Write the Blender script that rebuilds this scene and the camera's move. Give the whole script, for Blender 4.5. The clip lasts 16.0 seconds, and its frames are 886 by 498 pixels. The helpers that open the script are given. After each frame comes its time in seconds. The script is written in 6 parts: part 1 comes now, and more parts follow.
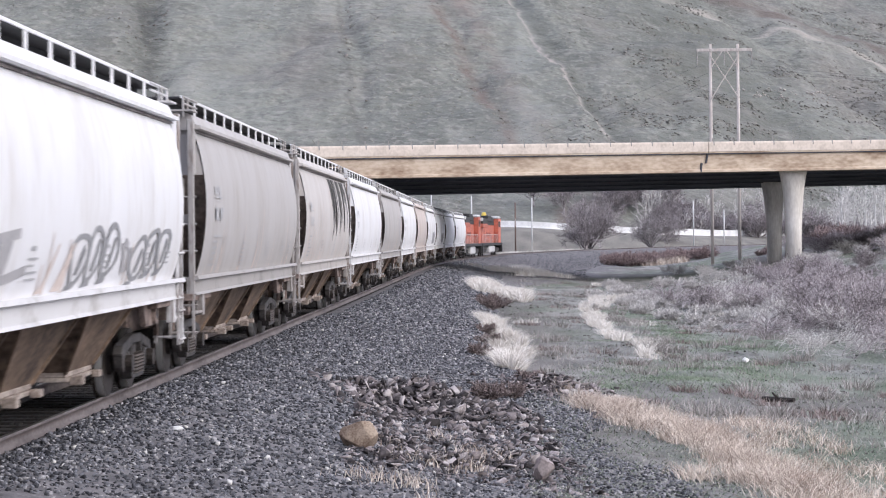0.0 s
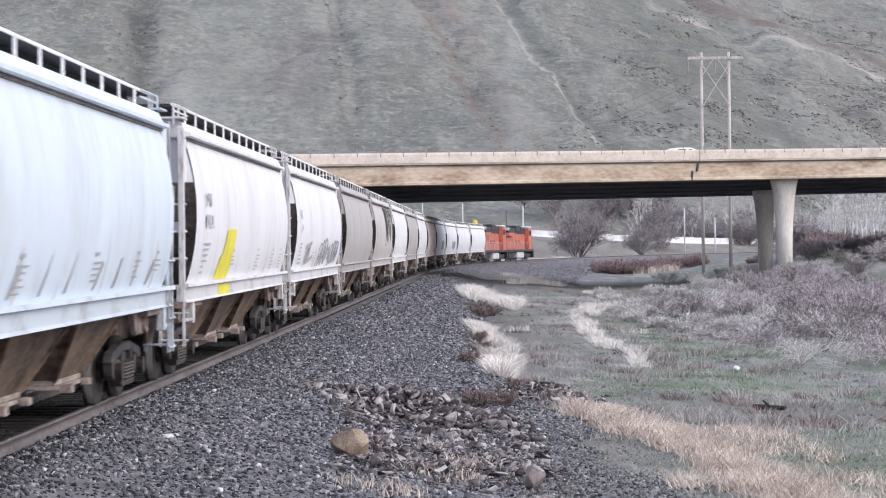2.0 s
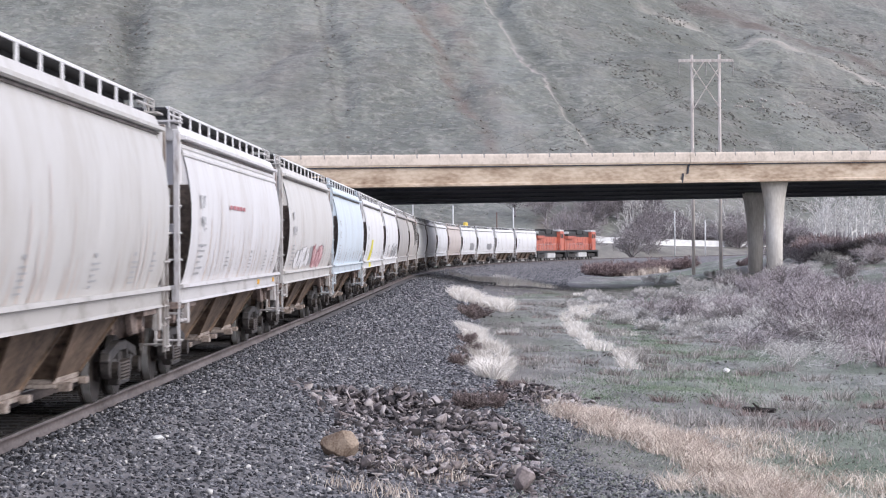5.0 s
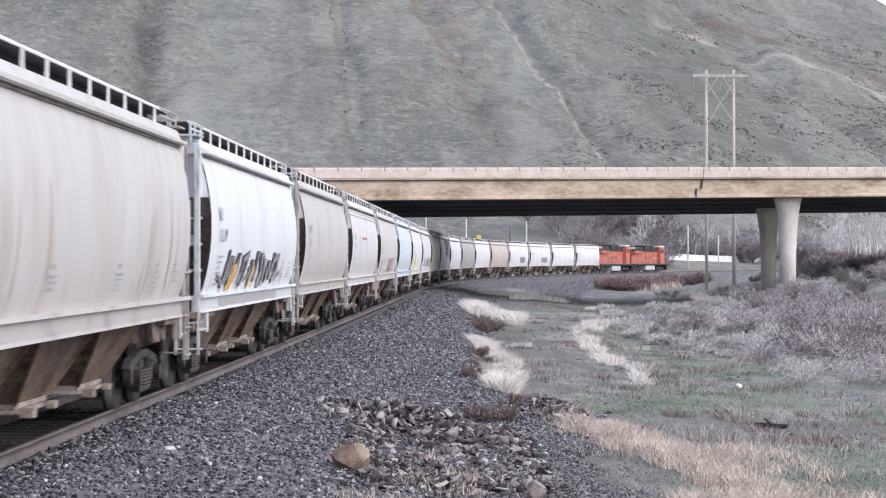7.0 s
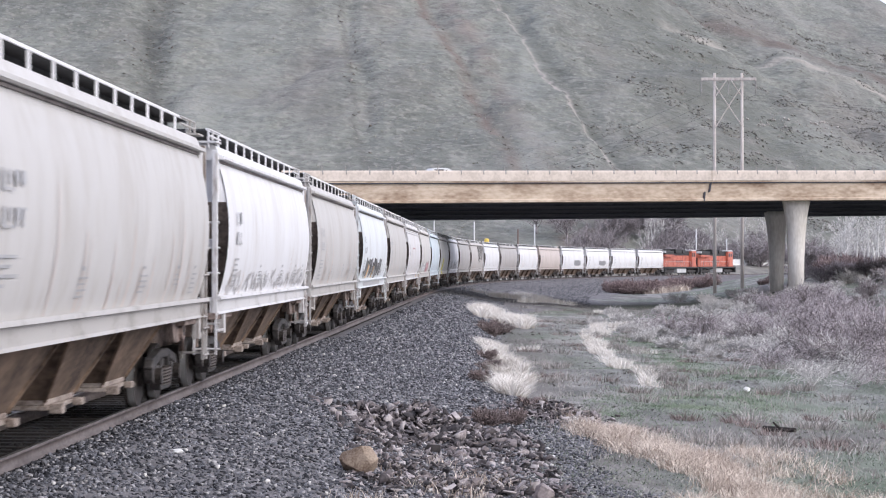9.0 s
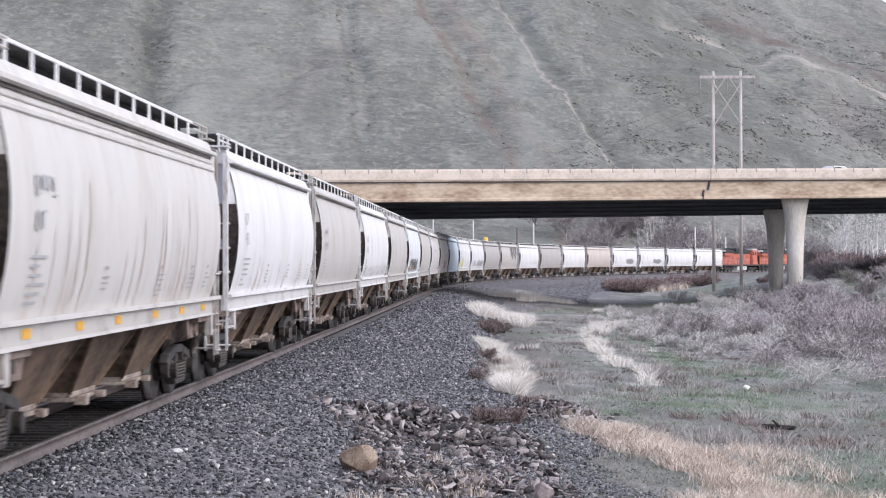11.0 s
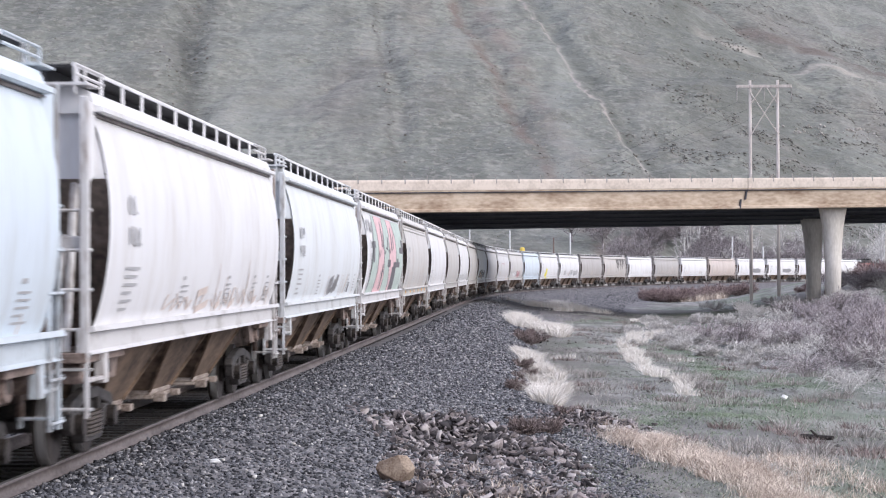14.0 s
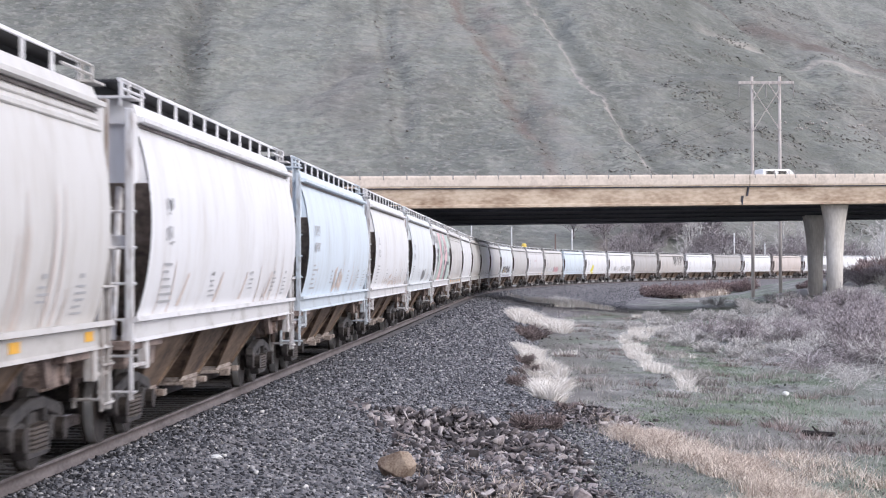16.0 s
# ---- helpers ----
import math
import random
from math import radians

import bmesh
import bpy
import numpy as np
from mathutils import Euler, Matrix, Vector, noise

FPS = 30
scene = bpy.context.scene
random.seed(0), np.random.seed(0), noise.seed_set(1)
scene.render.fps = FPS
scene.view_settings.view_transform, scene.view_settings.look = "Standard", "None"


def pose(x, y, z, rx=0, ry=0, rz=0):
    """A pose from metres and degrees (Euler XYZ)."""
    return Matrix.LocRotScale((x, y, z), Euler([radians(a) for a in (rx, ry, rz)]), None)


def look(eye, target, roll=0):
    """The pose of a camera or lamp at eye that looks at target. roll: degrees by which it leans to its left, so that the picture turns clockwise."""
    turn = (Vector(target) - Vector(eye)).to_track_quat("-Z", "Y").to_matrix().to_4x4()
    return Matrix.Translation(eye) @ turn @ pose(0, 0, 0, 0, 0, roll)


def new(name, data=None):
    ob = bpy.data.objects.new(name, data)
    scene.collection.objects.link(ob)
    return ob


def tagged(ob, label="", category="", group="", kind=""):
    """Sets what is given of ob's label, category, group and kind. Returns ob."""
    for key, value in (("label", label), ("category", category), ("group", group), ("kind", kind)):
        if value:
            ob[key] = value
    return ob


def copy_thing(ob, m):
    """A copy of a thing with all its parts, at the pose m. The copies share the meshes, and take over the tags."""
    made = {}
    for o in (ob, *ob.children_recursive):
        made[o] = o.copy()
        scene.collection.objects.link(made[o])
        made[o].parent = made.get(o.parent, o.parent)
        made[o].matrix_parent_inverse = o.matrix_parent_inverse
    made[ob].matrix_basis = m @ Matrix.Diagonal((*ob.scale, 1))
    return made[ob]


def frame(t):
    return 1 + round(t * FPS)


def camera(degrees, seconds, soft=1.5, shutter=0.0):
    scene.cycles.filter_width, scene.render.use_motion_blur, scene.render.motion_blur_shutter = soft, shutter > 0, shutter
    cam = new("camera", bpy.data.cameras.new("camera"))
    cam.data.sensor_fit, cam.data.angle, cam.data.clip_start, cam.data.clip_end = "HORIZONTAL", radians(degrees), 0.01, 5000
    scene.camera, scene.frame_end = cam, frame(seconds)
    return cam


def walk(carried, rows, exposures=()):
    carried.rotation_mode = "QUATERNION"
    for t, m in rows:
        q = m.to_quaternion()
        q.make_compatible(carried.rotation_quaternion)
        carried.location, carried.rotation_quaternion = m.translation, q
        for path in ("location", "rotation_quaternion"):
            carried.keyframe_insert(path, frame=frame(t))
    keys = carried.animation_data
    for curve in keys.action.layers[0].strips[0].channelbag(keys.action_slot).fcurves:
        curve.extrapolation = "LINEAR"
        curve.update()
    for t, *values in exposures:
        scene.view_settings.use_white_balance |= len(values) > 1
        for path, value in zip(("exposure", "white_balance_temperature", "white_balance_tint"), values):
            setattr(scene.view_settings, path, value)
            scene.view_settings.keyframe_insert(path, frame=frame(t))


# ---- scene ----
EYE = Vector((0.0, 0.0, 2.253))
# seconds, turn to the right, tilt up, lean (degrees)
TURNS = (
    (0.0, 0.0643, -0.3304, -0.664),
    (0.5, 0.1468, -0.2971, -0.574),
    (1.0, 0.1970, -0.2355, -0.541),
    (1.5, 0.2432, -0.1724, -0.591),
    (2.0, 0.3136, -0.1168, -0.630),
    (2.5, 0.3834, -0.0927, -0.620),
    (3.0, 0.4738, -0.1069, -0.707),
    (3.5, 0.5468, -0.1201, -0.681),
    (4.0, 0.5919, -0.1420, -0.658),
    (6.5, 0.3496, 0.2050, -0.127),
    (7.0, 0.2246, 0.2986, -0.060),
    (7.5, 0.1067, 0.3657, -0.125),
    (8.0, 0.0359, 0.3878, -0.063),
    (8.5, 0.0113, 0.3962, -0.055),
    (9.0, -0.0000, 0.3837, 0.000),
    (11.5, -0.0141, 0.3517, -0.218),
    (12.0, -0.1043, 0.4477, -0.263),
    (12.5, -0.2753, 0.5374, -0.277),
    (13.0, -0.5313, 0.6023, -0.331),
    (13.5, -0.7974, 0.6377, -0.297),
    (14.0, -0.9916, 0.6388, -0.280),
    (14.5, -1.0788, 0.6529, -0.284),
    (15.0, -1.0833, 0.6504, -0.217),
    (15.5, -1.0469, 0.6165, -0.198),
    (16.0, -1.0397, 0.5279, -0.212),
)


def aim(turn, tilt, lean):
    a, b = radians(turn), radians(tilt)
    return look(EYE, EYE + Vector((math.sin(a) * math.cos(b), math.cos(a) * math.cos(b), math.sin(b))), lean)


cam = camera(24.29, 16.0, 1.1, 0.35)
walk(cam, [(t, aim(a, b, c)) for t, a, b, c in TURNS])

# ---- light ----
scene.view_settings.exposure = 0.42
SUN_EL, SUN_AZ = 32.0, 118.0          # height, and bearing clockwise from +y
world = bpy.data.worlds.new("sky")
world.use_nodes = True
scene.world = world
_wn = world.node_tree.nodes
_sky = _wn.new("ShaderNodeTexSky")
_sky.sky_type = "NISHITA"
_sky.sun_disc = False
_sky.sun_elevation, _sky.sun_rotation = radians(SUN_EL), radians(SUN_AZ)
_sky.air_density, _sky.dust_density, _sky.ozone_density = 1.0, 4.0, 1.0
_mixsky = _wn.new("ShaderNodeMix")
_mixsky.data_type = "RGBA"
_mixsky.inputs[0].default_value = 0.75
_mixsky.inputs[7].default_value = (8.35, 8.7, 10.9, 1)     # thin overcast veil over the blue
world.node_tree.links.new(_sky.outputs[0], _mixsky.inputs[6])
world.node_tree.links.new(_mixsky.outputs[2], _wn["Background"].inputs[0])
_wn["Background"].inputs[1].default_value = 0.115
sun = new("sun", bpy.data.lights.new("sun", "SUN"))
sun.data.energy, sun.data.angle, sun.data.color = 1.4, radians(42), (0.98, 0.945, 0.92)
_el, _az = radians(SUN_EL), radians(SUN_AZ)
_dir = Vector((math.sin(_az) * math.cos(_el), math.cos(_az) * math.cos(_el), math.sin(_el)))
sun.matrix_world = look(_dir * 50, (0, 0, 0))

# ---- materials ----


def surface(name, dark, light, scale=3.0, rough=0.8, bump=0.0, metal=0.0, stretch=(1, 1, 1), grain=8.0, tint=False,
            third=None, spread=(0.35, 0.65), per_island=0.0, per_object=0.0):
    """Two colours mixed by a broad and a fine noise, a third in patches, relief from the fine one."""
    m = bpy.data.materials.new(name)
    m.use_nodes = True
    nt = m.node_tree
    b = nt.nodes["Principled BSDF"]
    link = nt.links.new
    tc = nt.nodes.new("ShaderNodeTexCoord")
    mp = nt.nodes.new("ShaderNodeMapping")
    mp.inputs["Scale"].default_value = stretch
    link(tc.outputs["Object"], mp.inputs[0])
    n1 = nt.nodes.new("ShaderNodeTexNoise")
    n1.inputs["Scale"].default_value, n1.inputs["Detail"].default_value = scale, 6
    n2 = nt.nodes.new("ShaderNodeTexNoise")
    n2.inputs["Scale"].default_value, n2.inputs["Detail"].default_value = scale * grain, 4
    link(mp.outputs[0], n1.inputs[0])
    link(mp.outputs[0], n2.inputs[0])
    add = nt.nodes.new("ShaderNodeMath")
    add.operation = "MULTIPLY_ADD"
    add.inputs[1].default_value = 0.45
    link(n2.outputs[0], add.inputs[0])
    half = nt.nodes.new("ShaderNodeMath")
    half.operation = "MULTIPLY_ADD"
    half.inputs[1].default_value, half.inputs[2].default_value = 0.75, -0.1
    link(n1.outputs[0], half.inputs[0])
    link(half.outputs[0], add.inputs[2])
    factor = add.outputs[0]
    if per_island or per_object:
        src = nt.nodes.new("ShaderNodeNewGeometry" if per_island else "ShaderNodeObjectInfo")
        r = nt.nodes.new("ShaderNodeMath")
        r.operation = "MULTIPLY_ADD"
        r.inputs[1].default_value = per_island or per_object
        link(src.outputs["Random Per Island" if per_island else "Random"], r.inputs[0])
        sub = nt.nodes.new("ShaderNodeMath")
        sub.operation = "SUBTRACT"
        sub.inputs[1].default_value = (per_island or per_object) * 0.5
        link(factor, sub.inputs[0])
        link(sub.outputs[0], r.inputs[2])
        factor = r.outputs[0]
    ramp = nt.nodes.new("ShaderNodeValToRGB")
    e = ramp.color_ramp.elements
    e[0].position, e[1].position = spread
    e[0].color, e[1].color = (*dark, 1), (*light, 1)
    if third:
        x = e.new(min(0.98, spread[1] + 0.12))
        x.color = (*third, 1)
    link(factor, ramp.inputs[0])
    out = ramp.outputs[0]
    if tint:
        oi = nt.nodes.new("ShaderNodeObjectInfo")
        mx = nt.nodes.new("ShaderNodeMix")
        mx.data_type, mx.blend_type = "RGBA", "MULTIPLY"
        mx.inputs[0].default_value = 1.0
        link(out, mx.inputs[6])
        link(oi.outputs["Color"], mx.inputs[7])
        out = mx.outputs[2]
    link(out, b.inputs["Base Color"])
    b.inputs["Roughness"].default_value, b.inputs["Metallic"].default_value = rough, metal
    if bump:
        bp = nt.nodes.new("ShaderNodeBump")
        bp.inputs["Strength"].default_value, bp.inputs["Distance"].default_value = min(1.0, bump * 4), bump
        link(n2.outputs[0], bp.inputs["Height"])
        link(bp.outputs[0], b.inputs["Normal"])
    return m


M_PAINT = surface("hopper_paint", (0.80, 0.77, 0.73), (1, 1, 1), 0.8, 0.55, 0.004, stretch=(1, 1.6, 0.28), tint=True, spread=(0.25, 0.55))
M_TRIM = surface("sill_paint", (0.55, 0.53, 0.5), (0.82, 0.81, 0.8), 1.2, 0.6, tint=True, spread=(0.3, 0.5))
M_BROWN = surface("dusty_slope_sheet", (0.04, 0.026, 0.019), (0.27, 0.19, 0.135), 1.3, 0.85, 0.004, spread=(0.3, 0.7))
M_ENDDIRT = surface("grimy_end_sheet", (0.09, 0.072, 0.062), (0.34, 0.28, 0.24), 1.5, 0.85, stretch=(1, 1, 0.3))
M_ENDTRIM = surface("dusty_end_frame_paint", (0.34, 0.28, 0.245), (0.86, 0.85, 0.84), 1.1, 0.65, 0.003, tint=True, stretch=(2, 2, 0.6), spread=(0.34, 0.56))
M_RAILPAINT = surface("bright_walkway_rail_paint", (0.66, 0.65, 0.65), (0.86, 0.86, 0.87), 1.0, 0.5, spread=(0.3, 0.5))
M_EAVESHADE = surface("grimy_eave_seam", (0.12, 0.105, 0.10), (0.32, 0.29, 0.275), 1.0, 0.8, stretch=(1, 0.4, 1))
M_RUSTCAST = surface("rusty_pink_casting", (0.08, 0.055, 0.045), (0.32, 0.25, 0.22), 3.0, 0.8, 0.004)
M_GATE = surface("gate_steel", (0.15, 0.11, 0.09), (0.52, 0.45, 0.40), 2.5, 0.75, 0.003)
M_DARK = surface("grimy_cast_steel", (0.012, 0.011, 0.01), (0.06, 0.05, 0.045), 4, 0.7, 0.003)
M_POST = surface("galvanised_steel", (0.17, 0.15, 0.135), (0.42, 0.405, 0.395), 3, 0.5, metal=0.3)
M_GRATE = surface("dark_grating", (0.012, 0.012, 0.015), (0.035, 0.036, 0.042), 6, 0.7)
M_WHEEL = surface("worn_wheel_steel", (0.02, 0.017, 0.014), (0.075, 0.062, 0.056), 5, 0.5, metal=0.4)
M_TREAD = surface("bright_wheel_tread", (0.55, 0.54, 0.53), (0.78, 0.78, 0.78), 5, 0.35, metal=0.35)
M_CAST = surface("dusty_cast_side_frame", (0.018, 0.016, 0.016), (0.095, 0.086, 0.083), 4, 0.65, 0.004)
M_RAIL = surface("rusty_rail_web", (0.075, 0.06, 0.057), (0.17, 0.145, 0.14), 3, 0.7, 0.002, stretch=(1, 0.3, 1))
M_RAILTOP = surface("polished_rail_head", (0.2, 0.18, 0.17), (0.38, 0.36, 0.35), 3, 0.35, metal=0.8)
M_TIE = surface("creosoted_timber", (0.012, 0.010, 0.009), (0.042, 0.035, 0.031), 4, 0.9, 0.006, stretch=(0.4, 4, 1))
M_BALLAST = surface("ballast_bed_gravel", (0.035, 0.033, 0.036), (0.19, 0.18, 0.186), 2.2, 0.9, 0.05, grain=12, third=(0.30, 0.285, 0.288), spread=(0.3, 0.62))
M_STONE = surface("ballast_stone", (0.015, 0.016, 0.021), (0.172, 0.175, 0.195), 9, 0.85, 0.006, per_island=0.9, third=(0.36, 0.35, 0.355), spread=(0.2, 0.78))
M_DARKSTONE = surface("oily_ballast_stone", (0.008, 0.008, 0.009), (0.036, 0.034, 0.034), 9, 0.8, 0.006, per_island=0.6)
M_CONCRETE = surface("weathered_concrete", (0.25, 0.17, 0.115), (0.54, 0.435, 0.335), 0.55, 0.85, 0.01, stretch=(0.45, 1, 1.1), grain=7, spread=(0.31, 0.55), third=(0.64, 0.545, 0.445))
M_CONCPALE = surface("pale_concrete", (0.48, 0.41, 0.35), (0.68, 0.595, 0.52), 0.6, 0.85, 0.008, spread=(0.3, 0.6))
# underside concrete with the shade below the deck put into its colour
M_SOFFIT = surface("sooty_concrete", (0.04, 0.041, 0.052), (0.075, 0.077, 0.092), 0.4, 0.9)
M_ROCKDARK = surface("dark_basalt", (0.038, 0.033, 0.035), (0.255, 0.22, 0.222), 3.5, 0.85, 0.02, per_island=0.85, spread=(0.25, 0.75), third=(0.44, 0.40, 0.395))
M_PIER = surface("whitish_pier_concrete", (0.58, 0.54, 0.49), (0.80, 0.76, 0.71), 0.8, 0.85, 0.01, stretch=(1, 1, 0.3))
M_ROCKTAN = surface("tan_sandstone", (0.15, 0.10, 0.07), (0.40, 0.32, 0.25), 5, 0.85, 0.02)
M_ROCKGREY = surface("mauve_grey_stone", (0.17, 0.14, 0.14), (0.36, 0.31, 0.3), 4, 0.85, 0.02)
M_WOODPOLE = surface("bleached_pole_timber", (0.4, 0.35, 0.32), (0.62, 0.57, 0.54), 1.5, 0.85, stretch=(4, 4, 0.3))
M_WHITE = surface("white_barrier_paint", (0.62, 0.62, 0.62), (0.85, 0.85, 0.85), 0.5, 0.7)
M_ASPHALT = surface("road_asphalt", (0.045, 0.045, 0.045), (0.075, 0.073, 0.07), 1, 0.9)


# ---- shapes ----


def box(bm, x0, x1, y0, y1, z0, z1):
    v = [bm.verts.new((x, y, z)) for z in (z0, z1) for y in (y0, y1) for x in (x0, x1)]
    for a in ((0, 2, 3, 1), (4, 5, 7, 6), (0, 1, 5, 4), (2, 6, 7, 3), (0, 4, 6, 2), (1, 3, 7, 5)):
        bm.faces.new([v[i] for i in a])
    return v


def frustum(bm, lo, hi):
    """A solid from a rectangle (x0, x1, y0, y1, z) up to another one."""
    r = []
    for x0, x1, y0, y1, z in (lo, hi):
        r.append([bm.verts.new(p) for p in ((x0, y0, z), (x1, y0, z), (x1, y1, z), (x0, y1, z))])
    bm.faces.new(r[0][::-1])
    bm.faces.new(r[1])
    for i in range(4):
        j = (i + 1) % 4
        bm.faces.new((r[0][i], r[0][j], r[1][j], r[1][i]))


def rod(bm, a, b, r0, r1=None, n=6, cap=True):
    """A round bar from a to b."""
    a, b = Vector(a), Vector(b)
    r1 = r0 if r1 is None else r1
    d = (b - a).normalized()
    u = d.orthogonal().normalized()
    w = d.cross(u)
    rings = []
    for c, r in ((a, r0), (b, r1)):
        rings.append([bm.verts.new(c + u * (r * math.cos(2 * math.pi * i / n)) + w * (r * math.sin(2 * math.pi * i / n))) for i in range(n)])
    for i in range(n):
        j = (i + 1) % n
        bm.faces.new((rings[0][i], rings[0][j], rings[1][j], rings[1][i]))
    if cap:
        bm.faces.new(rings[0][::-1])
        bm.faces.new(rings[1])


def tube(bm, pts, r, n=4):
    """One bent round bar through all the points."""
    rings = []
    for i, p in enumerate(pts):
        d = (Vector(pts[min(i + 1, len(pts) - 1)]) - Vector(pts[max(i - 1, 0)])).normalized()
        u = d.cross(Vector((0.1, 0.2, 1.0))).normalized()
        w = d.cross(u)
        rings.append([bm.verts.new(Vector(p) + u * (r * math.cos(2 * math.pi * k / n)) + w * (r * math.sin(2 * math.pi * k / n))) for k in range(n)])
    for a, b in zip(rings, rings[1:]):
        for k in range(n):
            bm.faces.new((a[k], a[(k + 1) % n], b[(k + 1) % n], b[k]))
    bm.faces.new(rings[0][::-1])
    bm.faces.new(rings[-1])


def prism(bm, outline, axis, a, b):
    """A solid with the outline (pairs) drawn across the axis, from a to b along it."""
    def at(p, q):
        return {"x": (q, p[0], p[1]), "y": (p[0], q, p[1]), "z": (p[0], p[1], q)}[axis]
    r0 = [bm.verts.new(at(p, a)) for p in outline]
    r1 = [bm.verts.new(at(p, b)) for p in outline]
    n = len(outline)
    bm.faces.new(r0)
    bm.faces.new(r1[::-1])
    for i in range(n):
        j = (i + 1) % n
        bm.faces.new((r0[i], r1[i], r1[j], r0[j]))


def finish(bm, bevel=0.0, smooth=False):
    bmesh.ops.recalc_face_normals(bm, faces=bm.faces)
    if bevel:
        bmesh.ops.bevel(bm, geom=list(bm.edges), offset=bevel, segments=1, affect="EDGES", clamp_overlap=True)
    for fc in bm.faces:
        fc.smooth = smooth
    return bm


def part(name, bm, material, parent=None, label=""):
    """One mesh object under a thing or a part."""
    me = bpy.data.meshes.new(name)
    bm.to_mesh(me)
    bm.free()
    me.materials.append(material)
    ob = new(name, me)
    ob.parent = parent
    if label:
        ob["label"] = label
    return ob


def again(ob, m, parent):
    """The same part once more on the same mesh."""
    o = new(ob.name.split(".")[0], ob.data)
    o.parent, o.matrix_basis = parent, m
    return o


def mesh_of(name, verts, faces, material, smooth=False):
    me = bpy.data.meshes.new(name)
    me.from_pydata(verts, [], faces)
    me.materials.append(material)
    if smooth:
        me.polygons.foreach_set("use_smooth", [True] * len(me.polygons))
    me.update()
    return new(name, me)


def bulk(name, verts, tris, material):
    """Large triangle meshes from arrays."""
    me = bpy.data.meshes.new(name)
    me.vertices.add(len(verts))
    me.vertices.foreach_set("co", np.asarray(verts, np.float32).ravel())
    k = tris.shape[1]
    me.loops.add(len(tris) * k)
    me.loops.foreach_set("vertex_index", np.asarray(tris, np.int32).ravel())
    me.polygons.add(len(tris))
    me.polygons.foreach_set("loop_start", np.arange(0, len(tris) * k, k, dtype=np.int32))
    me.update(calc_edges=True)
    me.materials.append(material)
    return new(name, me)


# ---- the railway's line ----
# straight at first, then an easement into a curve of about 508 m to the right
_ds = 0.5
_S = np.arange(-400.0, 700.0, _ds)
_kap = 1.96768e-3 * np.clip((_S - 92.67) / 130.53, 0, 1)
_head = 0.0286268 + np.cumsum(_kap) * _ds
_px = np.cumsum(np.sin(_head)) * _ds
_py = np.cumsum(np.cos(_head)) * _ds
_i0 = int(np.argmin(abs(_S)))
_px += -5.5107 - _px[_i0]
_py += 35.971 - _py[_i0]


def line_at(s):
    """Place and heading (clockwise from +y) of the track's middle at s metres."""
    return np.interp(s, _S, _px), np.interp(s, _S, _py), np.interp(s, _S, _head)


def line_off(s, d):
    """A point d metres to the right of the track's middle."""
    x, y, h = line_at(s)
    return x + d * np.cos(h), y - d * np.sin(h)


def beside(x, y):
    """How far right of the track a place is, for y up to 450."""
    s = np.interp(y, _py[_py < 620], _S[_py < 620])
    lx, ly, h = line_at(s)
    return (x - lx) * np.cos(h)


def smooth_step(a, b, v):
    t = np.clip((v - a) / (b - a), 0, 1)
    return t * t * (3 - 2 * t)


_rng = np.random.default_rng(4)
_waves = [(_rng.normal(0, 1, 2), _rng.uniform(0, 6.28)) for _ in range(24)]


def ripple(x, y, size):
    """Cheap smooth noise of about unit range at a given size in metres."""
    v = 0
    for (k, ph) in _waves:
        v = v + np.sin((k[0] * x + k[1] * y) * 2.2 / size + ph)
    return v / 5.0


def bed_height(s, d):
    """The ballast bed: level under the ties, then a shoulder and a wide apron."""
    x, y = line_off(s, d)
    wide = 6.0 + 4.0 * smooth_step(58, 32, y) + 10.0 * smooth_step(120, 200, y) + 0.5 * ripple(x, y, 6.0)
    a = np.abs(d)
    z = -0.205 + 0.045 * smooth_step(0.8, 0.95, a) - 0.15 * smooth_step(1.7, 2.8, a) - 0.42 * smooth_step(2.6, 5.2, a)
    z = z - (0.12 - 0.040 * smooth_step(110, 190, y)) * np.clip(a - 4.5, 0, None) * smooth_step(4.5, 6, a)
    z = z - 0.9 * smooth_step(wide - 0.6, wide + 2.2, a) * smooth_step(190, 120, y)
    return z + 0.012 * ripple(x, y, 2.6) * smooth_step(1.6, 2.4, a)


def land_height(x, y):
    """The land beside the railway: a shallow bottom land with a bank to the right."""
    d = beside(x, np.clip(y, -300, 600))
    z = -1.25 - 0.35 * smooth_step(8, 16, d) + 0.10 * ripple(x, y, 9.0) + 0.05 * ripple(x, y, 2.5)
    z = z - 1.3 * smooth_step(7.0, 3.0, np.abs(d))
    z = z + 0.9 * smooth_step(70, 150, y) * smooth_step(17, 36, d)
    z = z + 1.5 * smooth_step(18, 45, x) * smooth_step(60, 150, y) * smooth_step(18, 36, d)
    return z


# ---- land ----


def grid_sheet(name, xs, ys, height, material):
    X, Y = np.meshgrid(xs, ys)
    V = np.stack([X, Y, height(X, Y)], -1).reshape(-1, 3)
    n, m = len(xs), len(ys)
    i = (np.arange(m - 1)[:, None] * n + np.arange(n - 1)[None, :]).ravel()
    ob = bulk(name, V, np.stack([i, i + 1, i + n + 1, i + n], 1), material)
    ob.data.polygons.foreach_set("use_smooth", [True] * len(ob.data.polygons))
    return ob


def steps(*runs):
    out = []
    for a, b, d in runs:
        out.append(np.arange(a, b, d))
    return np.concatenate(out + [[runs[-1][1]]])


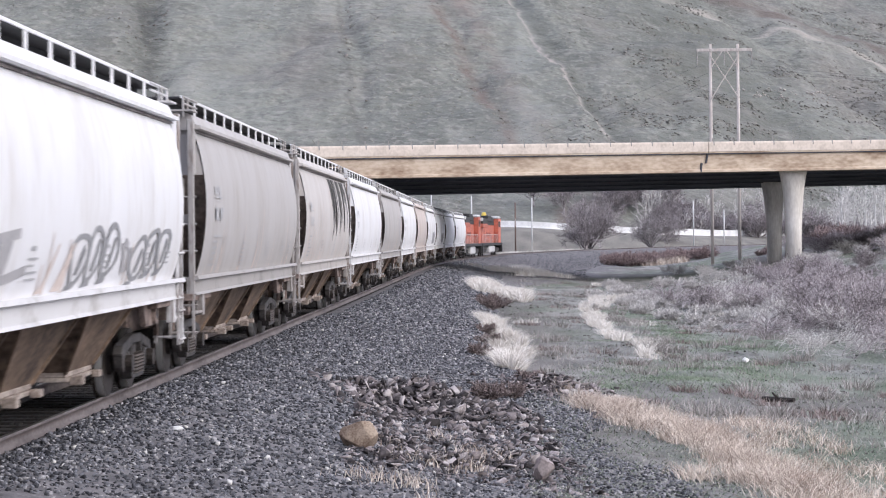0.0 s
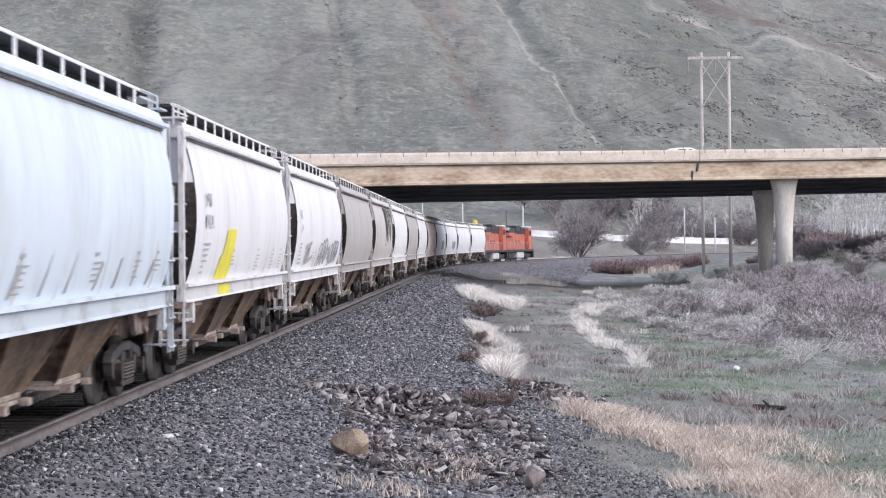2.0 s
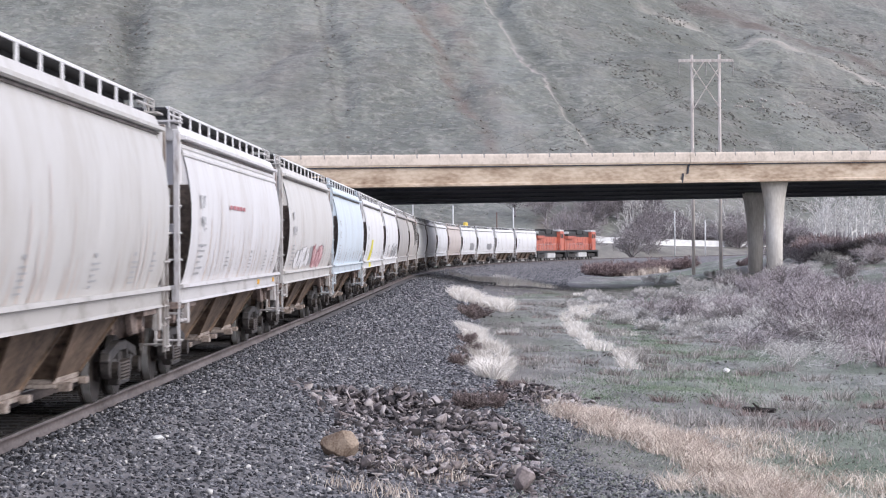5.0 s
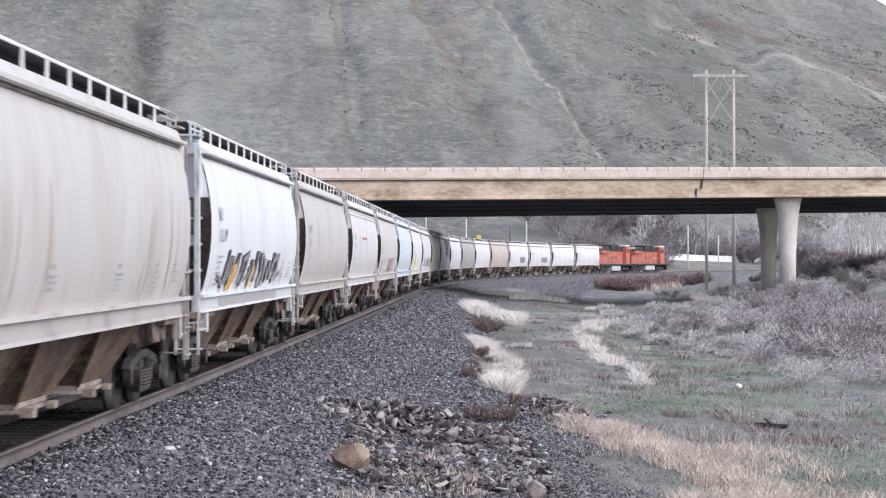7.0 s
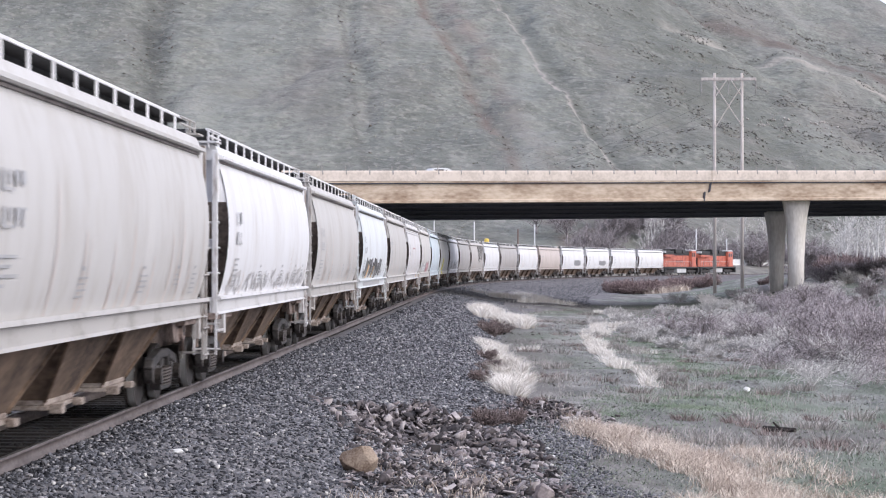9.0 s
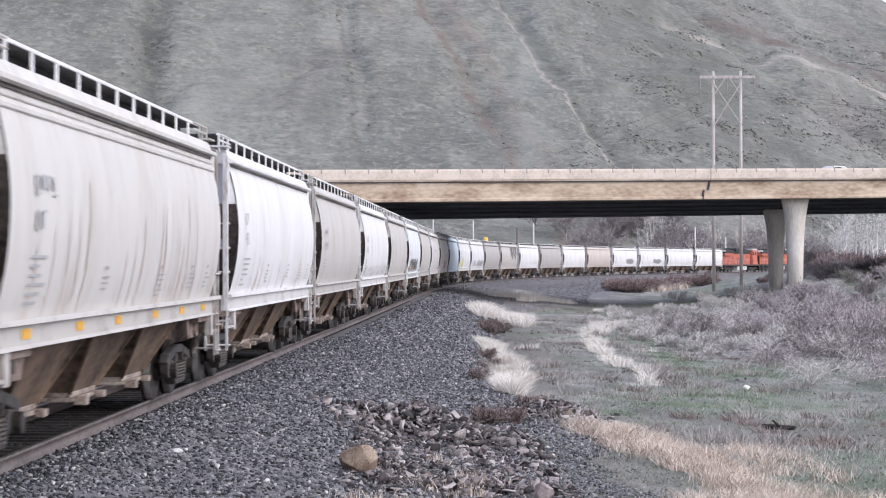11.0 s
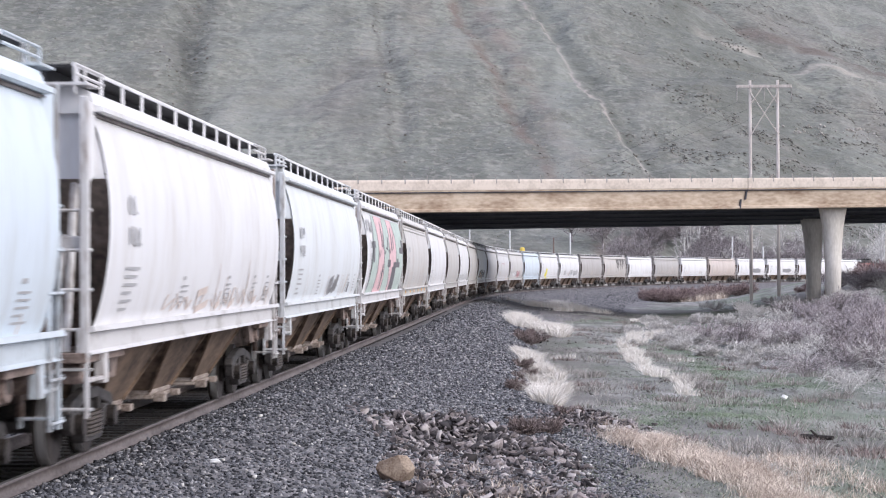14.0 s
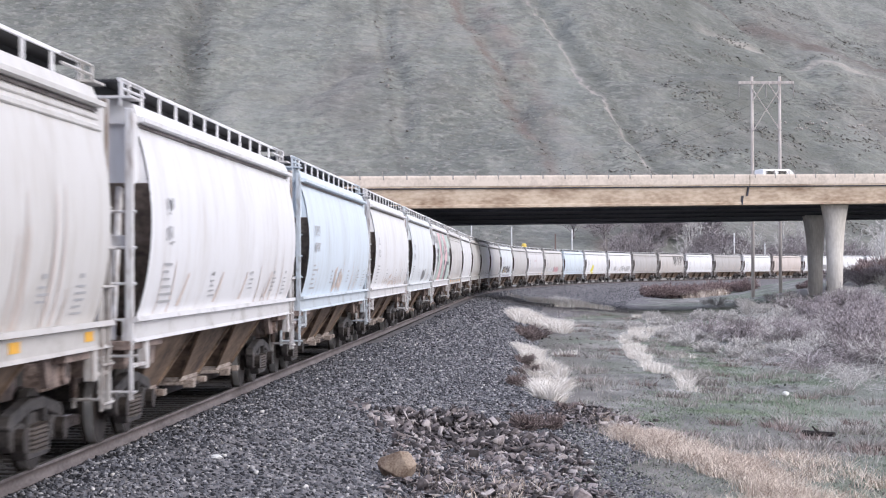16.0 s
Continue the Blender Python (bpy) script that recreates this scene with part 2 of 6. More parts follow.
def ground_material():
    """Turf, bare grey soil and stony straw in patches of several sizes."""
    m = surface("thin_winter_turf", (0.08, 0.085, 0.08), (0.29, 0.287, 0.272), 0.9, 0.95, 0.12, grain=14, third=(0.46, 0.44, 0.435), spread=(0.36, 0.62), stretch=(1.0, 0.45, 1.0))
    nt = m.node_tree
    b = nt.nodes["Principled BSDF"]
    base = b.inputs["Base Color"].links[0].from_socket
    tc = nt.nodes.new("ShaderNodeTexCoord")
    for scale, lo, hi, col, amount, off in ((0.11, 0.46, 0.58, (0.105, 0.14, 0.09), 0.72, 3.0), (0.09, 0.52, 0.62, (0.125, 0.115, 0.11), 0.8, 40.0), (0.35, 0.56, 0.66, (0.34, 0.325, 0.31), 0.6, 80.0), (1.6, 0.58, 0.66, (0.07, 0.066, 0.06), 0.6, 120.0)):
        mp = nt.nodes.new("ShaderNodeMapping")
        mp.inputs["Location"].default_value = (off, off, 0)
        mp.inputs["Scale"].default_value = (1.0, 0.5, 1.0)
        n = nt.nodes.new("ShaderNodeTexNoise")
        n.inputs["Scale"].default_value, n.inputs["Detail"].default_value = scale, 7
        r = nt.nodes.new("ShaderNodeMapRange")
        r.inputs[1].default_value, r.inputs[2].default_value, r.inputs[4].default_value = lo, hi, amount
        mx = nt.nodes.new("ShaderNodeMix")
        mx.data_type = "RGBA"
        mx.inputs[7].default_value = (*col, 1)
        nt.links.new(tc.outputs["Object"], mp.inputs[0])
        nt.links.new(mp.outputs[0], n.inputs[0])
        nt.links.new(n.outputs[0], r.inputs[0])
        nt.links.new(r.outputs[0], mx.inputs[0])
        nt.links.new(base, mx.inputs[6])
        base = mx.outputs[2]
    # a worn vehicle track of bare brown-grey soil beside the railway
    sep = nt.nodes.new("ShaderNodeSeparateXYZ")
    nt.links.new(tc.outputs["Object"], sep.inputs[0])
    wob = nt.nodes.new("ShaderNodeTexNoise")
    wob.inputs["Scale"].default_value, wob.inputs["Detail"].default_value = 0.5, 6
    nt.links.new(tc.outputs["Object"], wob.inputs[0])
    last = sep.outputs[0]
    for kind, a, c in (("MULTIPLY_ADD", -0.02, -2.9), ("ADD", last, None), ("MULTIPLY_ADD", 3.2, -1.6), ("DIVIDE", None, 1.7), ("POWER", None, 2.0), ("MULTIPLY", None, -1.0), ("EXPONENT", None, None), ("MULTIPLY", None, 0.75)):
        n = nt.nodes.new("ShaderNodeMath")
        n.operation = kind
        if kind == "MULTIPLY_ADD" and c == -2.9:
            nt.links.new(sep.outputs[1], n.inputs[0])
            n.inputs[1].default_value, n.inputs[2].default_value = a, c
        elif kind == "ADD":
            nt.links.new(last, n.inputs[0])
            nt.links.new(sep.outputs[0], n.inputs[1])
        elif kind == "MULTIPLY_ADD":
            nt.links.new(wob.outputs[0], n.inputs[0])
            n.inputs[1].default_value = a
            nt.links.new(last, n.inputs[2])
        else:
            if kind == "POWER":
                sq = nt.nodes.new("ShaderNodeMath")
                sq.operation = "ABSOLUTE"
                nt.links.new(last, sq.inputs[0])
                last = sq.outputs[0]
            nt.links.new(last, n.inputs[0])
            if c is not None:
                n.inputs[1].default_value = c
        last = n.outputs[0]
    mx = nt.nodes.new("ShaderNodeMix")
    mx.data_type = "RGBA"
    mx.inputs[7].default_value = (0.125, 0.112, 0.104, 1)
    nt.links.new(last, mx.inputs[0])
    nt.links.new(base, mx.inputs[6])
    nt.links.new(mx.outputs[2], b.inputs["Base Color"])
    return m


M_GROUND = ground_material()
ground = grid_sheet("ground", steps((-3000, -400, 400), (-400, -60, 20), (-60, -10, 4), (-10, 40, 0.7), (40, 120, 3), (120, 400, 20), (400, 3000, 400)),
                    steps((-400, -20, 12), (-20, 15, 2), (15, 120, 0.8), (120, 300, 3), (300, 620, 8), (620, 3200, 200)), land_height, M_GROUND)
tagged(ground, "uneven winter turf with bare soil beside the railway", "ground", kind="structure")

HILL_FOOT = 470.0


def hill_height(x, y):
    foot = HILL_FOOT + 0.9 * np.clip(x - 40, 0, None)
    crest = 184 - 0.29 * (x - 260)
    t = np.clip((y - foot) / (1150 - HILL_FOOT), -0.1, 1.4)
    z = crest * (t - 0.9 * np.clip(t - 1, 0, None))
    z = z + (5.0 * ripple(x, y * 0.35, 90) + 1.8 * ripple(x, y * 0.5, 22) + 0.7 * ripple(x, y * 0.6, 7) + 0.35 * ripple(x * 0.7, y, 3.1)) * smooth_step(0, 0.2, t)
    # a dark gully, a dry wash and a second shallower one run down the slope
    for x0, lean, w, deep in ((-108, -0.12, 5, 5), (9.4, -0.178, 2, 2), (14, -0.178, 4, 4), (-41, -0.09, 3, 3), (-13, -0.14, 4, 3), (128, -0.3, 9, 6)):
        c = x0 + lean * (y - 800) + 1.5 * np.sin(y / 17.0 + x0)
        z = z - 0.7 * deep * np.exp(-((x - c) / w) ** 2) * smooth_step(0.05, 0.25, t)
    # sheep-track terraces
    z = z + 0.35 * np.sin(z / 0.9 + 0.06 * x) * smooth_step(0.05, 0.3, t)
    return z - 1.0


def hill_material():
    m = surface("hill_turf", (0.115, 0.122, 0.108), (0.215, 0.224, 0.195), 0.012, 0.95, 0.6, stretch=(1.0, 0.35, 1.6), grain=11, third=(0.29, 0.265, 0.24), spread=(0.34, 0.62))
    nt = m.node_tree
    link = nt.links.new
    b = nt.nodes["Principled BSDF"]
    base = b.inputs["Base Color"].links[0].from_socket
    tc = nt.nodes.new("ShaderNodeTexCoord")
    sep = nt.nodes.new("ShaderNodeSeparateXYZ")
    wob = nt.nodes.new("ShaderNodeTexNoise")
    wob.inputs["Scale"].default_value, wob.inputs["Detail"].default_value = 0.09, 5
    link(tc.outputs["Object"], sep.inputs[0])
    link(tc.outputs["Object"], wob.inputs[0])

    def op(kind, a, c=None, d=None):
        n = nt.nodes.new("ShaderNodeMath")
        n.operation = kind
        for i, v in enumerate((a, c, d)):
            if v is None:
                continue
            if isinstance(v, (int, float)):
                n.inputs[i].default_value = v
            else:
                link(v, n.inputs[i])
        return n.outputs[0]

    # fine strokes along the contours, and slanting streaks towards the right
    for scale, stretch, turn, lo, hi, col, amount in ((0.55, (0.7, 0.35, 1.6), 0.0, 0.50, 0.60, (0.095, 0.092, 0.085), 0.50), (0.62, (0.8, 0.35, 1.6), 0.3, 0.53, 0.63, (0.31, 0.30, 0.275), 0.45), (0.016, (1.0, 0.4, 1.0), 0.0, 0.50, 0.62, (0.185, 0.158, 0.145), 0.40), (0.22, (0.5, 0.5, 2.2), 0.0, 0.52, 0.62, (0.10, 0.105, 0.093), 0.32), (0.3, (0.45, 0.5, 2.5), 0.0, 0.56, 0.66, (0.28, 0.275, 0.245), 0.32),
                                                      (0.10, (1.0, 0.18, 0.3), 0.5, 0.53, 0.63, (0.10, 0.102, 0.094), 0.38), (0.05, (1.0, 0.25, 0.3), 0.5, 0.55, 0.65, (0.28, 0.275, 0.25), 0.35)):
        mp = nt.nodes.new("ShaderNodeMapping")
        mp.inputs["Scale"].default_value = stretch
        mp.inputs["Rotation"].default_value = (0, 0, turn)
        nz = nt.nodes.new("ShaderNodeTexNoise")
        nz.inputs["Scale"].default_value, nz.inputs["Detail"].default_value = scale, 6
        r = nt.nodes.new("ShaderNodeMapRange")
        r.inputs[1].default_value, r.inputs[2].default_value, r.inputs[4].default_value = lo, hi, amount
        mx = nt.nodes.new("ShaderNodeMix")
        mx.data_type = "RGBA"
        mx.inputs[7].default_value = (*col, 1)
        link(tc.outputs["Object"], mp.inputs[0])
        link(mp.outputs[0], nz.inputs[0])
        link(nz.outputs[0], r.inputs[0])
        link(r.outputs[0], mx.inputs[0])
        link(base, mx.inputs[6])
        base = mx.outputs[2]
    # washes of bare earth: pale scars and dark scrub that follow lines down the slope
    for x0, lean, w, col, amount in ((9.4, -0.178, 0.85, (0.36, 0.325, 0.30), 0.95), (13.0, -0.178, 2.6, (0.085, 0.09, 0.08), 0.7),
                                     (-109, -0.12, 4.5, (0.06, 0.062, 0.056), 0.85), (-16.5, -0.15, 2.5, (0.15, 0.115, 0.10), 0.8), (-7, -0.15, 4.0, (0.19, 0.15, 0.135), 0.5),
                                     (-43.5, -0.09, 0.8, (0.10, 0.10, 0.09), 0.6), (85, -0.10, 30.0, (0.11, 0.117, 0.10), 0.75), (30, 0.02, 6.0, (0.26, 0.275, 0.25), 0.4), (-62, 0.0, 14.0, (0.24, 0.25, 0.225), 0.4)):
        c = op("MULTIPLY_ADD", sep.outputs[1], -lean, 800 * lean - x0)
        c = op("ADD", sep.outputs[0], c)
        c = op("ADD", c, op("MULTIPLY_ADD", wob.outputs[0], 9.0, -4.5))
        g = op("POWER", 2.718, op("MULTIPLY", op("POWER", op("ABSOLUTE", op("DIVIDE", c, w)), 2.0), -1.0))
        g = op("MULTIPLY", g, op("MULTIPLY", amount, op("MINIMUM", 1.0, op("MAXIMUM", 0.0, op("MULTIPLY_ADD", wob.outputs[0], 4.0, -1.2)))))
        mx = nt.nodes.new("ShaderNodeMix")
        mx.data_type = "RGBA"
        link(g, mx.inputs[0])
        link(base, mx.inputs[6])
        mx.inputs[7].default_value = (*col, 1)
        base = mx.outputs[2]
    # a pale cut track and dark bank that cross the upper slope
    for y0, lean, w, col, amount in ((812, 0.26, 4.0, (0.38, 0.35, 0.31), 0.7), (862, 0.05, 9.0, (0.12, 0.095, 0.085), 0.75)):
        c = op("ADD", sep.outputs[1], op("MULTIPLY_ADD", sep.outputs[0], -lean, lean * 100 - y0))
        c = op("ADD", c, op("MULTIPLY_ADD", wob.outputs[0], 7.0, -3.5))
        g = op("POWER", 2.718, op("MULTIPLY", op("POWER", op("ABSOLUTE", op("DIVIDE", c, w)), 2.0), -1.0))
        g = op("MULTIPLY", g, op("MULTIPLY", amount, op("MINIMUM", 1.0, op("MAXIMUM", 0.0, op("MULTIPLY_ADD", sep.outputs[0], 0.06, -4.9)))))
        mx = nt.nodes.new("ShaderNodeMix")
        mx.data_type = "RGBA"
        link(g, mx.inputs[0])
        link(base, mx.inputs[6])
        mx.inputs[7].default_value = (*col, 1)
        base = mx.outputs[2]
    link(base, b.inputs["Base Color"])
    # tussocky relief
    mp = nt.nodes.new("ShaderNodeMapping")
    mp.inputs["Scale"].default_value = (0.7, 0.6, 1.6)
    nz = nt.nodes.new("ShaderNodeTexNoise")
    nz.inputs["Scale"].default_value, nz.inputs["Detail"].default_value = 0.55, 6
    link(tc.outputs["Object"], mp.inputs[0])
    link(mp.outputs[0], nz.inputs[0])
    bp = nt.nodes.new("ShaderNodeBump")
    bp.inputs["Strength"].default_value, bp.inputs["Distance"].default_value = 1.0, 1.1
    link(nz.outputs[0], bp.inputs["Height"])
    link(b.inputs["Normal"].links[0].from_socket, bp.inputs["Normal"])
    link(bp.outputs[0], b.inputs["Normal"])
    return m


hill = grid_sheet("hillside", steps((-900, -200, 20), (-200, 260, 1.6), (260, 1400, 25)), steps((440, 900, 2.4), (900, 1250, 5.0), (1250, 1700, 40)), hill_height, hill_material())
tagged(hill, "steep grey-green grassy hillside with gullies and pale scars", "hill", kind="structure")

# ---- track ----


def sweep(name, outline, s_values, material, parent=None, smooth=False):
    """An outline of (d, z) carried along the line."""
    rows = []
    for d, z in outline:
        x, y = line_off(s_values, d)
        rows.append(np.stack([x, y, np.full_like(x, z)], -1))
    V = np.stack(rows, 1).reshape(-1, 3)
    k, n = len(outline), len(s_values)
    i = (np.arange(n - 1)[:, None] * k + np.arange(k)[None, :])
    j = (np.arange(n - 1)[:, None] * k + (np.arange(k)[None, :] + 1) % k)
    F = np.stack([i, j, j + k, i + k], -1).reshape(-1, 4)
    ob = bulk(name, V, F, material)
    ob.parent = parent
    return ob


_sb = steps((-390, -60, 6), (-60, -14, 1.0), (-14, 60, 0.3), (60, 200, 1.0), (200, 640, 3))
_db = steps((-9.5, -2, 0.5), (-2, 13, 0.22), (13, 21, 0.6))
_SB, _DB = np.meshgrid(_sb, _db, indexing="ij")
_bx, _by = line_off(_SB, _DB)
_bz = bed_height(_SB, _DB)
_n = len(_db)
_i = (np.arange(len(_sb) - 1)[:, None] * _n + np.arange(_n - 1)[None, :]).ravel()
ballast_bed = bulk("ballast_bed", np.stack([_bx, _by, _bz], -1).reshape(-1, 3), np.stack([_i, _i + 1, _i + _n + 1, _i + _n], 1), M_BALLAST)
ballast_bed.data.polygons.foreach_set("use_smooth", [True] * len(ballast_bed.data.polygons))
tagged(ballast_bed, "broad bed of grey crushed-stone railway ballast", "ballast", kind="structure")

track = tagged(new("railway_track"), "single railway track on timber ties curving right", "railway track", kind="structure")
_sr = steps((-390, 80, 4.0), (80, 640, 2.0))
for side in (-1, 1):
    c = side * 0.755
    prof = [(c - 0.07, -0.172), (c + 0.07, -0.172), (c + 0.07, -0.16), (c + 0.012, -0.135), (c + 0.012, -0.05), (c + 0.036, -0.038), (c + 0.036, -0.006), (c - 0.036, -0.006), (c - 0.036, -0.038), (c - 0.012, -0.05), (c - 0.012, -0.135), (c - 0.07, -0.16)]
    rail = sweep("rail", prof, _sr, M_RAIL, track)
    rail["label"] = "brown rusty steel rail"
    head = sweep("rail_head", [(c - 0.034, -0.006), (c + 0.034, -0.006), (c + 0.030, 0.0), (c - 0.030, 0.0)], _sr, M_RAILTOP, rail)
    head["label"] = "polished running surface"
_bm = bmesh.new()
box(_bm, -1.3, 1.3, -0.115, 0.115, -0.36, -0.175)
tie = part("tie", finish(_bm, 0.012), M_TIE, track)
for n_, s_ in enumerate(np.arange(-14.0, 92.0, 0.53)):
    x, y, h = (float(v) for v in line_at(s_))
    m_ = pose(x, y, random.uniform(-0.006, 0.004), 0, 0, -math.degrees(h) + random.uniform(-0.6, 0.6))
    if n_ == 0:
        tie.matrix_basis = m_
    else:
        again(tie, m_, track)

# ---- road bridge ----
# its near edge runs from A to B; u along it, v away from the camera
BR_A, BR_B = Vector((-7.83, 155.0, 9.2)), Vector((33.8, 172.0, 9.97))
_u = (BR_B - BR_A)
BR_TURN = math.degrees(math.atan2(_u.y, _u.x))
BR_RISE = math.degrees(math.atan2(_u.z, math.hypot(_u.x, _u.y)))
BR = Matrix.Translation(BR_A) @ pose(0, 0, 0, 0, 0, BR_TURN) @ pose(0, 0, 0, 0, -BR_RISE, 0)
BR_WIDE = 25.0
bridge = tagged(new("road_bridge"), "weathered beige concrete girder road bridge over the railway", "bridge")
bridge.matrix_basis = BR
U0, U1 = -70.0, 110.0
JOINT = 32.0


def bridge_parts():
    # near parapet in lengths, with a cap; outline is (v, z) below the parapet's top
    for a, b in ((U0, JOINT), (JOINT + 0.05, U1)):
        bm = bmesh.new()
        prism(bm, [(0, 0), (0.28, 0), (0.34, -0.82), (-0.06, -0.82), (-0.06, -0.12)], "x", a, b)
        part("parapet", finish(bm, 0.015), M_CONCPALE, bridge, "pale concrete parapet wall")
        bm = bmesh.new()
        prism(bm, [(BR_WIDE, 0), (BR_WIDE - 0.28, 0), (BR_WIDE - 0.34, -0.82), (BR_WIDE + 0.06, -0.82)], "x", a, b)
        part("parapet", finish(bm), M_CONCPALE, bridge, "pale concrete parapet wall")
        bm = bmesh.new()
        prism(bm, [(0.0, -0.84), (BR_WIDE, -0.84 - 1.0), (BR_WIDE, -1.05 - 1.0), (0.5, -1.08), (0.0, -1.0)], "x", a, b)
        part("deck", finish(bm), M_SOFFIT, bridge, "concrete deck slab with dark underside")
        bm = bmesh.new()
        prism(bm, [(-0.01, -0.825), (0.16, -0.825), (0.16, -0.96), (-0.01, -0.93)], "x", a, b)
        part("deck_edge", finish(bm), M_CONCRETE, bridge, "stained edge of the deck slab")
    # girders, the near one a tall box with a lower lip
    for k, v in enumerate((0.18, 5.6, 11.0, 16.4, 21.8)):
        drop = -0.042 * v
        for a, b in ((U0, JOINT - 0.57), (JOINT - 0.565, U1)):
            bm = bmesh.new()
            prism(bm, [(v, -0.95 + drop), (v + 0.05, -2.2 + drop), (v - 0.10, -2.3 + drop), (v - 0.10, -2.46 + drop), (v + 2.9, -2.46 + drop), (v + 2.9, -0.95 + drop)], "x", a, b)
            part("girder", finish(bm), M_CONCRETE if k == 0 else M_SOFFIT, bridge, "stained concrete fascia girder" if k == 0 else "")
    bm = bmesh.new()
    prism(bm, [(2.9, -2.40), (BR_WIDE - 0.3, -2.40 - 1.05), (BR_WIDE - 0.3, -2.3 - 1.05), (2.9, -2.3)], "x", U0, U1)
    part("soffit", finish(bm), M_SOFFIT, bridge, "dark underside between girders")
    # hinge: stepped dark joint in the fascia
    bm = bmesh.new()
    prism(bm, [(JOINT - 0.22, -1.75), (JOINT - 0.10, -1.75), (JOINT + 0.08, -0.86), (JOINT - 0.04, -0.86)], "y", 0.05, 0.19)
    prism(bm, [(JOINT - 0.72, -2.47), (JOINT - 0.60, -2.47), (JOINT - 0.50, -1.72), (JOINT - 0.62, -1.72)], "y", 0.06, 0.24)
    part("expansion_joint", finish(bm), M_SOFFIT, bridge, "dark stepped hinge joint")
    # short posts along the parapet's top with a wire
    bm = bmesh.new()
    box(bm, -0.03, 0.03, 0.1, 0.16, -0.28, 0.32)
    box(bm, -0.05, 0.05, -0.065, 0.1, -0.3, 0.0)
    first = part("railing_post", finish(bm), M_POST, bridge)
    first.matrix_basis = pose(U0 + 1, 0, 0)
    for k in range(1, 95):
        again(first, pose(U0 + 1 + 1.88 * k, 0, 0), bridge)


bridge_parts()


def pier(u, v0):
    bm = bmesh.new()
    n = 20
    rings = []
    for z, rx, ry in ((-2.40, 1.25, 0.95), (-2.9, 1.14, 0.9), (-3.8, 0.95, 0.82), (-5.0, 0.80, 0.75), (-7.0, 0.69, 0.68), (-11.5, 0.63, 0.64)):
        rings.append([bm.verts.new((rx * math.cos(2 * math.pi * i / n), ry * math.sin(2 * math.pi * i / n), z)) for i in range(n)])
    for a, b in zip(rings, rings[1:]):
        for i in range(n):
            bm.faces.new((a[i], a[(i + 1) % n], b[(i + 1) % n], b[i]))
    bm.faces.new(rings[0])
    bm.faces.new(rings[-1][::-1])
    p = part("pier", finish(bm, smooth=True), M_PIER, bridge, "flared round concrete pier")
    p.matrix_basis = pose(u, v0, -0.042 * v0, 0, BR_RISE, 0)
    return p


def bridge_u(px_tan, v):
    """Distance along the bridge at which a sight line of slope px_tan crosses the line v metres behind its near edge."""
    c, s = math.cos(radians(BR_TURN)), math.sin(radians(BR_TURN))
    ox, oy = BR_A.x - s * v, BR_A.y + c * v
    return (px_tan * oy - ox) / (c - px_tan * s)


for tan_, v_ in ((0.1716, 2.2), (0.1621, 16.5)):
    pier(bridge_u(tan_, v_), v_)


# ---- train ----
CAR_PITCH = 18.0
Z0, Z1, X_END, BULGE = 1.60, 4.11, 1.39, 0.23


def side_x(z):
    t = (z - Z0) / (Z1 - Z0)
    return X_END + BULGE * max(0.0, 1 - (2 * t - 1) ** 2) ** 0.9




def dent(y, z):
    """Shallow oil-canning between the inner stiffeners, and a few deeper dents."""
    t = (z - Z0) / (Z1 - Z0)
    d = 0.007 * (1 + math.cos(2 * math.pi * (y + 0.4) / 1.94)) * math.sin(math.pi * t)
    for y0, q, deep in ((-4.6, 0.35, 0.016), (-1.2, -0.3, 0.012), (2.1, 0.4, 0.020), (5.2, 0.25, 0.014)):
        d += deep * math.exp(-((y - y0 - q * (z - 3.0)) / 0.16) ** 2) * max(0.0, math.sin(math.pi * min(1.0, max(0.0, (t - 0.15) / 0.75))))
    return d + 0.02 * max(0.0, noise.noise(Vector((y * 0.9, z * 0.5, 3.0)))) * math.sin(math.pi * t)


HALF = 7.75           # half length of the side sheets


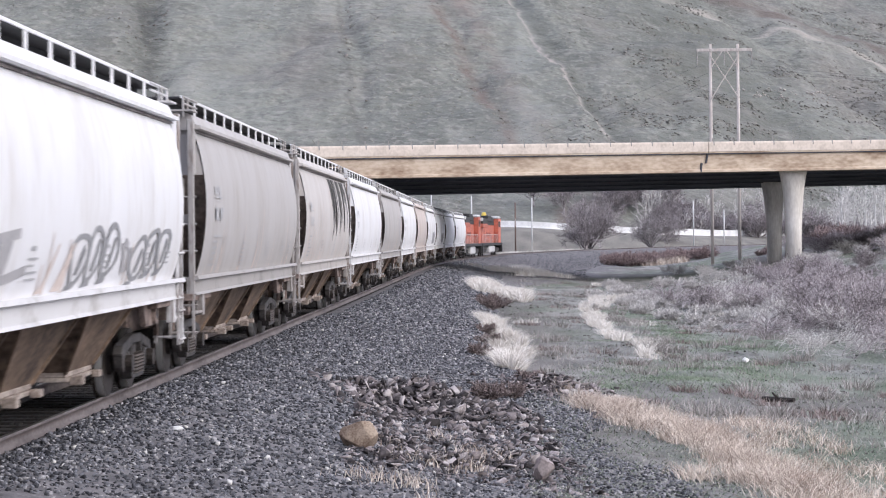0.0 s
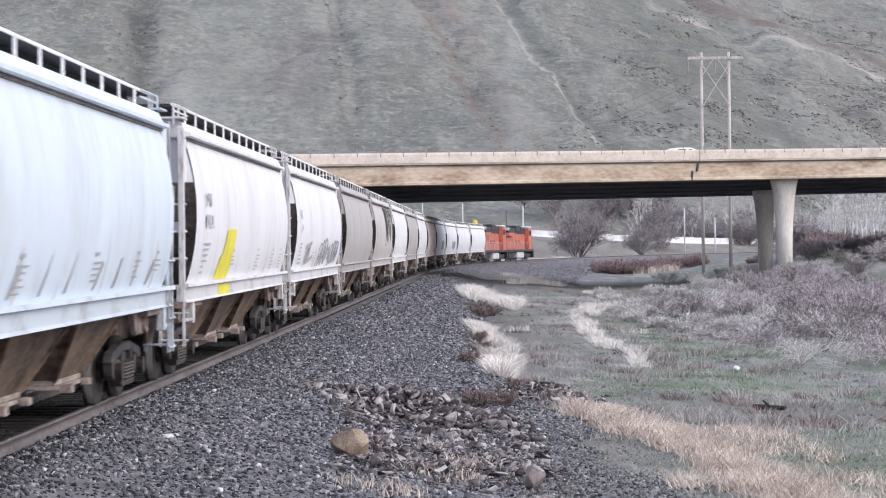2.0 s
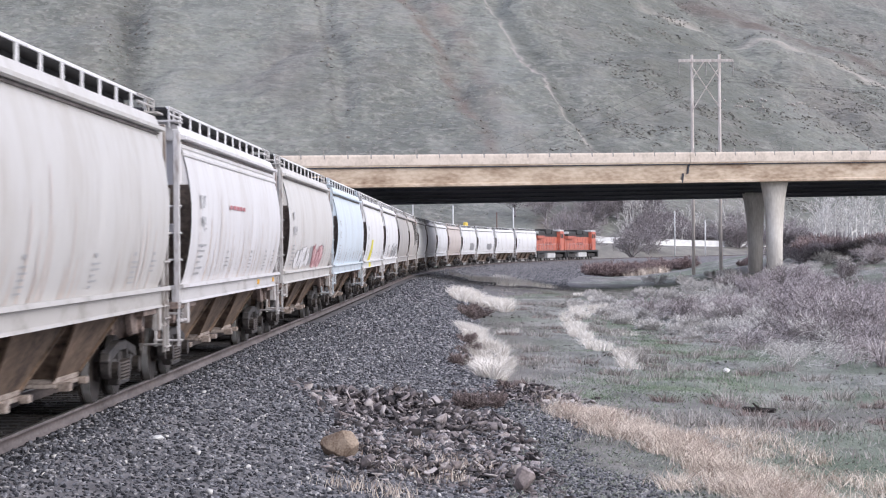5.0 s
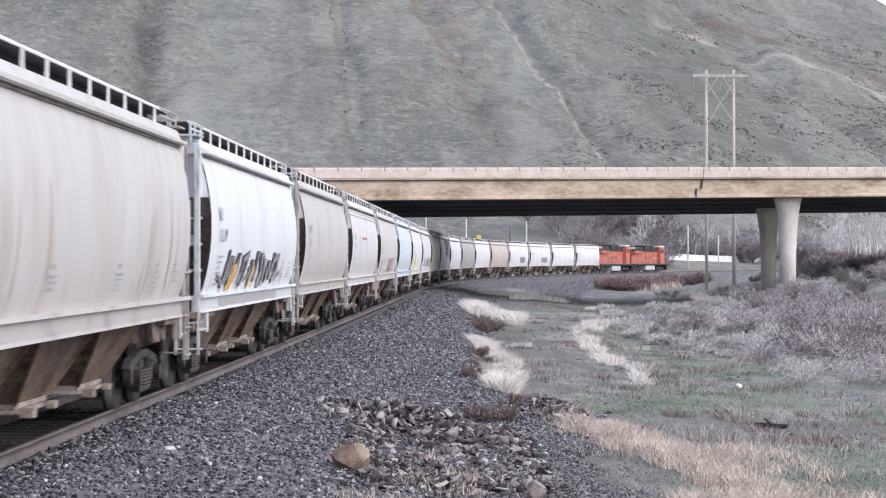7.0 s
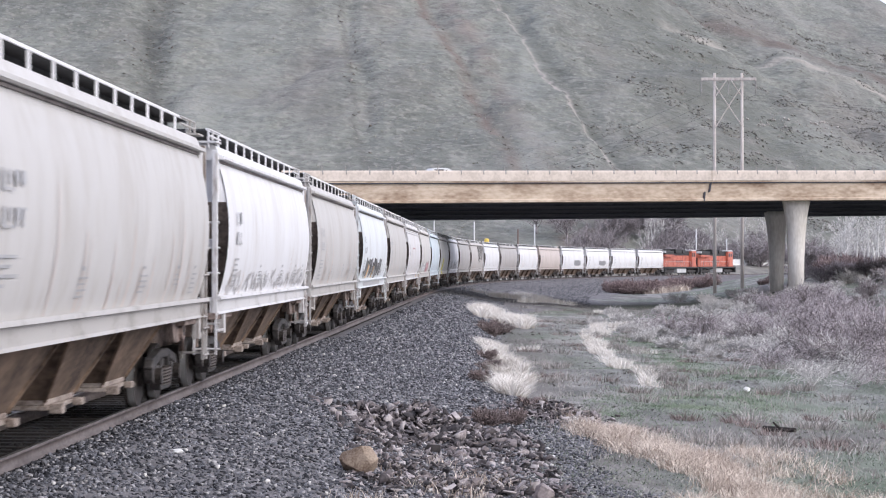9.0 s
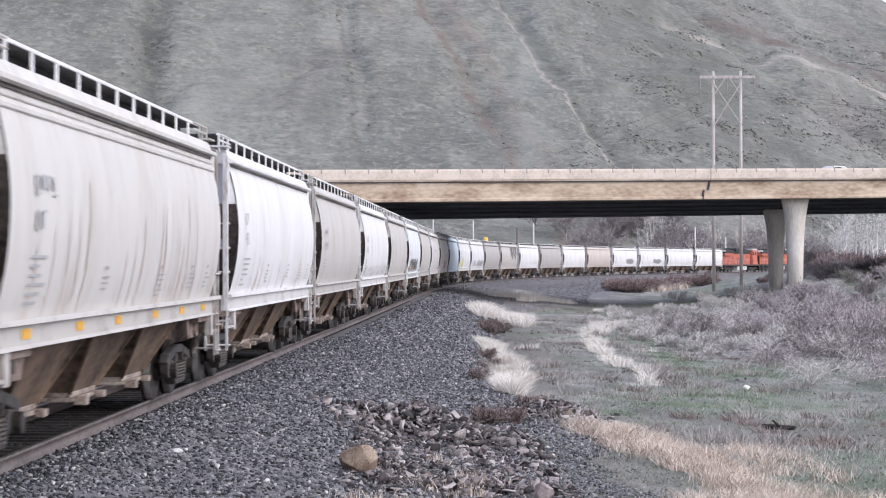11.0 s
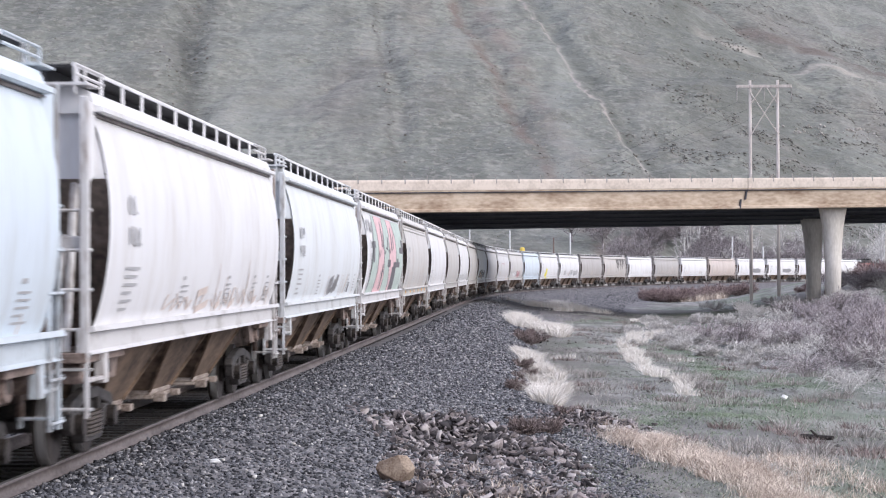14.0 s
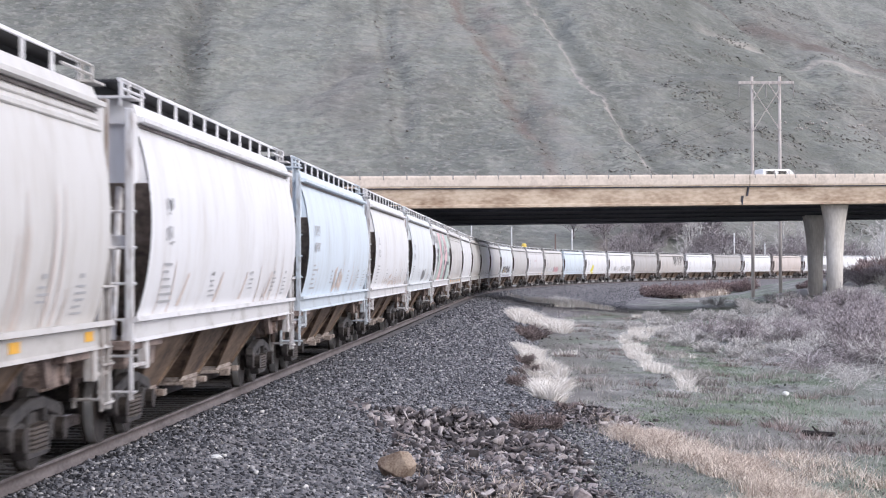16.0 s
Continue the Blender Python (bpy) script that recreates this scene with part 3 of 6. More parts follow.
def wheelset(parent, y):
    bm = bmesh.new()
    rod(bm, (-1.05, 0, 0), (1.05, 0, 0), 0.085, n=10)
    axle = part("axle", finish(bm, smooth=False), M_DARK, parent)
    axle.matrix_basis = pose(0, y, 0.457)
    for sx in (-1, 1):
        bm = bmesh.new()
        rod(bm, (sx * 0.70, 0, 0), (sx * 0.83, 0, 0), 0.457, n=28)
        rod(bm, (sx * 0.67, 0, 0), (sx * 0.70, 0, 0), 0.482, n=28)
        rod(bm, (sx * 0.83, 0, 0), (sx * 0.90, 0, 0), 0.15, n=12)
        w = part("wheel", finish(bm), M_WHEEL, axle, "steel railway wheel")
        bm = bmesh.new()
        for n in (28,):
            a = [bm.verts.new((sx * 0.715, 0.461 * math.cos(2 * math.pi * i / n), 0.461 * math.sin(2 * math.pi * i / n))) for i in range(n)]
            b = [bm.verts.new((sx * 0.826, 0.461 * math.cos(2 * math.pi * i / n), 0.461 * math.sin(2 * math.pi * i / n))) for i in range(n)]
            for i in range(n):
                bm.faces.new((a[i], a[(i + 1) % n], b[(i + 1) % n], b[i]))
        bmesh.ops.solidify(bm, geom=list(bm.faces), thickness=0.004)
        # polished tread is joined to the wheel's own mesh
        me = w.data
        me.materials.append(M_TREAD)
        b2 = bmesh.new()
        b2.from_mesh(me)
        k = len(b2.faces)
        tmp = bpy.data.meshes.new("rim")
        bm.to_mesh(tmp)
        bm.free()
        b2.from_mesh(tmp)
        b2.faces.ensure_lookup_table()
        for fc in b2.faces[k:]:
            fc.material_index = 1
        b2.to_mesh(me)
        b2.free()
        bpy.data.meshes.remove(tmp)


M_SPRING = surface("dusty_spring_steel", (0.035, 0.03, 0.027), (0.12, 0.10, 0.09), 5, 0.6)


def bogie(car, y0):
    bm = bmesh.new()
    box(bm, -1.05, 1.05, -0.2, 0.2, 0.42, 0.72)
    bolster = part("truck_bolster", finish(bm, 0.02), M_DARK, car, "grimy cast-steel truck bolster")
    bolster.matrix_basis = pose(0, y0, 0)
    for sx in (-1, 1):
        bm = bmesh.new()
        a, b = sx * 0.95, sx * 1.10
        prism(bm, [(-1.22, 0.62), (-1.1, 0.74), (-0.3, 0.87), (0.3, 0.87), (1.1, 0.74), (1.22, 0.62), (1.15, 0.56), (0.9, 0.62), (0.3, 0.73), (-0.3, 0.73), (-0.9, 0.62), (-1.15, 0.56)], "x", a, b)
        prism(bm, [(-0.80, 0.62), (-0.45, 0.22), (0.45, 0.22), (0.80, 0.62), (0.66, 0.64), (0.38, 0.30), (-0.38, 0.30), (-0.66, 0.64)], "x", a - sx * 0.01, b + sx * 0.01)
        for q in (-1, 1):
            prism(bm, [(q * 0.36, 0.28), (q * 0.46, 0.28), (q * 0.42, 0.78), (q * 0.33, 0.78)], "x", a, b + sx * 0.005)
            prism(bm, [(q * 0.70, 0.42), (q * 0.78, 0.35), (q * 1.0, 0.35), (q * 1.12, 0.42), (q * 1.18, 0.60), (q * 0.72, 0.62)], "x", a, b - sx * 0.005)
        part("side_frame", finish(bm, 0.015), M_CAST, bolster, "cast-steel truck side frame")
        bm = bmesh.new()
        n, rings = 10, []
        for c in range(13):
            r = 0.108 if c % 2 == 0 else 0.078
            rings.append([bm.verts.new((r * math.cos(2 * math.pi * i / n), r * math.sin(2 * math.pi * i / n), 0.29 + 0.025 * c)) for i in range(n)])
        for a, b in zip(rings, rings[1:]):
            for i in range(n):
                bm.faces.new((a[i], a[(i + 1) % n], b[(i + 1) % n], b[i]))
        spring = part("coil_spring", finish(bm), M_SPRING, bolster, "steel coil spring")
        spring.matrix_basis = pose(sx * 1.06, -0.24, 0)
        for yy in (0.0, 0.24):
            again(spring, pose(sx * 1.06, yy, 0), bolster)
        for yy in (-0.89, 0.89):
            bm = bmesh.new()
            rod(bm, (sx * 1.08, yy, 0.47), (sx * 1.2, yy, 0.47), 0.13, n=12)
            part("bearing_cap", finish(bm), M_WHEEL, bolster)
    for yy in (-0.89, 0.89):
        wheelset(bolster, yy)


def ladder(car, y, sx, lo, hi):
    bm = bmesh.new()
    x = sx * 1.5
    for yy in (y - 0.2, y + 0.2):
        box(bm, x - 0.02, x + 0.02, yy - 0.03, yy + 0.03, lo, hi)
    z = lo + 0.08
    while z < hi:
        rod(bm, (x + sx * 0.03, y - 0.3, z), (x + sx * 0.03, y + 0.3, z), 0.018, n=6)
        z += 0.45
    return part("ladder", finish(bm), M_ENDTRIM, car, "steel side ladder")


def end_ladder(car, y, sx, lo, hi):
    bm = bmesh.new()
    for x in (1.06, 1.45):
        box(bm, sx * x - 0.022, sx * x + 0.022, y - 0.03, y + 0.03, lo, hi)
    z = lo + 0.1
    while z < hi:
        rod(bm, (sx * 1.02, y, z), (sx * 1.52, y, z), 0.02, n=6)
        z += 0.45
    return part("end_ladder", finish(bm), M_ENDTRIM, car, "steel end ladder")


def hopper_car():
    car = new("grain_hopper_car")
    tagged(car, "covered grain hopper railcar with bulging painted sides", "railcar", "hopper cars of the train")
    # bulging side shell, end sheets and roof in one skin
    bm = bmesh.new()
    ys = [-HALF + 2 * HALF * i / 110 for i in range(111)]
    nz = 14
    zs = [Z0 + (Z1 - Z0) * i / nz for i in range(nz + 1)]
    for sx in (-1, 1):
        g = [[bm.verts.new((sx * (side_x(z) - dent(y * sx, z)), y, z)) for z in zs] for y in ys]
        for a, b in zip(g, g[1:]):
            for i in range(nz):
                fc = bm.faces.new((a[i], b[i], b[i + 1], a[i + 1]))
                fc.smooth = True
    body = part("body", finish(bm, smooth=True), M_PAINT, car, "bulging curved side sheets")
    for fc in body.data.polygons:
        fc.use_smooth = abs(fc.normal.y) < 0.5
    for e in (-1, 1):
        # upper end sheet, and the sloping sheet below it
        for name, mat, z_lo, z_hi in (("end_sheet", M_PAINT, 3.35, Z1), ("end_slope_sheet", M_ENDDIRT, Z0, 3.35)):
            bm = bmesh.new()
            last = None
            for i in range(9):
                z = z_lo + (z_hi - z_lo) * i / 8
                y = e * (HALF - 0.02 - max(0.0, 3.35 - z) * 0.95)
                row = (bm.verts.new((-side_x(z) + 0.03, y, z)), bm.verts.new((side_x(z) - 0.03, y, z)))
                if last:
                    bm.faces.new((last[0], last[1], row[1], row[0]))
                last = row
            part(name, finish(bm), mat, car, "grimy sloping end sheet" if mat is M_ENDDIRT else "")
    # eave plate and roof
    bm = bmesh.new()
    half = [(0.5, 4.50), (1.15, 4.44), (1.38, 4.36), (1.44, 4.22), (1.47, 4.19), (1.54, 4.18), (1.54, 4.125), (1.33, 4.10)]
    roof = [(-x, z) for x, z in half[::-1]] + half
    prism(bm, roof, "y", -HALF - 0.1, HALF + 0.1)
    part("roof", finish(bm), M_PAINT, car, "shallow roof with projecting eave")
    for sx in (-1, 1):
        # thin strip under the lip, coloured as the shadow line of the eave
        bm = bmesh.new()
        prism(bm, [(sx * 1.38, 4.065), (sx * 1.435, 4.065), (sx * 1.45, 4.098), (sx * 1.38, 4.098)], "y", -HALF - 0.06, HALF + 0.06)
        part("eave_seam", finish(bm), M_EAVESHADE, car, "dark strip for the shadow below the eave")
    # loading hatch trough
    bm = bmesh.new()
    box(bm, -0.32, 0.32, -7.2, 7.2, 4.48, 4.66)
    part("roof_hatch", finish(bm, 0.03), M_TRIM, car)
    # running boards on brackets
    for sx in (-1, 1):
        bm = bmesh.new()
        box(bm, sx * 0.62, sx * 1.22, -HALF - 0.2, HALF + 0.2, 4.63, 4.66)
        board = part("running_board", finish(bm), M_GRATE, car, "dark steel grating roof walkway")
        bm = bmesh.new()
        box(bm, sx * 1.22, sx * 1.25, -HALF - 0.2, HALF + 0.2, 4.635, 4.675)
        part("board_edge", finish(bm), M_RAILPAINT, board, "pale edge strip")
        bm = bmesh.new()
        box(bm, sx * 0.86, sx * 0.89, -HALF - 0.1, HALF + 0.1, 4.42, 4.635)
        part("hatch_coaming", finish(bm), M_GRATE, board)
        for k in range(13):
            bm = bmesh.new()
            y = -HALF + 2 * HALF * k / 12
            box(bm, sx * 1.222, sx * 1.25, y - 0.045, y + 0.045, 4.36, 4.64)
            part("bracket", finish(bm), M_RAILPAINT, board)
    for e in (-1, 1):
        bm = bmesh.new()
        box(bm, -1.45, 1.45, e * (HALF - 0.15), e * (HALF + 0.45), 4.40, 4.43)
        for sx in (-1, 1):
            for yy in (HALF - 0.1, HALF + 0.42):
                rod(bm, (sx * 1.30, e * yy, 4.30), (sx * 1.30, e * yy, 4.64), 0.022)
            for z in (4.53, 4.64):
                rod(bm, (sx * 1.30, e * (HALF - 1.1), z), (sx * 1.30, e * (HALF + 0.42), z), 0.02)
        part("end_platform", finish(bm), M_TRIM, car, "cross walkway with grab rails")
    # side sills with a projecting lip
    for sx in (-1, 1):
        bm = bmesh.new()
        sill = [(sx * 1.34, 1.64), (sx * 1.53, 1.66), (sx * 1.55, 1.60), (sx * 1.47, 1.58), (sx * 1.47, 1.38), (sx * 1.52, 1.34), (sx * 1.34, 1.34)]
        prism(bm, sill, "y", -HALF - 0.55, HALF + 0.55)
        part("side_sill", finish(bm), M_TRIM, car, "pale longitudinal side sill")
    # three tapered bins with outlet gates
    for k, y in enumerate((-3.75, 0.0, 3.75)):
        bm = bmesh.new()
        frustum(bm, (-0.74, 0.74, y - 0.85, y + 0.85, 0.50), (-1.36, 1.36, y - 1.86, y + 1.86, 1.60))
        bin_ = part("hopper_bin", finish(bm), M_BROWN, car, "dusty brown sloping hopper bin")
        for q in (-1, 1):
            for sx in (-1, 1):
                bm = bmesh.new()
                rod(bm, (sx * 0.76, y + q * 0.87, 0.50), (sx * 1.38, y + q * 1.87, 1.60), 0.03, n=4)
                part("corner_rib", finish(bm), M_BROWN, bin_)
        bm = bmesh.new()
        box(bm, -0.8, 0.8, y - 0.9, y + 0.9, 0.38, 0.44)
        box(bm, -0.76, 0.76, y - 0.87, y + 0.87, 0.44, 0.51)
        for gx in (-1, 1):
            box(bm, gx * 0.8, gx * 0.98, y - 0.85, y - 0.68, 0.34, 0.46)
            box(bm, gx * 0.8, gx * 0.92, y + 0.6, y + 0.82, 0.35, 0.45)
        part("outlet_gate", finish(bm, 0.012), M_GATE, bin_, "pale steel outlet gate frame")
    # end frames: shear plate, posts, gussets, stub sill and coupler
    for e in (-1, 1):
        bm = bmesh.new()
        box(bm, -1.45, 1.45, e * (HALF - 1.6), e * (HALF + 0.6), 1.24, 1.36)
        box(bm, -0.35, 0.35, e * (HALF - 2.2), e * (HALF + 0.6), 0.72, 1.24)
        part("end_sill", finish(bm, 0.01), M_RUSTCAST, car, "dirty end sill plate")
        bm = bmesh.new()
        box(bm, -0.11, 0.11, e * (HALF + 0.55), e * 8.9, 0.78, 1.0)
        box(bm, -0.2, 0.2, e * 8.72, e * 9.0, 0.7, 1.06)
        part("coupler", finish(bm, 0.02), M_DARK, car)
        for sx in (-1, 1):
            bm = bmesh.new()
            box(bm, sx * 1.38, sx * 1.48, e * (HALF + 0.46), e * (HALF + 0.56), 1.3, 4.26)
            part("corner_post", finish(bm, 0.01), M_ENDTRIM, car, "dusty painted steel corner post")
            bm = bmesh.new()
            prism(bm, [(e * (HALF - 0.05), 3.40), (e * (HALF + 0.30), 3.30), (e * (HALF + 0.48), 3.34), (e * (HALF + 0.48), 4.22), (e * (HALF - 0.05), 4.22)], "x", sx * 1.40, sx * 1.44)
            part("gusset", finish(bm), M_PAINT, car)
            end_ladder(car, e * (HALF + 0.52), sx, 0.62, 3.0)
            if e > 0:
                ladder(car, HALF + 0.2, sx, 0.62, 2.7)
            bm = bmesh.new()
            box(bm, sx * 1.38, sx * 1.50, e * (HALF - 0.42), e * (HALF - 0.20), 0.98, 1.36)
            box(bm, sx * 1.40, sx * 1.49, e * (HALF - 0.20), e * (HALF + 0.48), 1.02, 1.07)
            part("step_bracket", finish(bm, 0.01), M_ENDTRIM, car)
            bm = bmesh.new()
            prism(bm, [(e * 5.75, 1.34), (e * 7.0, 1.34), (e * 6.75, 0.98), (e * 6.0, 0.98)], "x", sx * 1.22, sx * 1.30)
            rod(bm, (sx * 1.28, e * 6.62, 1.14), (sx * 1.36, e * 6.62, 1.14), 0.15, n=12)
            pad = part("jacking_pad", finish(bm), M_RUSTCAST, car, "rusty jacking pad over the truck")
            bm = bmesh.new()
            rod(bm, (sx * 1.35, e * 6.62, 1.14), (sx * 1.365, e * 6.62, 1.14), 0.075, n=10)
            part("jack_hole", finish(bm), M_DARK, pad)
            # strut that leans from the end sill up to the slope sheet
            bm = bmesh.new()
            rod(bm, (sx * 1.18, e * (HALF + 0.40), 1.36), (sx * 1.18, e * (HALF - 0.10), 3.30), 0.055, n=6)
            rod(bm, (sx * 0.95, e * (HALF + 0.30), 1.36), (sx * 0.95, e * (HALF - 0.55), 2.70), 0.05, n=6)
            part("end_strut", finish(bm), M_ENDTRIM, car)
        bm = bmesh.new()
        box(bm, -0.75, 0.2, e * (HALF - 0.35), e * (HALF + 0.3), 1.42, 1.95)
        part("brake_box", finish(bm, 0.04), M_RUSTCAST, car, "brake equipment on the end platform")
        bm = bmesh.new()
        box(bm, -1.40, 1.40, e * (HALF + 0.34), e * (HALF + 0.46), 2.50, 2.68)
        part("end_beam", finish(bm, 0.015), M_ENDTRIM, car, "cross beam between the corner posts")
        bm = bmesh.new()
        rod(bm, (0.62, e * (HALF - 0.3), 1.68), (0.62, e * (HALF + 0.38), 1.68), 0.2, n=12)
        rod(bm, (1.08, e * (HALF + 0.44), 0.75), (1.08, e * (HALF + 0.44), 1.3), 0.05, n=6)
        box(bm, 0.9, 1.34, e * (HALF + 0.1), e * (HALF + 0.4), 1.0, 1.24)
        part("brake_cylinder", finish(bm), M_RUSTCAST, car, "rust-brown brake cylinder and rigging")
        bogie(car, e * 6.35)
    return car


FIRST = hopper_car()
CARS = {}


def train_s(t):
    return -164.5 + 17.87 * t + 0.045 * t * t


def rolling_pose(s, reach):
    """A vehicle that stands on the line on two trucks."""
    xa, ya, _ = line_at(s - reach)
    xb, yb, _ = line_at(s + reach)
    return pose((xa + xb) / 2, (ya + yb) / 2, 0, 0, 0, -math.degrees(math.atan2(xb - xa, yb - ya)))


WHITE, BLUE, GREY, BEIGE, TAUPE = (0.77, 0.77, 0.785), (0.66, 0.74, 0.81), (0.46, 0.44, 0.43), (0.63, 0.615, 0.60), (0.56, 0.53, 0.51)
ICE, LILAC, TAN, DRAB = (0.74, 0.775, 0.80), (0.70, 0.69, 0.70), (0.60, 0.53, 0.495), (0.57, 0.555, 0.54)
PAINT = {1: WHITE, 2: WHITE, 3: WHITE, 4: WHITE, 5: TAN, 6: WHITE, 7: GREY, 8: WHITE, 9: TAUPE, 10: GREY, 11: WHITE, 12: WHITE, 13: BLUE, 14: BEIGE, 15: LILAC,
         16: DRAB, 17: ICE, 18: DRAB, 19: WHITE, 20: DRAB, 21: WHITE, 22: BEIGE, 23: WHITE, 24: ICE, 25: WHITE, 26: BLUE, 27: WHITE, 28: BEIGE}
WORDS = {WHITE: "white", BLUE: "pale blue-white", GREY: "mid grey", BEIGE: "light beige-grey", TAUPE: "taupe grey", ICE: "icy white", LILAC: "pale lilac-grey", TAN: "pale tan", DRAB: "drab stone-grey"}
for c in range(1, 29):
    car = FIRST if c == 1 else copy_thing(FIRST, Matrix())
    CARS[c] = car
    for o in car.children_recursive:
        o.color = (*PAINT[c], 1)
    car["label"] = WORDS[PAINT[c]] + " covered grain hopper railcar with bulging dusty sides"


# ---- paint marks on the cars ----
def plain(name, colour, rough=0.6):
    return surface(name, tuple(0.75 * v for v in colour), colour, 3.0, rough, spread=(0.25, 0.55))


M_INK = plain("black_spray_paint", (0.06, 0.06, 0.065))
M_FAINT = plain("faded_grey_spray_paint", (0.42, 0.41, 0.42))
M_LETTER = plain("stencil_grey", (0.45, 0.45, 0.46))
M_RED = plain("red_spray_paint", (0.50, 0.2, 0.22))
M_YELLOW = plain("yellow_spray_paint", (0.80, 0.72, 0.06))
M_PINK = plain("pink_spray_paint", (0.78, 0.53, 0.55))
M_MINT = plain("grey_green_spray_paint", (0.52, 0.61, 0.56))
M_SLATE = plain("slate_spray_paint", (0.17, 0.16, 0.175))
M_FADED = plain("faded_black_spray_paint", (0.30, 0.30, 0.31))
M_WORN = plain("worn_grey_spray_paint", (0.56, 0.545, 0.545))
M_PALEPAINT = plain("whitish_spray_paint", (0.80, 0.79, 0.80))
M_AMBER = plain("amber_reflector", (0.85, 0.45, 0.04), 0.4)
M_RUSTY = plain("rust_streak", (0.66, 0.57, 0.52), 0.8)
M_GRIME = plain("dark_spill_stain", (0.10, 0.095, 0.09), 0.8)


class Marks:
    """Flat paint that follows the bulging side; y along the car, z up."""

    def __init__(self):
        self.bm = bmesh.new()

    def at(self, y, z, lift):
        return self.bm.verts.new((side_x(z) + lift, y, z))

    def quad(self, corners, lift=0.006, cut=6):
        """Corners (y, z): bottom a, bottom b, top b, top a; cut into strips along the height."""
        (ya, za), (yb, zb), (yc, zc), (yd, zd) = corners
        last = None
        for i in range(cut + 1):
            t = i / cut
            row = (self.at(ya + (yd - ya) * t, za + (zd - za) * t, lift), self.at(yb + (yc - yb) * t, zb + (zc - zb) * t, lift))
            if last:
                self.bm.faces.new((last[0], last[1], row[1], row[0]))
            last = row

    def bar(self, y0, y1, z0, z1, lift=0.006):
        self.quad(((y0, z0), (y1, z0), (y1, z1), (y0, z1)), lift, max(1, int((z1 - z0) / 0.14)))

    def stroke(self, points, w, lift=0.008):
        for (y0, z0), (y1, z1) in zip(points, points[1:]):
            d = Vector((y1 - y0, z1 - z0))
            n = Vector((-d.y, d.x)).normalized() * (w / 2)
            self.quad(((y0 - n.x, z0 - n.y), (y0 + n.x, z0 + n.y), (y1 + n.x, z1 + n.y), (y1 - n.x, z1 - n.y)), lift, max(1, int(d.length / 0.2)))

    def end(self, name, material, car, label):
        ob = part(name, self.bm, material, car, label)
        return tagged(ob, kind="stuff")


GLYPHS = (((0.0, 0.0, 0.3, 0.9), (0.3, 0.9, 0.5, 0.1), (0.5, 0.1, 0.95, 1.0)), ((0.1, 0.05, 0.0, 0.8), (0.0, 0.8, 0.6, 1.0), (0.55, 0.95, 0.35, 0.0), (0.35, 0.0, 0.9, 0.3)),
          ((0.0, 1.0, 0.2, 0.1), (0.2, 0.1, 0.6, 0.75), (0.6, 0.75, 0.7, 0.0), (0.7, 0.0, 1.0, 0.55)), ((0.1, 0.0, 0.4, 0.7), (0.4, 0.7, 0.1, 1.0), (0.6, 1.0, 0.8, 0.1)),
          ((0.0, 0.3, 0.4, 0.0), (0.4, 0.0, 0.35, 1.0), (0.7, 0.85, 0.6, 0.1), (0.6, 0.1, 1.0, 0.6)))


def letters(car, rng, y0, y1, z0, z1, material, n, wide, label, lift=0.006):
    """A row of broad sprayed forms, leaning and of uneven height; wide along the car."""
    m = Marks()
    step = (y1 - y0) / n
    for i in range(n):
        top = z0 + (z1 - z0) * rng.uniform(0.82, 1.0)
        low = z0 + (z1 - z0) * rng.uniform(0.0, 0.12)
        flip, lean = rng.random() < 0.5, rng.uniform(-0.25, 0.45)
        for a, p, b, q in rng.choice(GLYPHS):
            if flip:
                a, b = 1 - a, 1 - b
            a, b = a + lean * p, b + lean * q
            ya, yb = y0 + step * (i + a * 0.9), y0 + step * (i + b * 0.9)
            za, zb = low + (top - low) * p, low + (top - low) * q
            ya, yb = ya + rng.uniform(-0.06, 0.06) * step, yb + rng.uniform(-0.06, 0.06) * step
            lift += 0.0003
            w = wide * rng.uniform(0.75, 1.2) * 0.5
            if abs(zb - za) < 0.3 * (z1 - z0):
                m.quad(((ya - w, za - 0.05), (yb + w, zb - 0.05), (yb + w, zb + 0.06), (ya - w, za + 0.06)), lift, 1)
            else:
                m.quad(((ya - w, za), (ya + w, za), (yb + w * 0.8, zb), (yb - w * 0.8, zb)), lift, 5)
    return m.end("graffiti", material, car, label)


def loops(car, rng, rings, material, label):
    """Leaning rings of uneven line width, each with a stroke inside."""
    m = Marks()
    lift = 0.006
    for y, z, ry, rz in rings:
        n = 18
        pts = []
        for i in range(n + 1):
            a = 2 * math.pi * i / n + 0.4
            k = 1 + 0.10 * math.sin(3 * a + y)
            w = 0.30 + 0.12 * math.sin(2 * a + z * 9)
            c, q = math.cos(a) * k, math.sin(a) * k
            pts.append(((y + ry * c + 0.4 * q * rz, z + rz * q), (y + ry * (1 - w) * c + 0.4 * q * rz, z + rz * (1 - 0.22) * q)))
        for p, q in zip(pts, pts[1:]):
            m.quad((p[0], p[1], q[1], q[0]), lift, 1)
        lift += 0.0005
        m.quad(((y - 0.16, z - rz * 0.6), (y + 0.02, z - rz * 0.6), (y + 0.3, z + rz * rng.uniform(0.2, 0.6)), (y + 0.14, z + rz * 0.5)), lift, 3)
        m.quad(((y - ry, z - rz * 1.15), (y - ry + 0.5, z - rz * 1.1), (y - ry + 0.5, z - rz * 0.95), (y - ry + 0.1, z - rz * 0.95)), lift, 1)
    return m.end("graffiti", material, car, label)


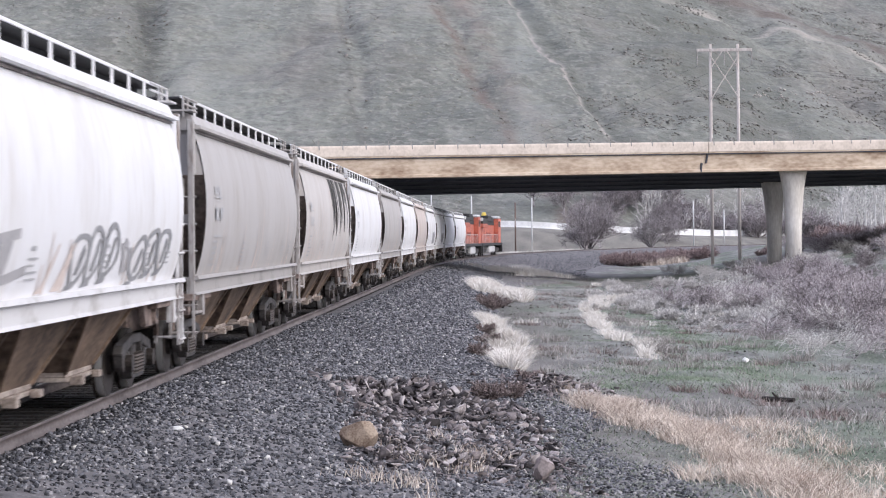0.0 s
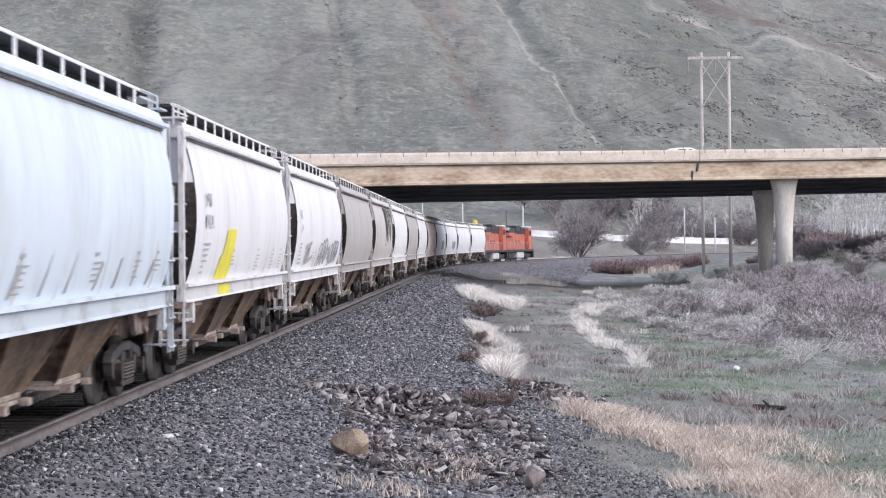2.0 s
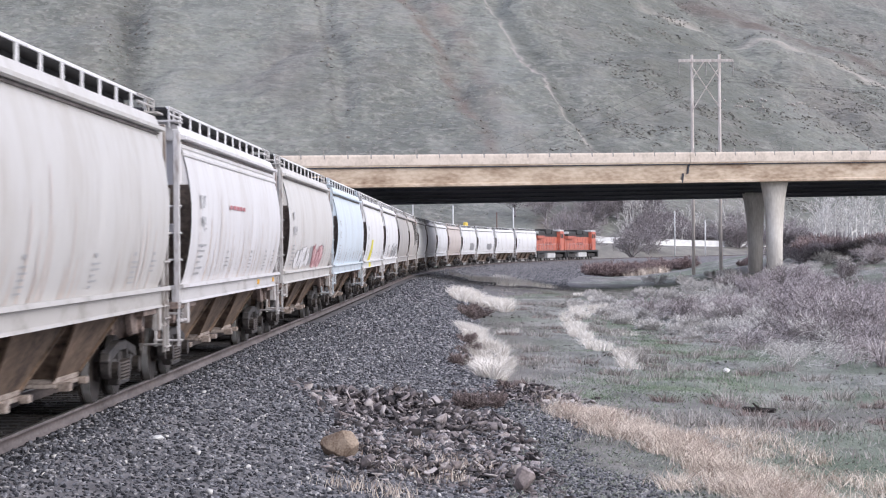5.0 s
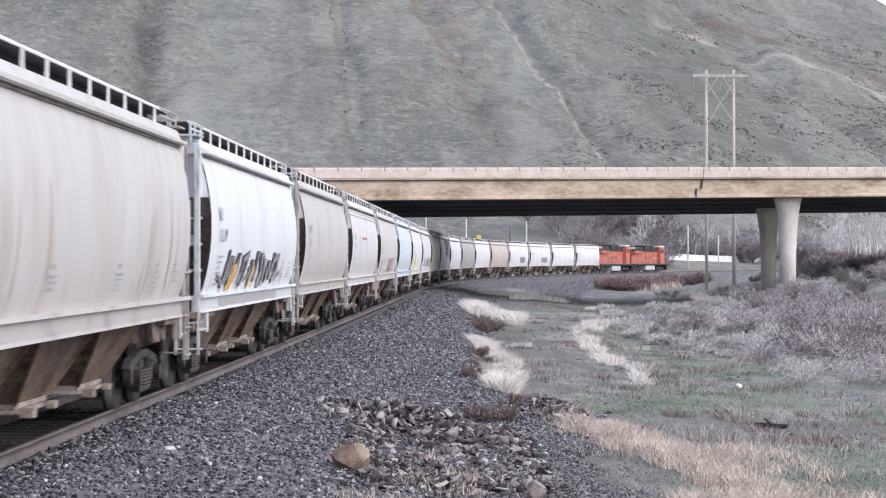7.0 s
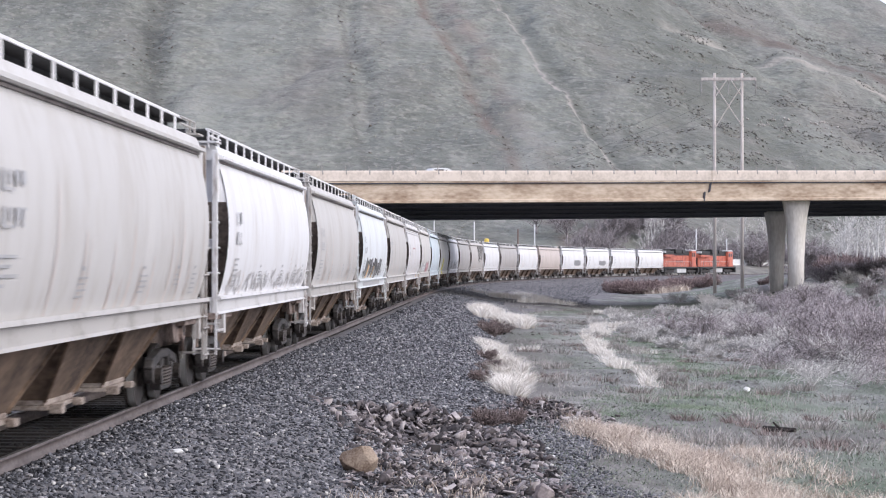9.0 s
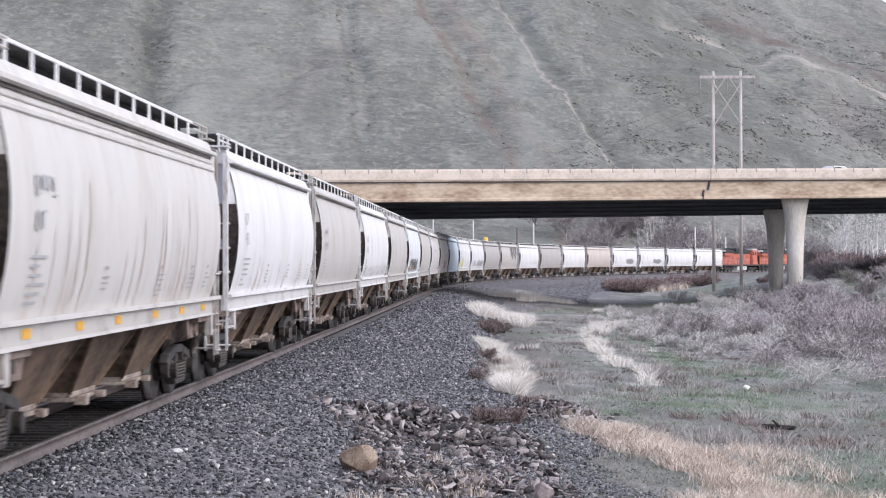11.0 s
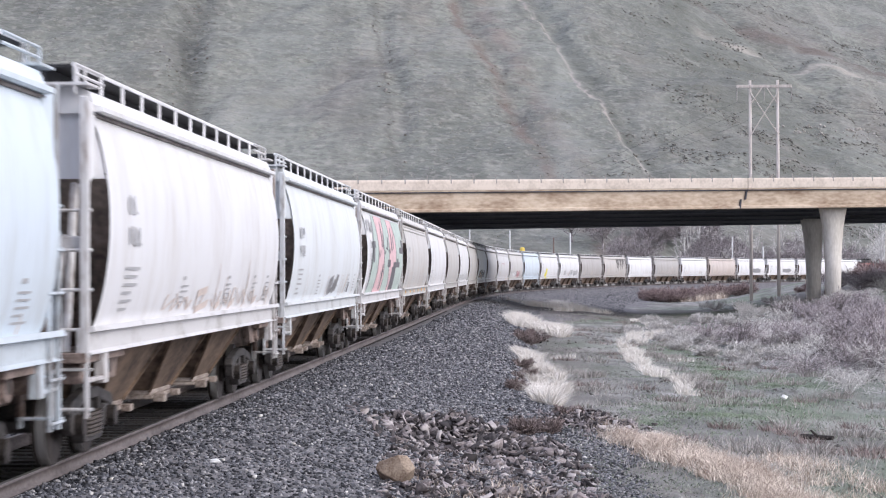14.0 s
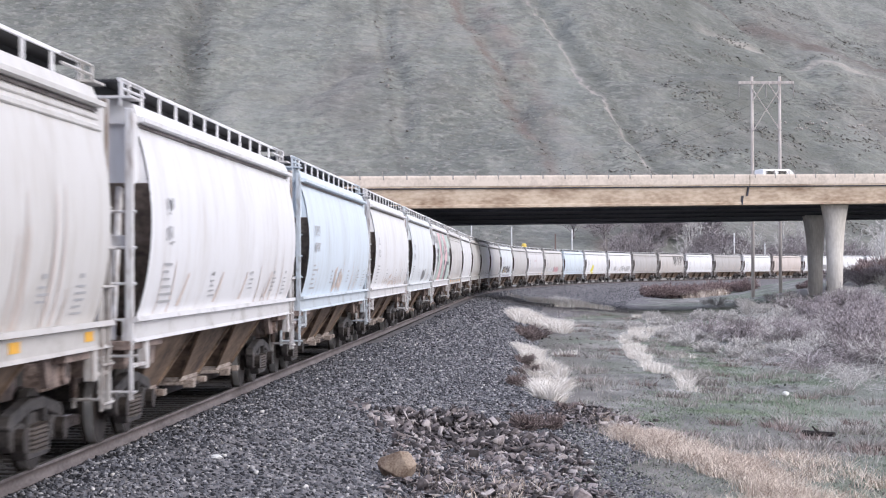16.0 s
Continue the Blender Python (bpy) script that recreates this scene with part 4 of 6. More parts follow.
def mural(car):
    """Upright pink and grey-green bands that lean and wave, with dark blocks over them."""
    foot = (-6.66, -4.05, -2.8, -1.3, 1.3, 2.6, 4.4, 6.4, 7.6)
    head = (-5.0, -3.75, -2.5, -1.1, 0.8, 2.1, 3.5, 5.6, 7.6)
    cols = (M_MINT, M_PINK, M_PINK, M_MINT, M_PINK, M_PINK, M_MINT, M_MINT)

    def edge(k, z):
        t = (z - 1.64) / 2.36
        return foot[k] + (head[k] - foot[k]) * t + (0.25 * math.sin(z * 2.6 + k) if 0 < k < 8 else 0.0)

    n = 12
    zs = [1.64 + 2.36 * i / n for i in range(n + 1)]
    for k, mat in enumerate(cols):
        m = Marks()
        for z0, z1 in zip(zs, zs[1:]):
            m.quad(((edge(k, z0), z0), (edge(k + 1, z0), z0), (edge(k + 1, z1), z1), (edge(k, z1), z1)), 0.006, 1)
        m.end("graffiti", mat, car, "sprayed mural band")
    m = Marks()
    for k in (0, 1, 3, 4, 6):
        for z0, z1 in zip(zs, zs[1:]):
            m.quad(((edge(k, z0) - 0.07, z0), (edge(k, z0) + 0.07, z0), (edge(k, z1) + 0.07, z1), (edge(k, z1) - 0.07, z1)), 0.010, 1)
    for k, z in ((1, 2.9), (3, 3.0), (4, 3.05), (2, 2.3)):          # cracked cross lines
        m.stroke([(edge(k, z), z), (edge(k, z) + 0.5, z - 0.16), (edge(k, z) + 0.9, z + 0.05), (edge(k + 1, z), z - 0.08)], 0.05, 0.012)
    m.end("graffiti", M_SLATE, car, "dark outlines of the mural bands")
    m = Marks()
    for y0, y1, z0, z1 in ((-6.0, -4.9, 3.0, 3.2), (-5.7, -5.2, 2.55, 3.0), (0.2, 1.5, 2.42, 2.66), (2.9, 5.9, 2.42, 2.60), (2.3, 4.0, 1.66, 2.44), (4.6, 5.2, 2.60, 2.72), (5.6, 7.5, 2.92, 3.12), (6.6, 7.4, 3.12, 3.4)):
        m.bar(y0, y1, z0, z1, 0.016)
    for y, z0, z1 in ((-2.3, 3.05, 3.85), (-1.7, 3.0, 3.5), (-2.0, 1.7, 2.5), (1.9, 3.1, 3.75), (2.6, 3.05, 3.5), (0.1, 3.0, 3.4)):
        m.quad(((y - 0.15, z0), (y + 0.15, z0), (y + 0.35, z1), (y + 0.1, z1)), 0.014)
    m.end("graffiti", M_SLATE, car, "dark blocks and strokes of the mural")
    letters(car, random.Random(12), -7.5, -5.2, 3.42, 3.85, M_FAINT, 3, 0.25, "grey scrawl")


def stencils(car, rng):
    """Reporting marks and data panels: unreadable, drawn as bars."""
    m = Marks()
    y = -6.6
    for z in (2.98, 2.60):
        yy = y
        for k in range(rng.choice((2, 3, 4))):
            m.bar(yy, yy + 0.10, z + rng.uniform(0, 0.08), z + 0.22)
            m.bar(yy, yy + 0.20, z + rng.choice((0.0, 0.09, 0.19)), z + 0.225, 0.007) if rng.random() < 0.5 else m.bar(yy, yy + 0.2, z, z + 0.03, 0.007)
            yy += 0.27
    for k in range(6):
        m.bar(y - 0.1, y + rng.uniform(0.25, 0.9), 2.30 - 0.10 * k, 2.335 - 0.10 * k)
    for yy in (-2.6, 1.6, 4.6, 6.3):
        m.bar(yy + 0.1, yy + 0.3, 2.16, 2.21)
        for k in range(rng.randint(3, 5)):
            m.bar(yy, yy + rng.uniform(0.3, 0.6), 2.06 - 0.075 * k, 2.085 - 0.075 * k)
    m.end("stencil_panel", M_LETTER, car, "grey stencilled data panels")


def streaks(car, rng, material, n, z0=1.66, z1=2.6, label="rust streaks"):
    m = Marks()
    for k in range(n):
        y = rng.uniform(-7.2, 7.4)
        h = rng.uniform(0.2, 1.0) * (z1 - z0)
        w = rng.uniform(0.02, 0.06)
        m.quad(((y - w, z0), (y + w, z0), (y + w * 0.4, z0 + h), (y - w * 0.3, z0 + h)), 0.004)
    m.end("stain", material, car, label)


def reflectors(car, mat, ys):
    first = None
    for y in ys:
        if first is None:
            bm = bmesh.new()
            box(bm, 1.474, 1.482, -0.20, 0.20, 1.44, 1.55)
            first = part("reflector", finish(bm), mat, car, "amber reflective patch")
            first.matrix_basis = pose(0, y, 0)
        else:
            again(first, pose(0, y, 0), car)


def mark_cars():
    for c, car in CARS.items():
        rng = random.Random(100 + c)
        stencils(car, rng)
        streaks(car, rng, M_RUSTY, rng.randint(4, 12) if PAINT[c] in (WHITE, ICE, BLUE) else rng.randint(14, 26), 1.66, 2.6 if PAINT[c] in (WHITE, ICE, BLUE) else 3.3)
        if c in (15, 22, 28):        # cars of another maker
            for z in (3.87, 4.00):
                bm = bmesh.new()
                x = side_x(z)
                box(bm, x - 0.02, x + 0.035, -HALF, HALF, z - 0.035, z + 0.035)
                rib = part("side_rib", finish(bm, 0.015), M_PAINT, car, "raised horizontal rib")
                rib.color = (*PAINT[c], 1)
            if c == 15:
                m = Marks()
                for k in range(5):
                    m.bar(-2.4 + 0.55 * k, -2.0 + 0.55 * k, 3.02, 3.10)
                m.end("lettering_panel", M_RED, car, "short row of red lettering bars")
            reflectors(car, M_AMBER, (-6.5, -3.7, -1.2, 1.7, 4.2, 6.5) if c == 22 else (3.9, 7.2))
            car["label"] = WORDS[PAINT[c]] + " grain hopper railcar with amber reflective sill patches"
    R = random.Random
    # car with rounded outline letters, a grey blob and slashes
    loops(CARS[11], R(1), [(0.1, 2.05, 0.55, 0.33), (1.0, 2.10, 0.5, 0.36), (2.0, 2.12, 0.55, 0.36), (4.1, 2.0, 0.6, 0.32), (5.1, 2.1, 0.6, 0.34), (6.1, 2.12, 0.55, 0.34)], M_FADED, "faded dark outlines of rounded sprayed letters")
    letters(CARS[11], R(2), 2.6, 3.6, 1.78, 2.25, M_FAINT, 1, 0.3, "grey sprayed letter")
    letters(CARS[11], R(21), -4.6, -2.7, 1.72, 2.45, M_FAINT, 1, 0.55, "grey sprayed blob")
    m = Marks()
    for y, w in ((-1.7, 0.10), (-0.9, 0.22)):
        m.quad(((y - w, 1.68), (y + w, 1.68), (y + 0.55 + w * 0.6, 2.25), (y + 0.55 - w * 0.6, 2.2)), 0.006)
    m.end("graffiti", M_RUSTY, CARS[11], "slanting brown slashes")
    CARS[11]["label"] = "white grain hopper railcar with rounded faded outline graffiti"
    # yellow patch
    m = Marks()
    m.quad(((-4.3, 1.66), (-2.7, 1.66), (-2.3, 2.60), (-3.6, 2.58)), 0.006)
    m.quad(((-4.6, 1.68), (-4.1, 1.68), (-3.6, 2.2), (-4.2, 2.1)), 0.007)
    m.end("graffiti", M_YELLOW, CARS[12], "yellow sprayed patch")
    bm = bmesh.new()
    box(bm, 1.474, 1.480, -4.1, -2.6, 1.37, 1.57)
    part("paint_drip", finish(bm), M_YELLOW, CARS[12], "yellow overspray on the sill")
    CARS[12]["label"] = "white grain hopper railcar with a yellow sprayed patch"
    # thin slashes along the foot of the blue car
    m = Marks()
    rng = R(31)
    for k in range(9):
        y = -5.4 + 1.45 * k + rng.uniform(-0.3, 0.3)
        m.quad(((y - 0.07, 1.72), (y + 0.07, 1.72), (y + 0.35, rng.uniform(2.0, 2.35)), (y + 0.22, 2.1)), 0.006)
    m.end("graffiti", M_FAINT, CARS[13], "faint grey slashes")
    # red, pink and grey letters
    letters(CARS[14], R(3), -5.6, -1.2, 1.66, 2.28, M_FAINT, 4, 0.75, "grey edges of sprayed forms")
    letters(CARS[14], R(3), -5.6, -1.2, 1.67, 2.26, M_PALEPAINT, 4, 0.50, "whitish fill of sprayed forms", 0.016)
    letters(CARS[14], R(34), -1.2, 0.1, 1.66, 2.35, M_FAINT, 2, 0.26, "grey smoky scrawl")
    letters(CARS[14], R(4), 0.3, 3.5, 1.62, 2.40, M_RED, 3, 0.80, "dark red edges of sprayed forms")
    letters(CARS[14], R(4), 0.3, 3.5, 1.62, 2.37, M_PINK, 3, 0.56, "pink fill of sprayed forms", 0.016)
    letters(CARS[14], R(44), 0.2, 3.7, 1.62, 2.42, M_RED, 4, 0.10, "thin dark red lines", 0.026)
    letters(CARS[14], R(43), 3.0, 4.2, 2.0, 2.45, M_SLATE, 1, 0.16, "dark sprayed flourish", 0.014)
    CARS[14]["label"] = "light beige-grey grain hopper railcar with pink, red and grey graffiti"
    # big black letters with yellow and white fill
    letters(CARS[17], R(5), -6.2, 4.2, 1.66, 2.50, M_INK, 7, 0.62, "big black sprayed letters")
    letters(CARS[17], R(5), -6.1, 4.2, 1.68, 2.46, M_FADED, 7, 0.24, "grey fill of the letters", 0.016)
    m = Marks()
    for y, w, z in ((-4.5, 0.36, 2.18), (-1.4, 0.26, 2.12)):
        m.quad(((y - w, 1.68), (y + w * 0.7, 1.68), (y + w + 0.3, z), (y + 0.25, z)), 0.022)
    m.end("graffiti", M_AMBER, CARS[17], "yellow fill of the letters")
    m = Marks()
    rng = R(62)
    for k in range(14):
        y = -5.6 + 0.72 * k
        m.quad(((y - 0.05, 1.67), (y + 0.05, 1.67), (y + 0.3, rng.uniform(1.9, 2.3)), (y + 0.18, 2.0)), 0.024)
    m.end("graffiti", M_PALEPAINT, CARS[17], "white cuts between the letters")
    bm = bmesh.new()
    box(bm, 1.474, 1.480, -5.8, 4.0, 1.40, 1.54)
    part("sill_stain", finish(bm), M_FAINT, CARS[17], "grey overspray on the sill")
    CARS[17]["label"] = "icy white grain hopper railcar with big black graffiti letters"
    letters(CARS[19], R(7), -7.0, 7.2, 1.68, 2.10, M_WORN, 13, 0.12, "faded grey thin letters")
    for c, q in ((3, 8), (4, 9)):
        letters(CARS[c], R(q), 0.5, 5.0, 1.75, 2.7, M_FADED, 2, 1.7, "dark grey sprayed blot")
        CARS[c]["label"] = "white grain hopper railcar with a dark grey sprayed blot"
    m = Marks()
    rng = R(11)
    for k in range(30):
        y = rng.uniform(0.6, 7.6)
        m.quad(((y - 0.03, 4.0 - rng.uniform(0.5, 1.9)), (y + 0.03, 3.6 - rng.uniform(0, 1.2)), (y + 0.16, 4.02), (y - 0.16, 4.02)), 0.004 + 0.0004 * k)
    m.end("stain", M_GRIME, CARS[9], "dark spill running down from the eave")
    CARS[9]["label"] = "taupe grey grain hopper railcar stained by a dark spill"
    mural(CARS[23])
    CARS[23]["label"] = "white grain hopper railcar with pink and grey-green mural"
    letters(CARS[24], R(13), 0.0, 1.8, 1.70, 2.2, M_FAINT, 2, 0.42, "smudged grey letters")
    letters(CARS[24], R(13), 0.05, 1.8, 1.72, 2.18, M_FADED, 2, 0.14, "dark edges of the letters", 0.014)
    m = Marks()
    m.quad(((3.9, 1.72), (4.1, 1.72), (4.5, 2.2), (4.35, 2.2)), 0.006)
    m.end("graffiti", M_RUSTY, CARS[24], "brown slash")
    m = Marks()
    m.bar(5.0, 5.3, 1.74, 2.0)
    m.end("graffiti", M_SLATE, CARS[24], "small dark bar")
    letters(CARS[25], R(14), -4.0, 7.0, 1.70, 2.02, M_RUSTY, 8, 0.12, "thin faded brown letters")
    letters(CARS[26], R(15), -1.6, 0.4, 1.68, 2.25, M_RUSTY, 3, 0.22, "brown smeared scrawl")
    m = Marks()
    for y in (-5.1, -1.9, 0.8, 4.0):
        m.quad(((y - 0.12, 1.74), (y + 0.12, 1.74), (y + 0.5, 2.2), (y + 0.4, 2.2)), 0.006)
    m.end("stain", M_RUSTY, CARS[27], "slanting rust-brown slashes")


mark_cars()

# ---- locomotives ----
M_ORANGE = surface("orange_engine_paint", (0.30, 0.07, 0.048), (0.62, 0.18, 0.115), 0.9, 0.5, spread=(0.3, 0.6))
M_DULLRED = plain("dull_red_lettering", (0.22, 0.06, 0.045))
M_BLACK = surface("black_engine_paint", (0.015, 0.015, 0.015), (0.05, 0.048, 0.045), 2, 0.6)
M_PALEMETAL = surface("pale_grey_metal", (0.45, 0.45, 0.45), (0.7, 0.7, 0.7), 2, 0.5)
M_GLASSDARK = surface("dark_cab_glass", (0.01, 0.012, 0.014), (0.02, 0.022, 0.025), 1, 0.08)


def locomotive():
    eng = tagged(new("locomotive"), "orange diesel locomotive with black roof and underframe", "locomotive", "locomotives of the train")

    def add(name, shapes, mat, label="", bevel=0.03, parent=None):
        bm = bmesh.new()
        for b in shapes:
            box(bm, *b)
        return part(name, finish(bm, bevel), mat, parent or eng, label)

    add("underframe", [(-1.5, 1.5, -10.8, 10.8, 1.2, 1.5)], M_BLACK, "black underframe and walkway")
    hood = add("hood", [(-0.95, 0.95, -10.3, 6.0, 1.5, 4.0)], M_ORANGE, "long orange engine hood")
    for y in (-8.6, -6.4, -3.0, -0.8, 1.4, 3.6):
        for sx in (-1, 1):
            add("hood_door", [(sx * 0.95, sx * 0.975, y - 0.9, y + 0.9, 1.6, 3.6)], M_ORANGE, "", 0.01, hood)
    add("roof", [(-0.96, 0.96, -10.0, 6.0, 3.9, 4.45), (-1.3, 1.3, -3.4, 0.2, 4.05, 4.75), (-1.2, 1.2, 1.2, 2.6, 4.05, 4.6), (-0.6, 0.6, 3.2, 4.9, 4.3, 4.7)], M_BLACK, "sooty black roof")
    for sx in (-1, 1):
        for y in (-2.6, -1.4, -0.2, 1.0):
            add("lettering_panel", [(min(sx * 0.98, sx * 1.0), max(sx * 0.98, sx * 1.0), y, y + 0.7, 2.3, 2.75)], M_DULLRED, "plain dark bars in place of lettering", 0.0)
        add("hood_stripe", [(min(sx * 0.98, sx * 1.0), max(sx * 0.98, sx * 1.0), -10.2, 5.9, 3.62, 3.98)], M_BLACK, "dark stripe below the roof", 0.0)
    for y in (-9.0, -7.3, -5.6):
        bm = bmesh.new()
        rod(bm, (0, y, 4.3), (0, y, 4.62), 0.75, n=18)
        part("roof_fan", finish(bm), M_BLACK, eng)
    add("radiator_wing", [(-1.5, 1.5, -10.3, -5.2, 3.3, 3.75)], M_ORANGE, "flared orange radiator section")
    add("radiator_grille", [(-1.48, 1.48, -10.28, -5.22, 3.75, 4.35)], M_BLACK, "black radiator grille")
    add("rear_panel", [(-0.75, 0.75, -10.36, -10.29, 1.6, 3.2)], M_BLACK, "dark rear end panel", 0.01)
    add("rear_cap", [(-1.50, 1.50, -10.45, -10.0, 4.05, 4.42)], M_PALEMETAL, "pale rear roof cap")
    cab = add("cab", [(-1.5, 1.5, 6.0, 8.8, 1.5, 4.45)], M_ORANGE, "orange crew cab")
    add("cab_roof", [(-1.48, 1.48, 5.9, 9.1, 4.42, 4.72)], M_PALEMETAL, "pale rounded cab roof", 0.12, cab)
    for sx in (-1, 1):
        for y in (6.6, 7.8):
            add("window", [(sx * 1.5, sx * 1.52, y - 0.4, y + 0.4, 3.4, 4.1)], M_GLASSDARK, "dark cab window", 0.005, cab)
    add("windscreen", [(-1.3, 1.3, 8.8, 8.83, 3.4, 4.1)], M_GLASSDARK, "", 0.005, cab)
    bm = bmesh.new()
    frustum(bm, (-1.1, 1.1, 8.8, 10.5, 1.5), (-0.9, 0.9, 8.8, 10.1, 3.1))
    part("nose", finish(bm, 0.05), M_ORANGE, eng, "short sloping nose")
    tank = add("fuel_tank", [(-1.4, 1.4, -2.8, 2.8, 0.35, 1.2)], M_PALEMETAL, "grey fuel tank", 0.12)
    add("end_plate", [(-1.45, 1.45, -10.95, -10.8, 0.4, 1.5), (-1.45, 1.45, 10.8, 10.95, 0.35, 1.5)], M_BLACK)
    for e in (-1, 1):
        add("coupler", [(-0.12, 0.12, min(e * 10.9, e * 11.15), max(e * 10.9, e * 11.15), 0.75, 1.0)], M_BLACK)
        for sx in (-1, 1):
            add("marker_lamp", [(sx * 0.5 - 0.12, sx * 0.5 + 0.12, e * 10.96 - 0.03, e * 10.96 + 0.03, 1.1, 1.3)], M_PALEMETAL, "", 0.02)
            add("steps", [(sx * 1.2, sx * 1.52, e * 10.3 - 0.3, e * 10.3 + 0.3, 0.4, 1.2)], M_BLACK, "black boarding steps", 0.02)
    for sx in (-1, 1):
        bm = bmesh.new()
        for k in range(13):
            y = -10.2 + 1.3 * k
            rod(bm, (sx * 1.46, y, 1.5), (sx * 1.46, y, 2.5), 0.02, n=5)
        rod(bm, (sx * 1.46, -10.2, 2.5), (sx * 1.46, 5.6, 2.5), 0.02, n=5)
        part("handrail", finish(bm), M_PALEMETAL, eng, "pale side handrail")
    for y0 in (-6.8, 6.8):
        bm = bmesh.new()
        box(bm, -1.0, 1.0, y0 - 2.4, y0 + 2.4, 0.55, 0.95)
        truck = part("truck_frame", finish(bm, 0.04), M_DARK, eng, "dark three-axle truck")
        for sx in (-1, 1):
            bm = bmesh.new()
            prism(bm, [(y0 - 2.6, 0.9), (y0 + 2.6, 0.9), (y0 + 2.6, 0.55), (y0 + 1.2, 0.4), (y0 - 1.2, 0.4), (y0 - 2.6, 0.55)], "x", sx * 1.02, sx * 1.2)
            part("side_frame", finish(bm, 0.02), M_DARK, truck)
        for yy in (-1.85, 0, 1.85):
            for sx in (-1, 1):
                bm = bmesh.new()
                rod(bm, (sx * 0.7, y0 + yy, 0.533), (sx * 0.85, y0 + yy, 0.533), 0.533, n=24)
                part("wheel", finish(bm), M_WHEEL, truck)
    return eng


ENGINES = [locomotive()]
ENGINES.append(copy_thing(ENGINES[0], Matrix()))

# ---- road vehicles on the bridge ----
M_CARWHITE = surface("white_car_paint", (0.72, 0.72, 0.72), (0.82, 0.82, 0.82), 1, 0.25)
M_CARSILVER = surface("silver_car_paint", (0.5, 0.5, 0.5), (0.62, 0.62, 0.62), 1, 0.25)
M_RUBBER = surface("tyre_rubber", (0.015, 0.015, 0.015), (0.03, 0.03, 0.03), 5, 0.9)


def road_car(name, label, category, paint, length, height, tall):
    """Drives along +x."""
    car = tagged(new(name), label, category)
    h, w = length / 2, 0.92
    bm = bmesh.new()
    prism(bm, [(-h, 0.35), (h, 0.35), (h, 0.75), (h - 0.15, 0.95), (h - 1.2, 1.02 if not tall else 1.15), (-h + 0.1, 1.05 if not tall else 1.15), (-h, 0.9)], "y", -w, w)
    part("body", finish(bm, 0.05), paint, car)
    bm = bmesh.new()
    if tall:
        frustum(bm, (-h + 0.15, h - 1.45, -0.9, 0.9, 1.12), (-h + 0.35, h - 2.1, -0.72, 0.72, height))
    else:
        frustum(bm, (-h + 0.5, h - 1.2, -0.9, 0.9, 1.02), (-h + 1.2, h - 2.0, -0.66, 0.66, height))
    part("roof", finish(bm, 0.06), paint, car)
    for sy in (-1, 1):
        lo, hi = (1.22, height - 0.16) if tall else (1.08, height - 0.12)
        spans = ((-h + 0.5, -h + 1.5), (-h + 1.65, -h + 2.6), (-h + 2.7, h - 2.15)) if tall else ((-h + 1.2, -h + 2.1), (-h + 2.2, h - 2.05))
        for a, b in spans:
            bm = bmesh.new()
            k = (0.72 if tall else 0.66)
            ya, yb = 0.905 - (0.905 - k) * (lo - 1.05) / (height - 1.05), 0.905 - (0.905 - k) * (hi - 1.05) / (height - 1.05)
            v = [bm.verts.new(p) for p in ((a, sy * (ya + 0.01), lo), (b, sy * (ya + 0.01), lo), (b - 0.05, sy * (yb + 0.01), hi), (a + 0.05, sy * (yb + 0.01), hi))]
            bm.faces.new(v)
            bmesh.ops.solidify(bm, geom=list(bm.faces), thickness=0.02)
            part("window", finish(bm), M_GLASSDARK, car, "dark side window")
        for x in (-h + 0.8, h - 0.85):
            bm = bmesh.new()
            rod(bm, (x, sy * 0.70, 0.33), (x, sy * 0.94, 0.33), 0.33, n=18)
            part("wheel", finish(bm), M_RUBBER, car)
    return car


LANE = 6.2
SUV = road_car("sport_utility_car", "white sport utility car crossing the bridge", "car", M_CARWHITE, 5.0, 1.74, True)
SEDAN = road_car("sedan", "white sedan crossing the bridge", "car", M_CARWHITE, 4.7, 1.5, False)
WAGON = road_car("hatchback", "silver hatchback crossing the bridge", "car", M_CARSILVER, 4.4, 1.52, False)


def deck_pose(u):
    return BR @ pose(u, LANE, -0.84 - 0.04 * LANE + 0.01)


# ---- power line, lamp posts, road and barrier beyond the track ----
def land(x, y):
    return float(land_height(np.array(float(x)), np.array(float(y))))


HX, HY = 28.25, 214.0


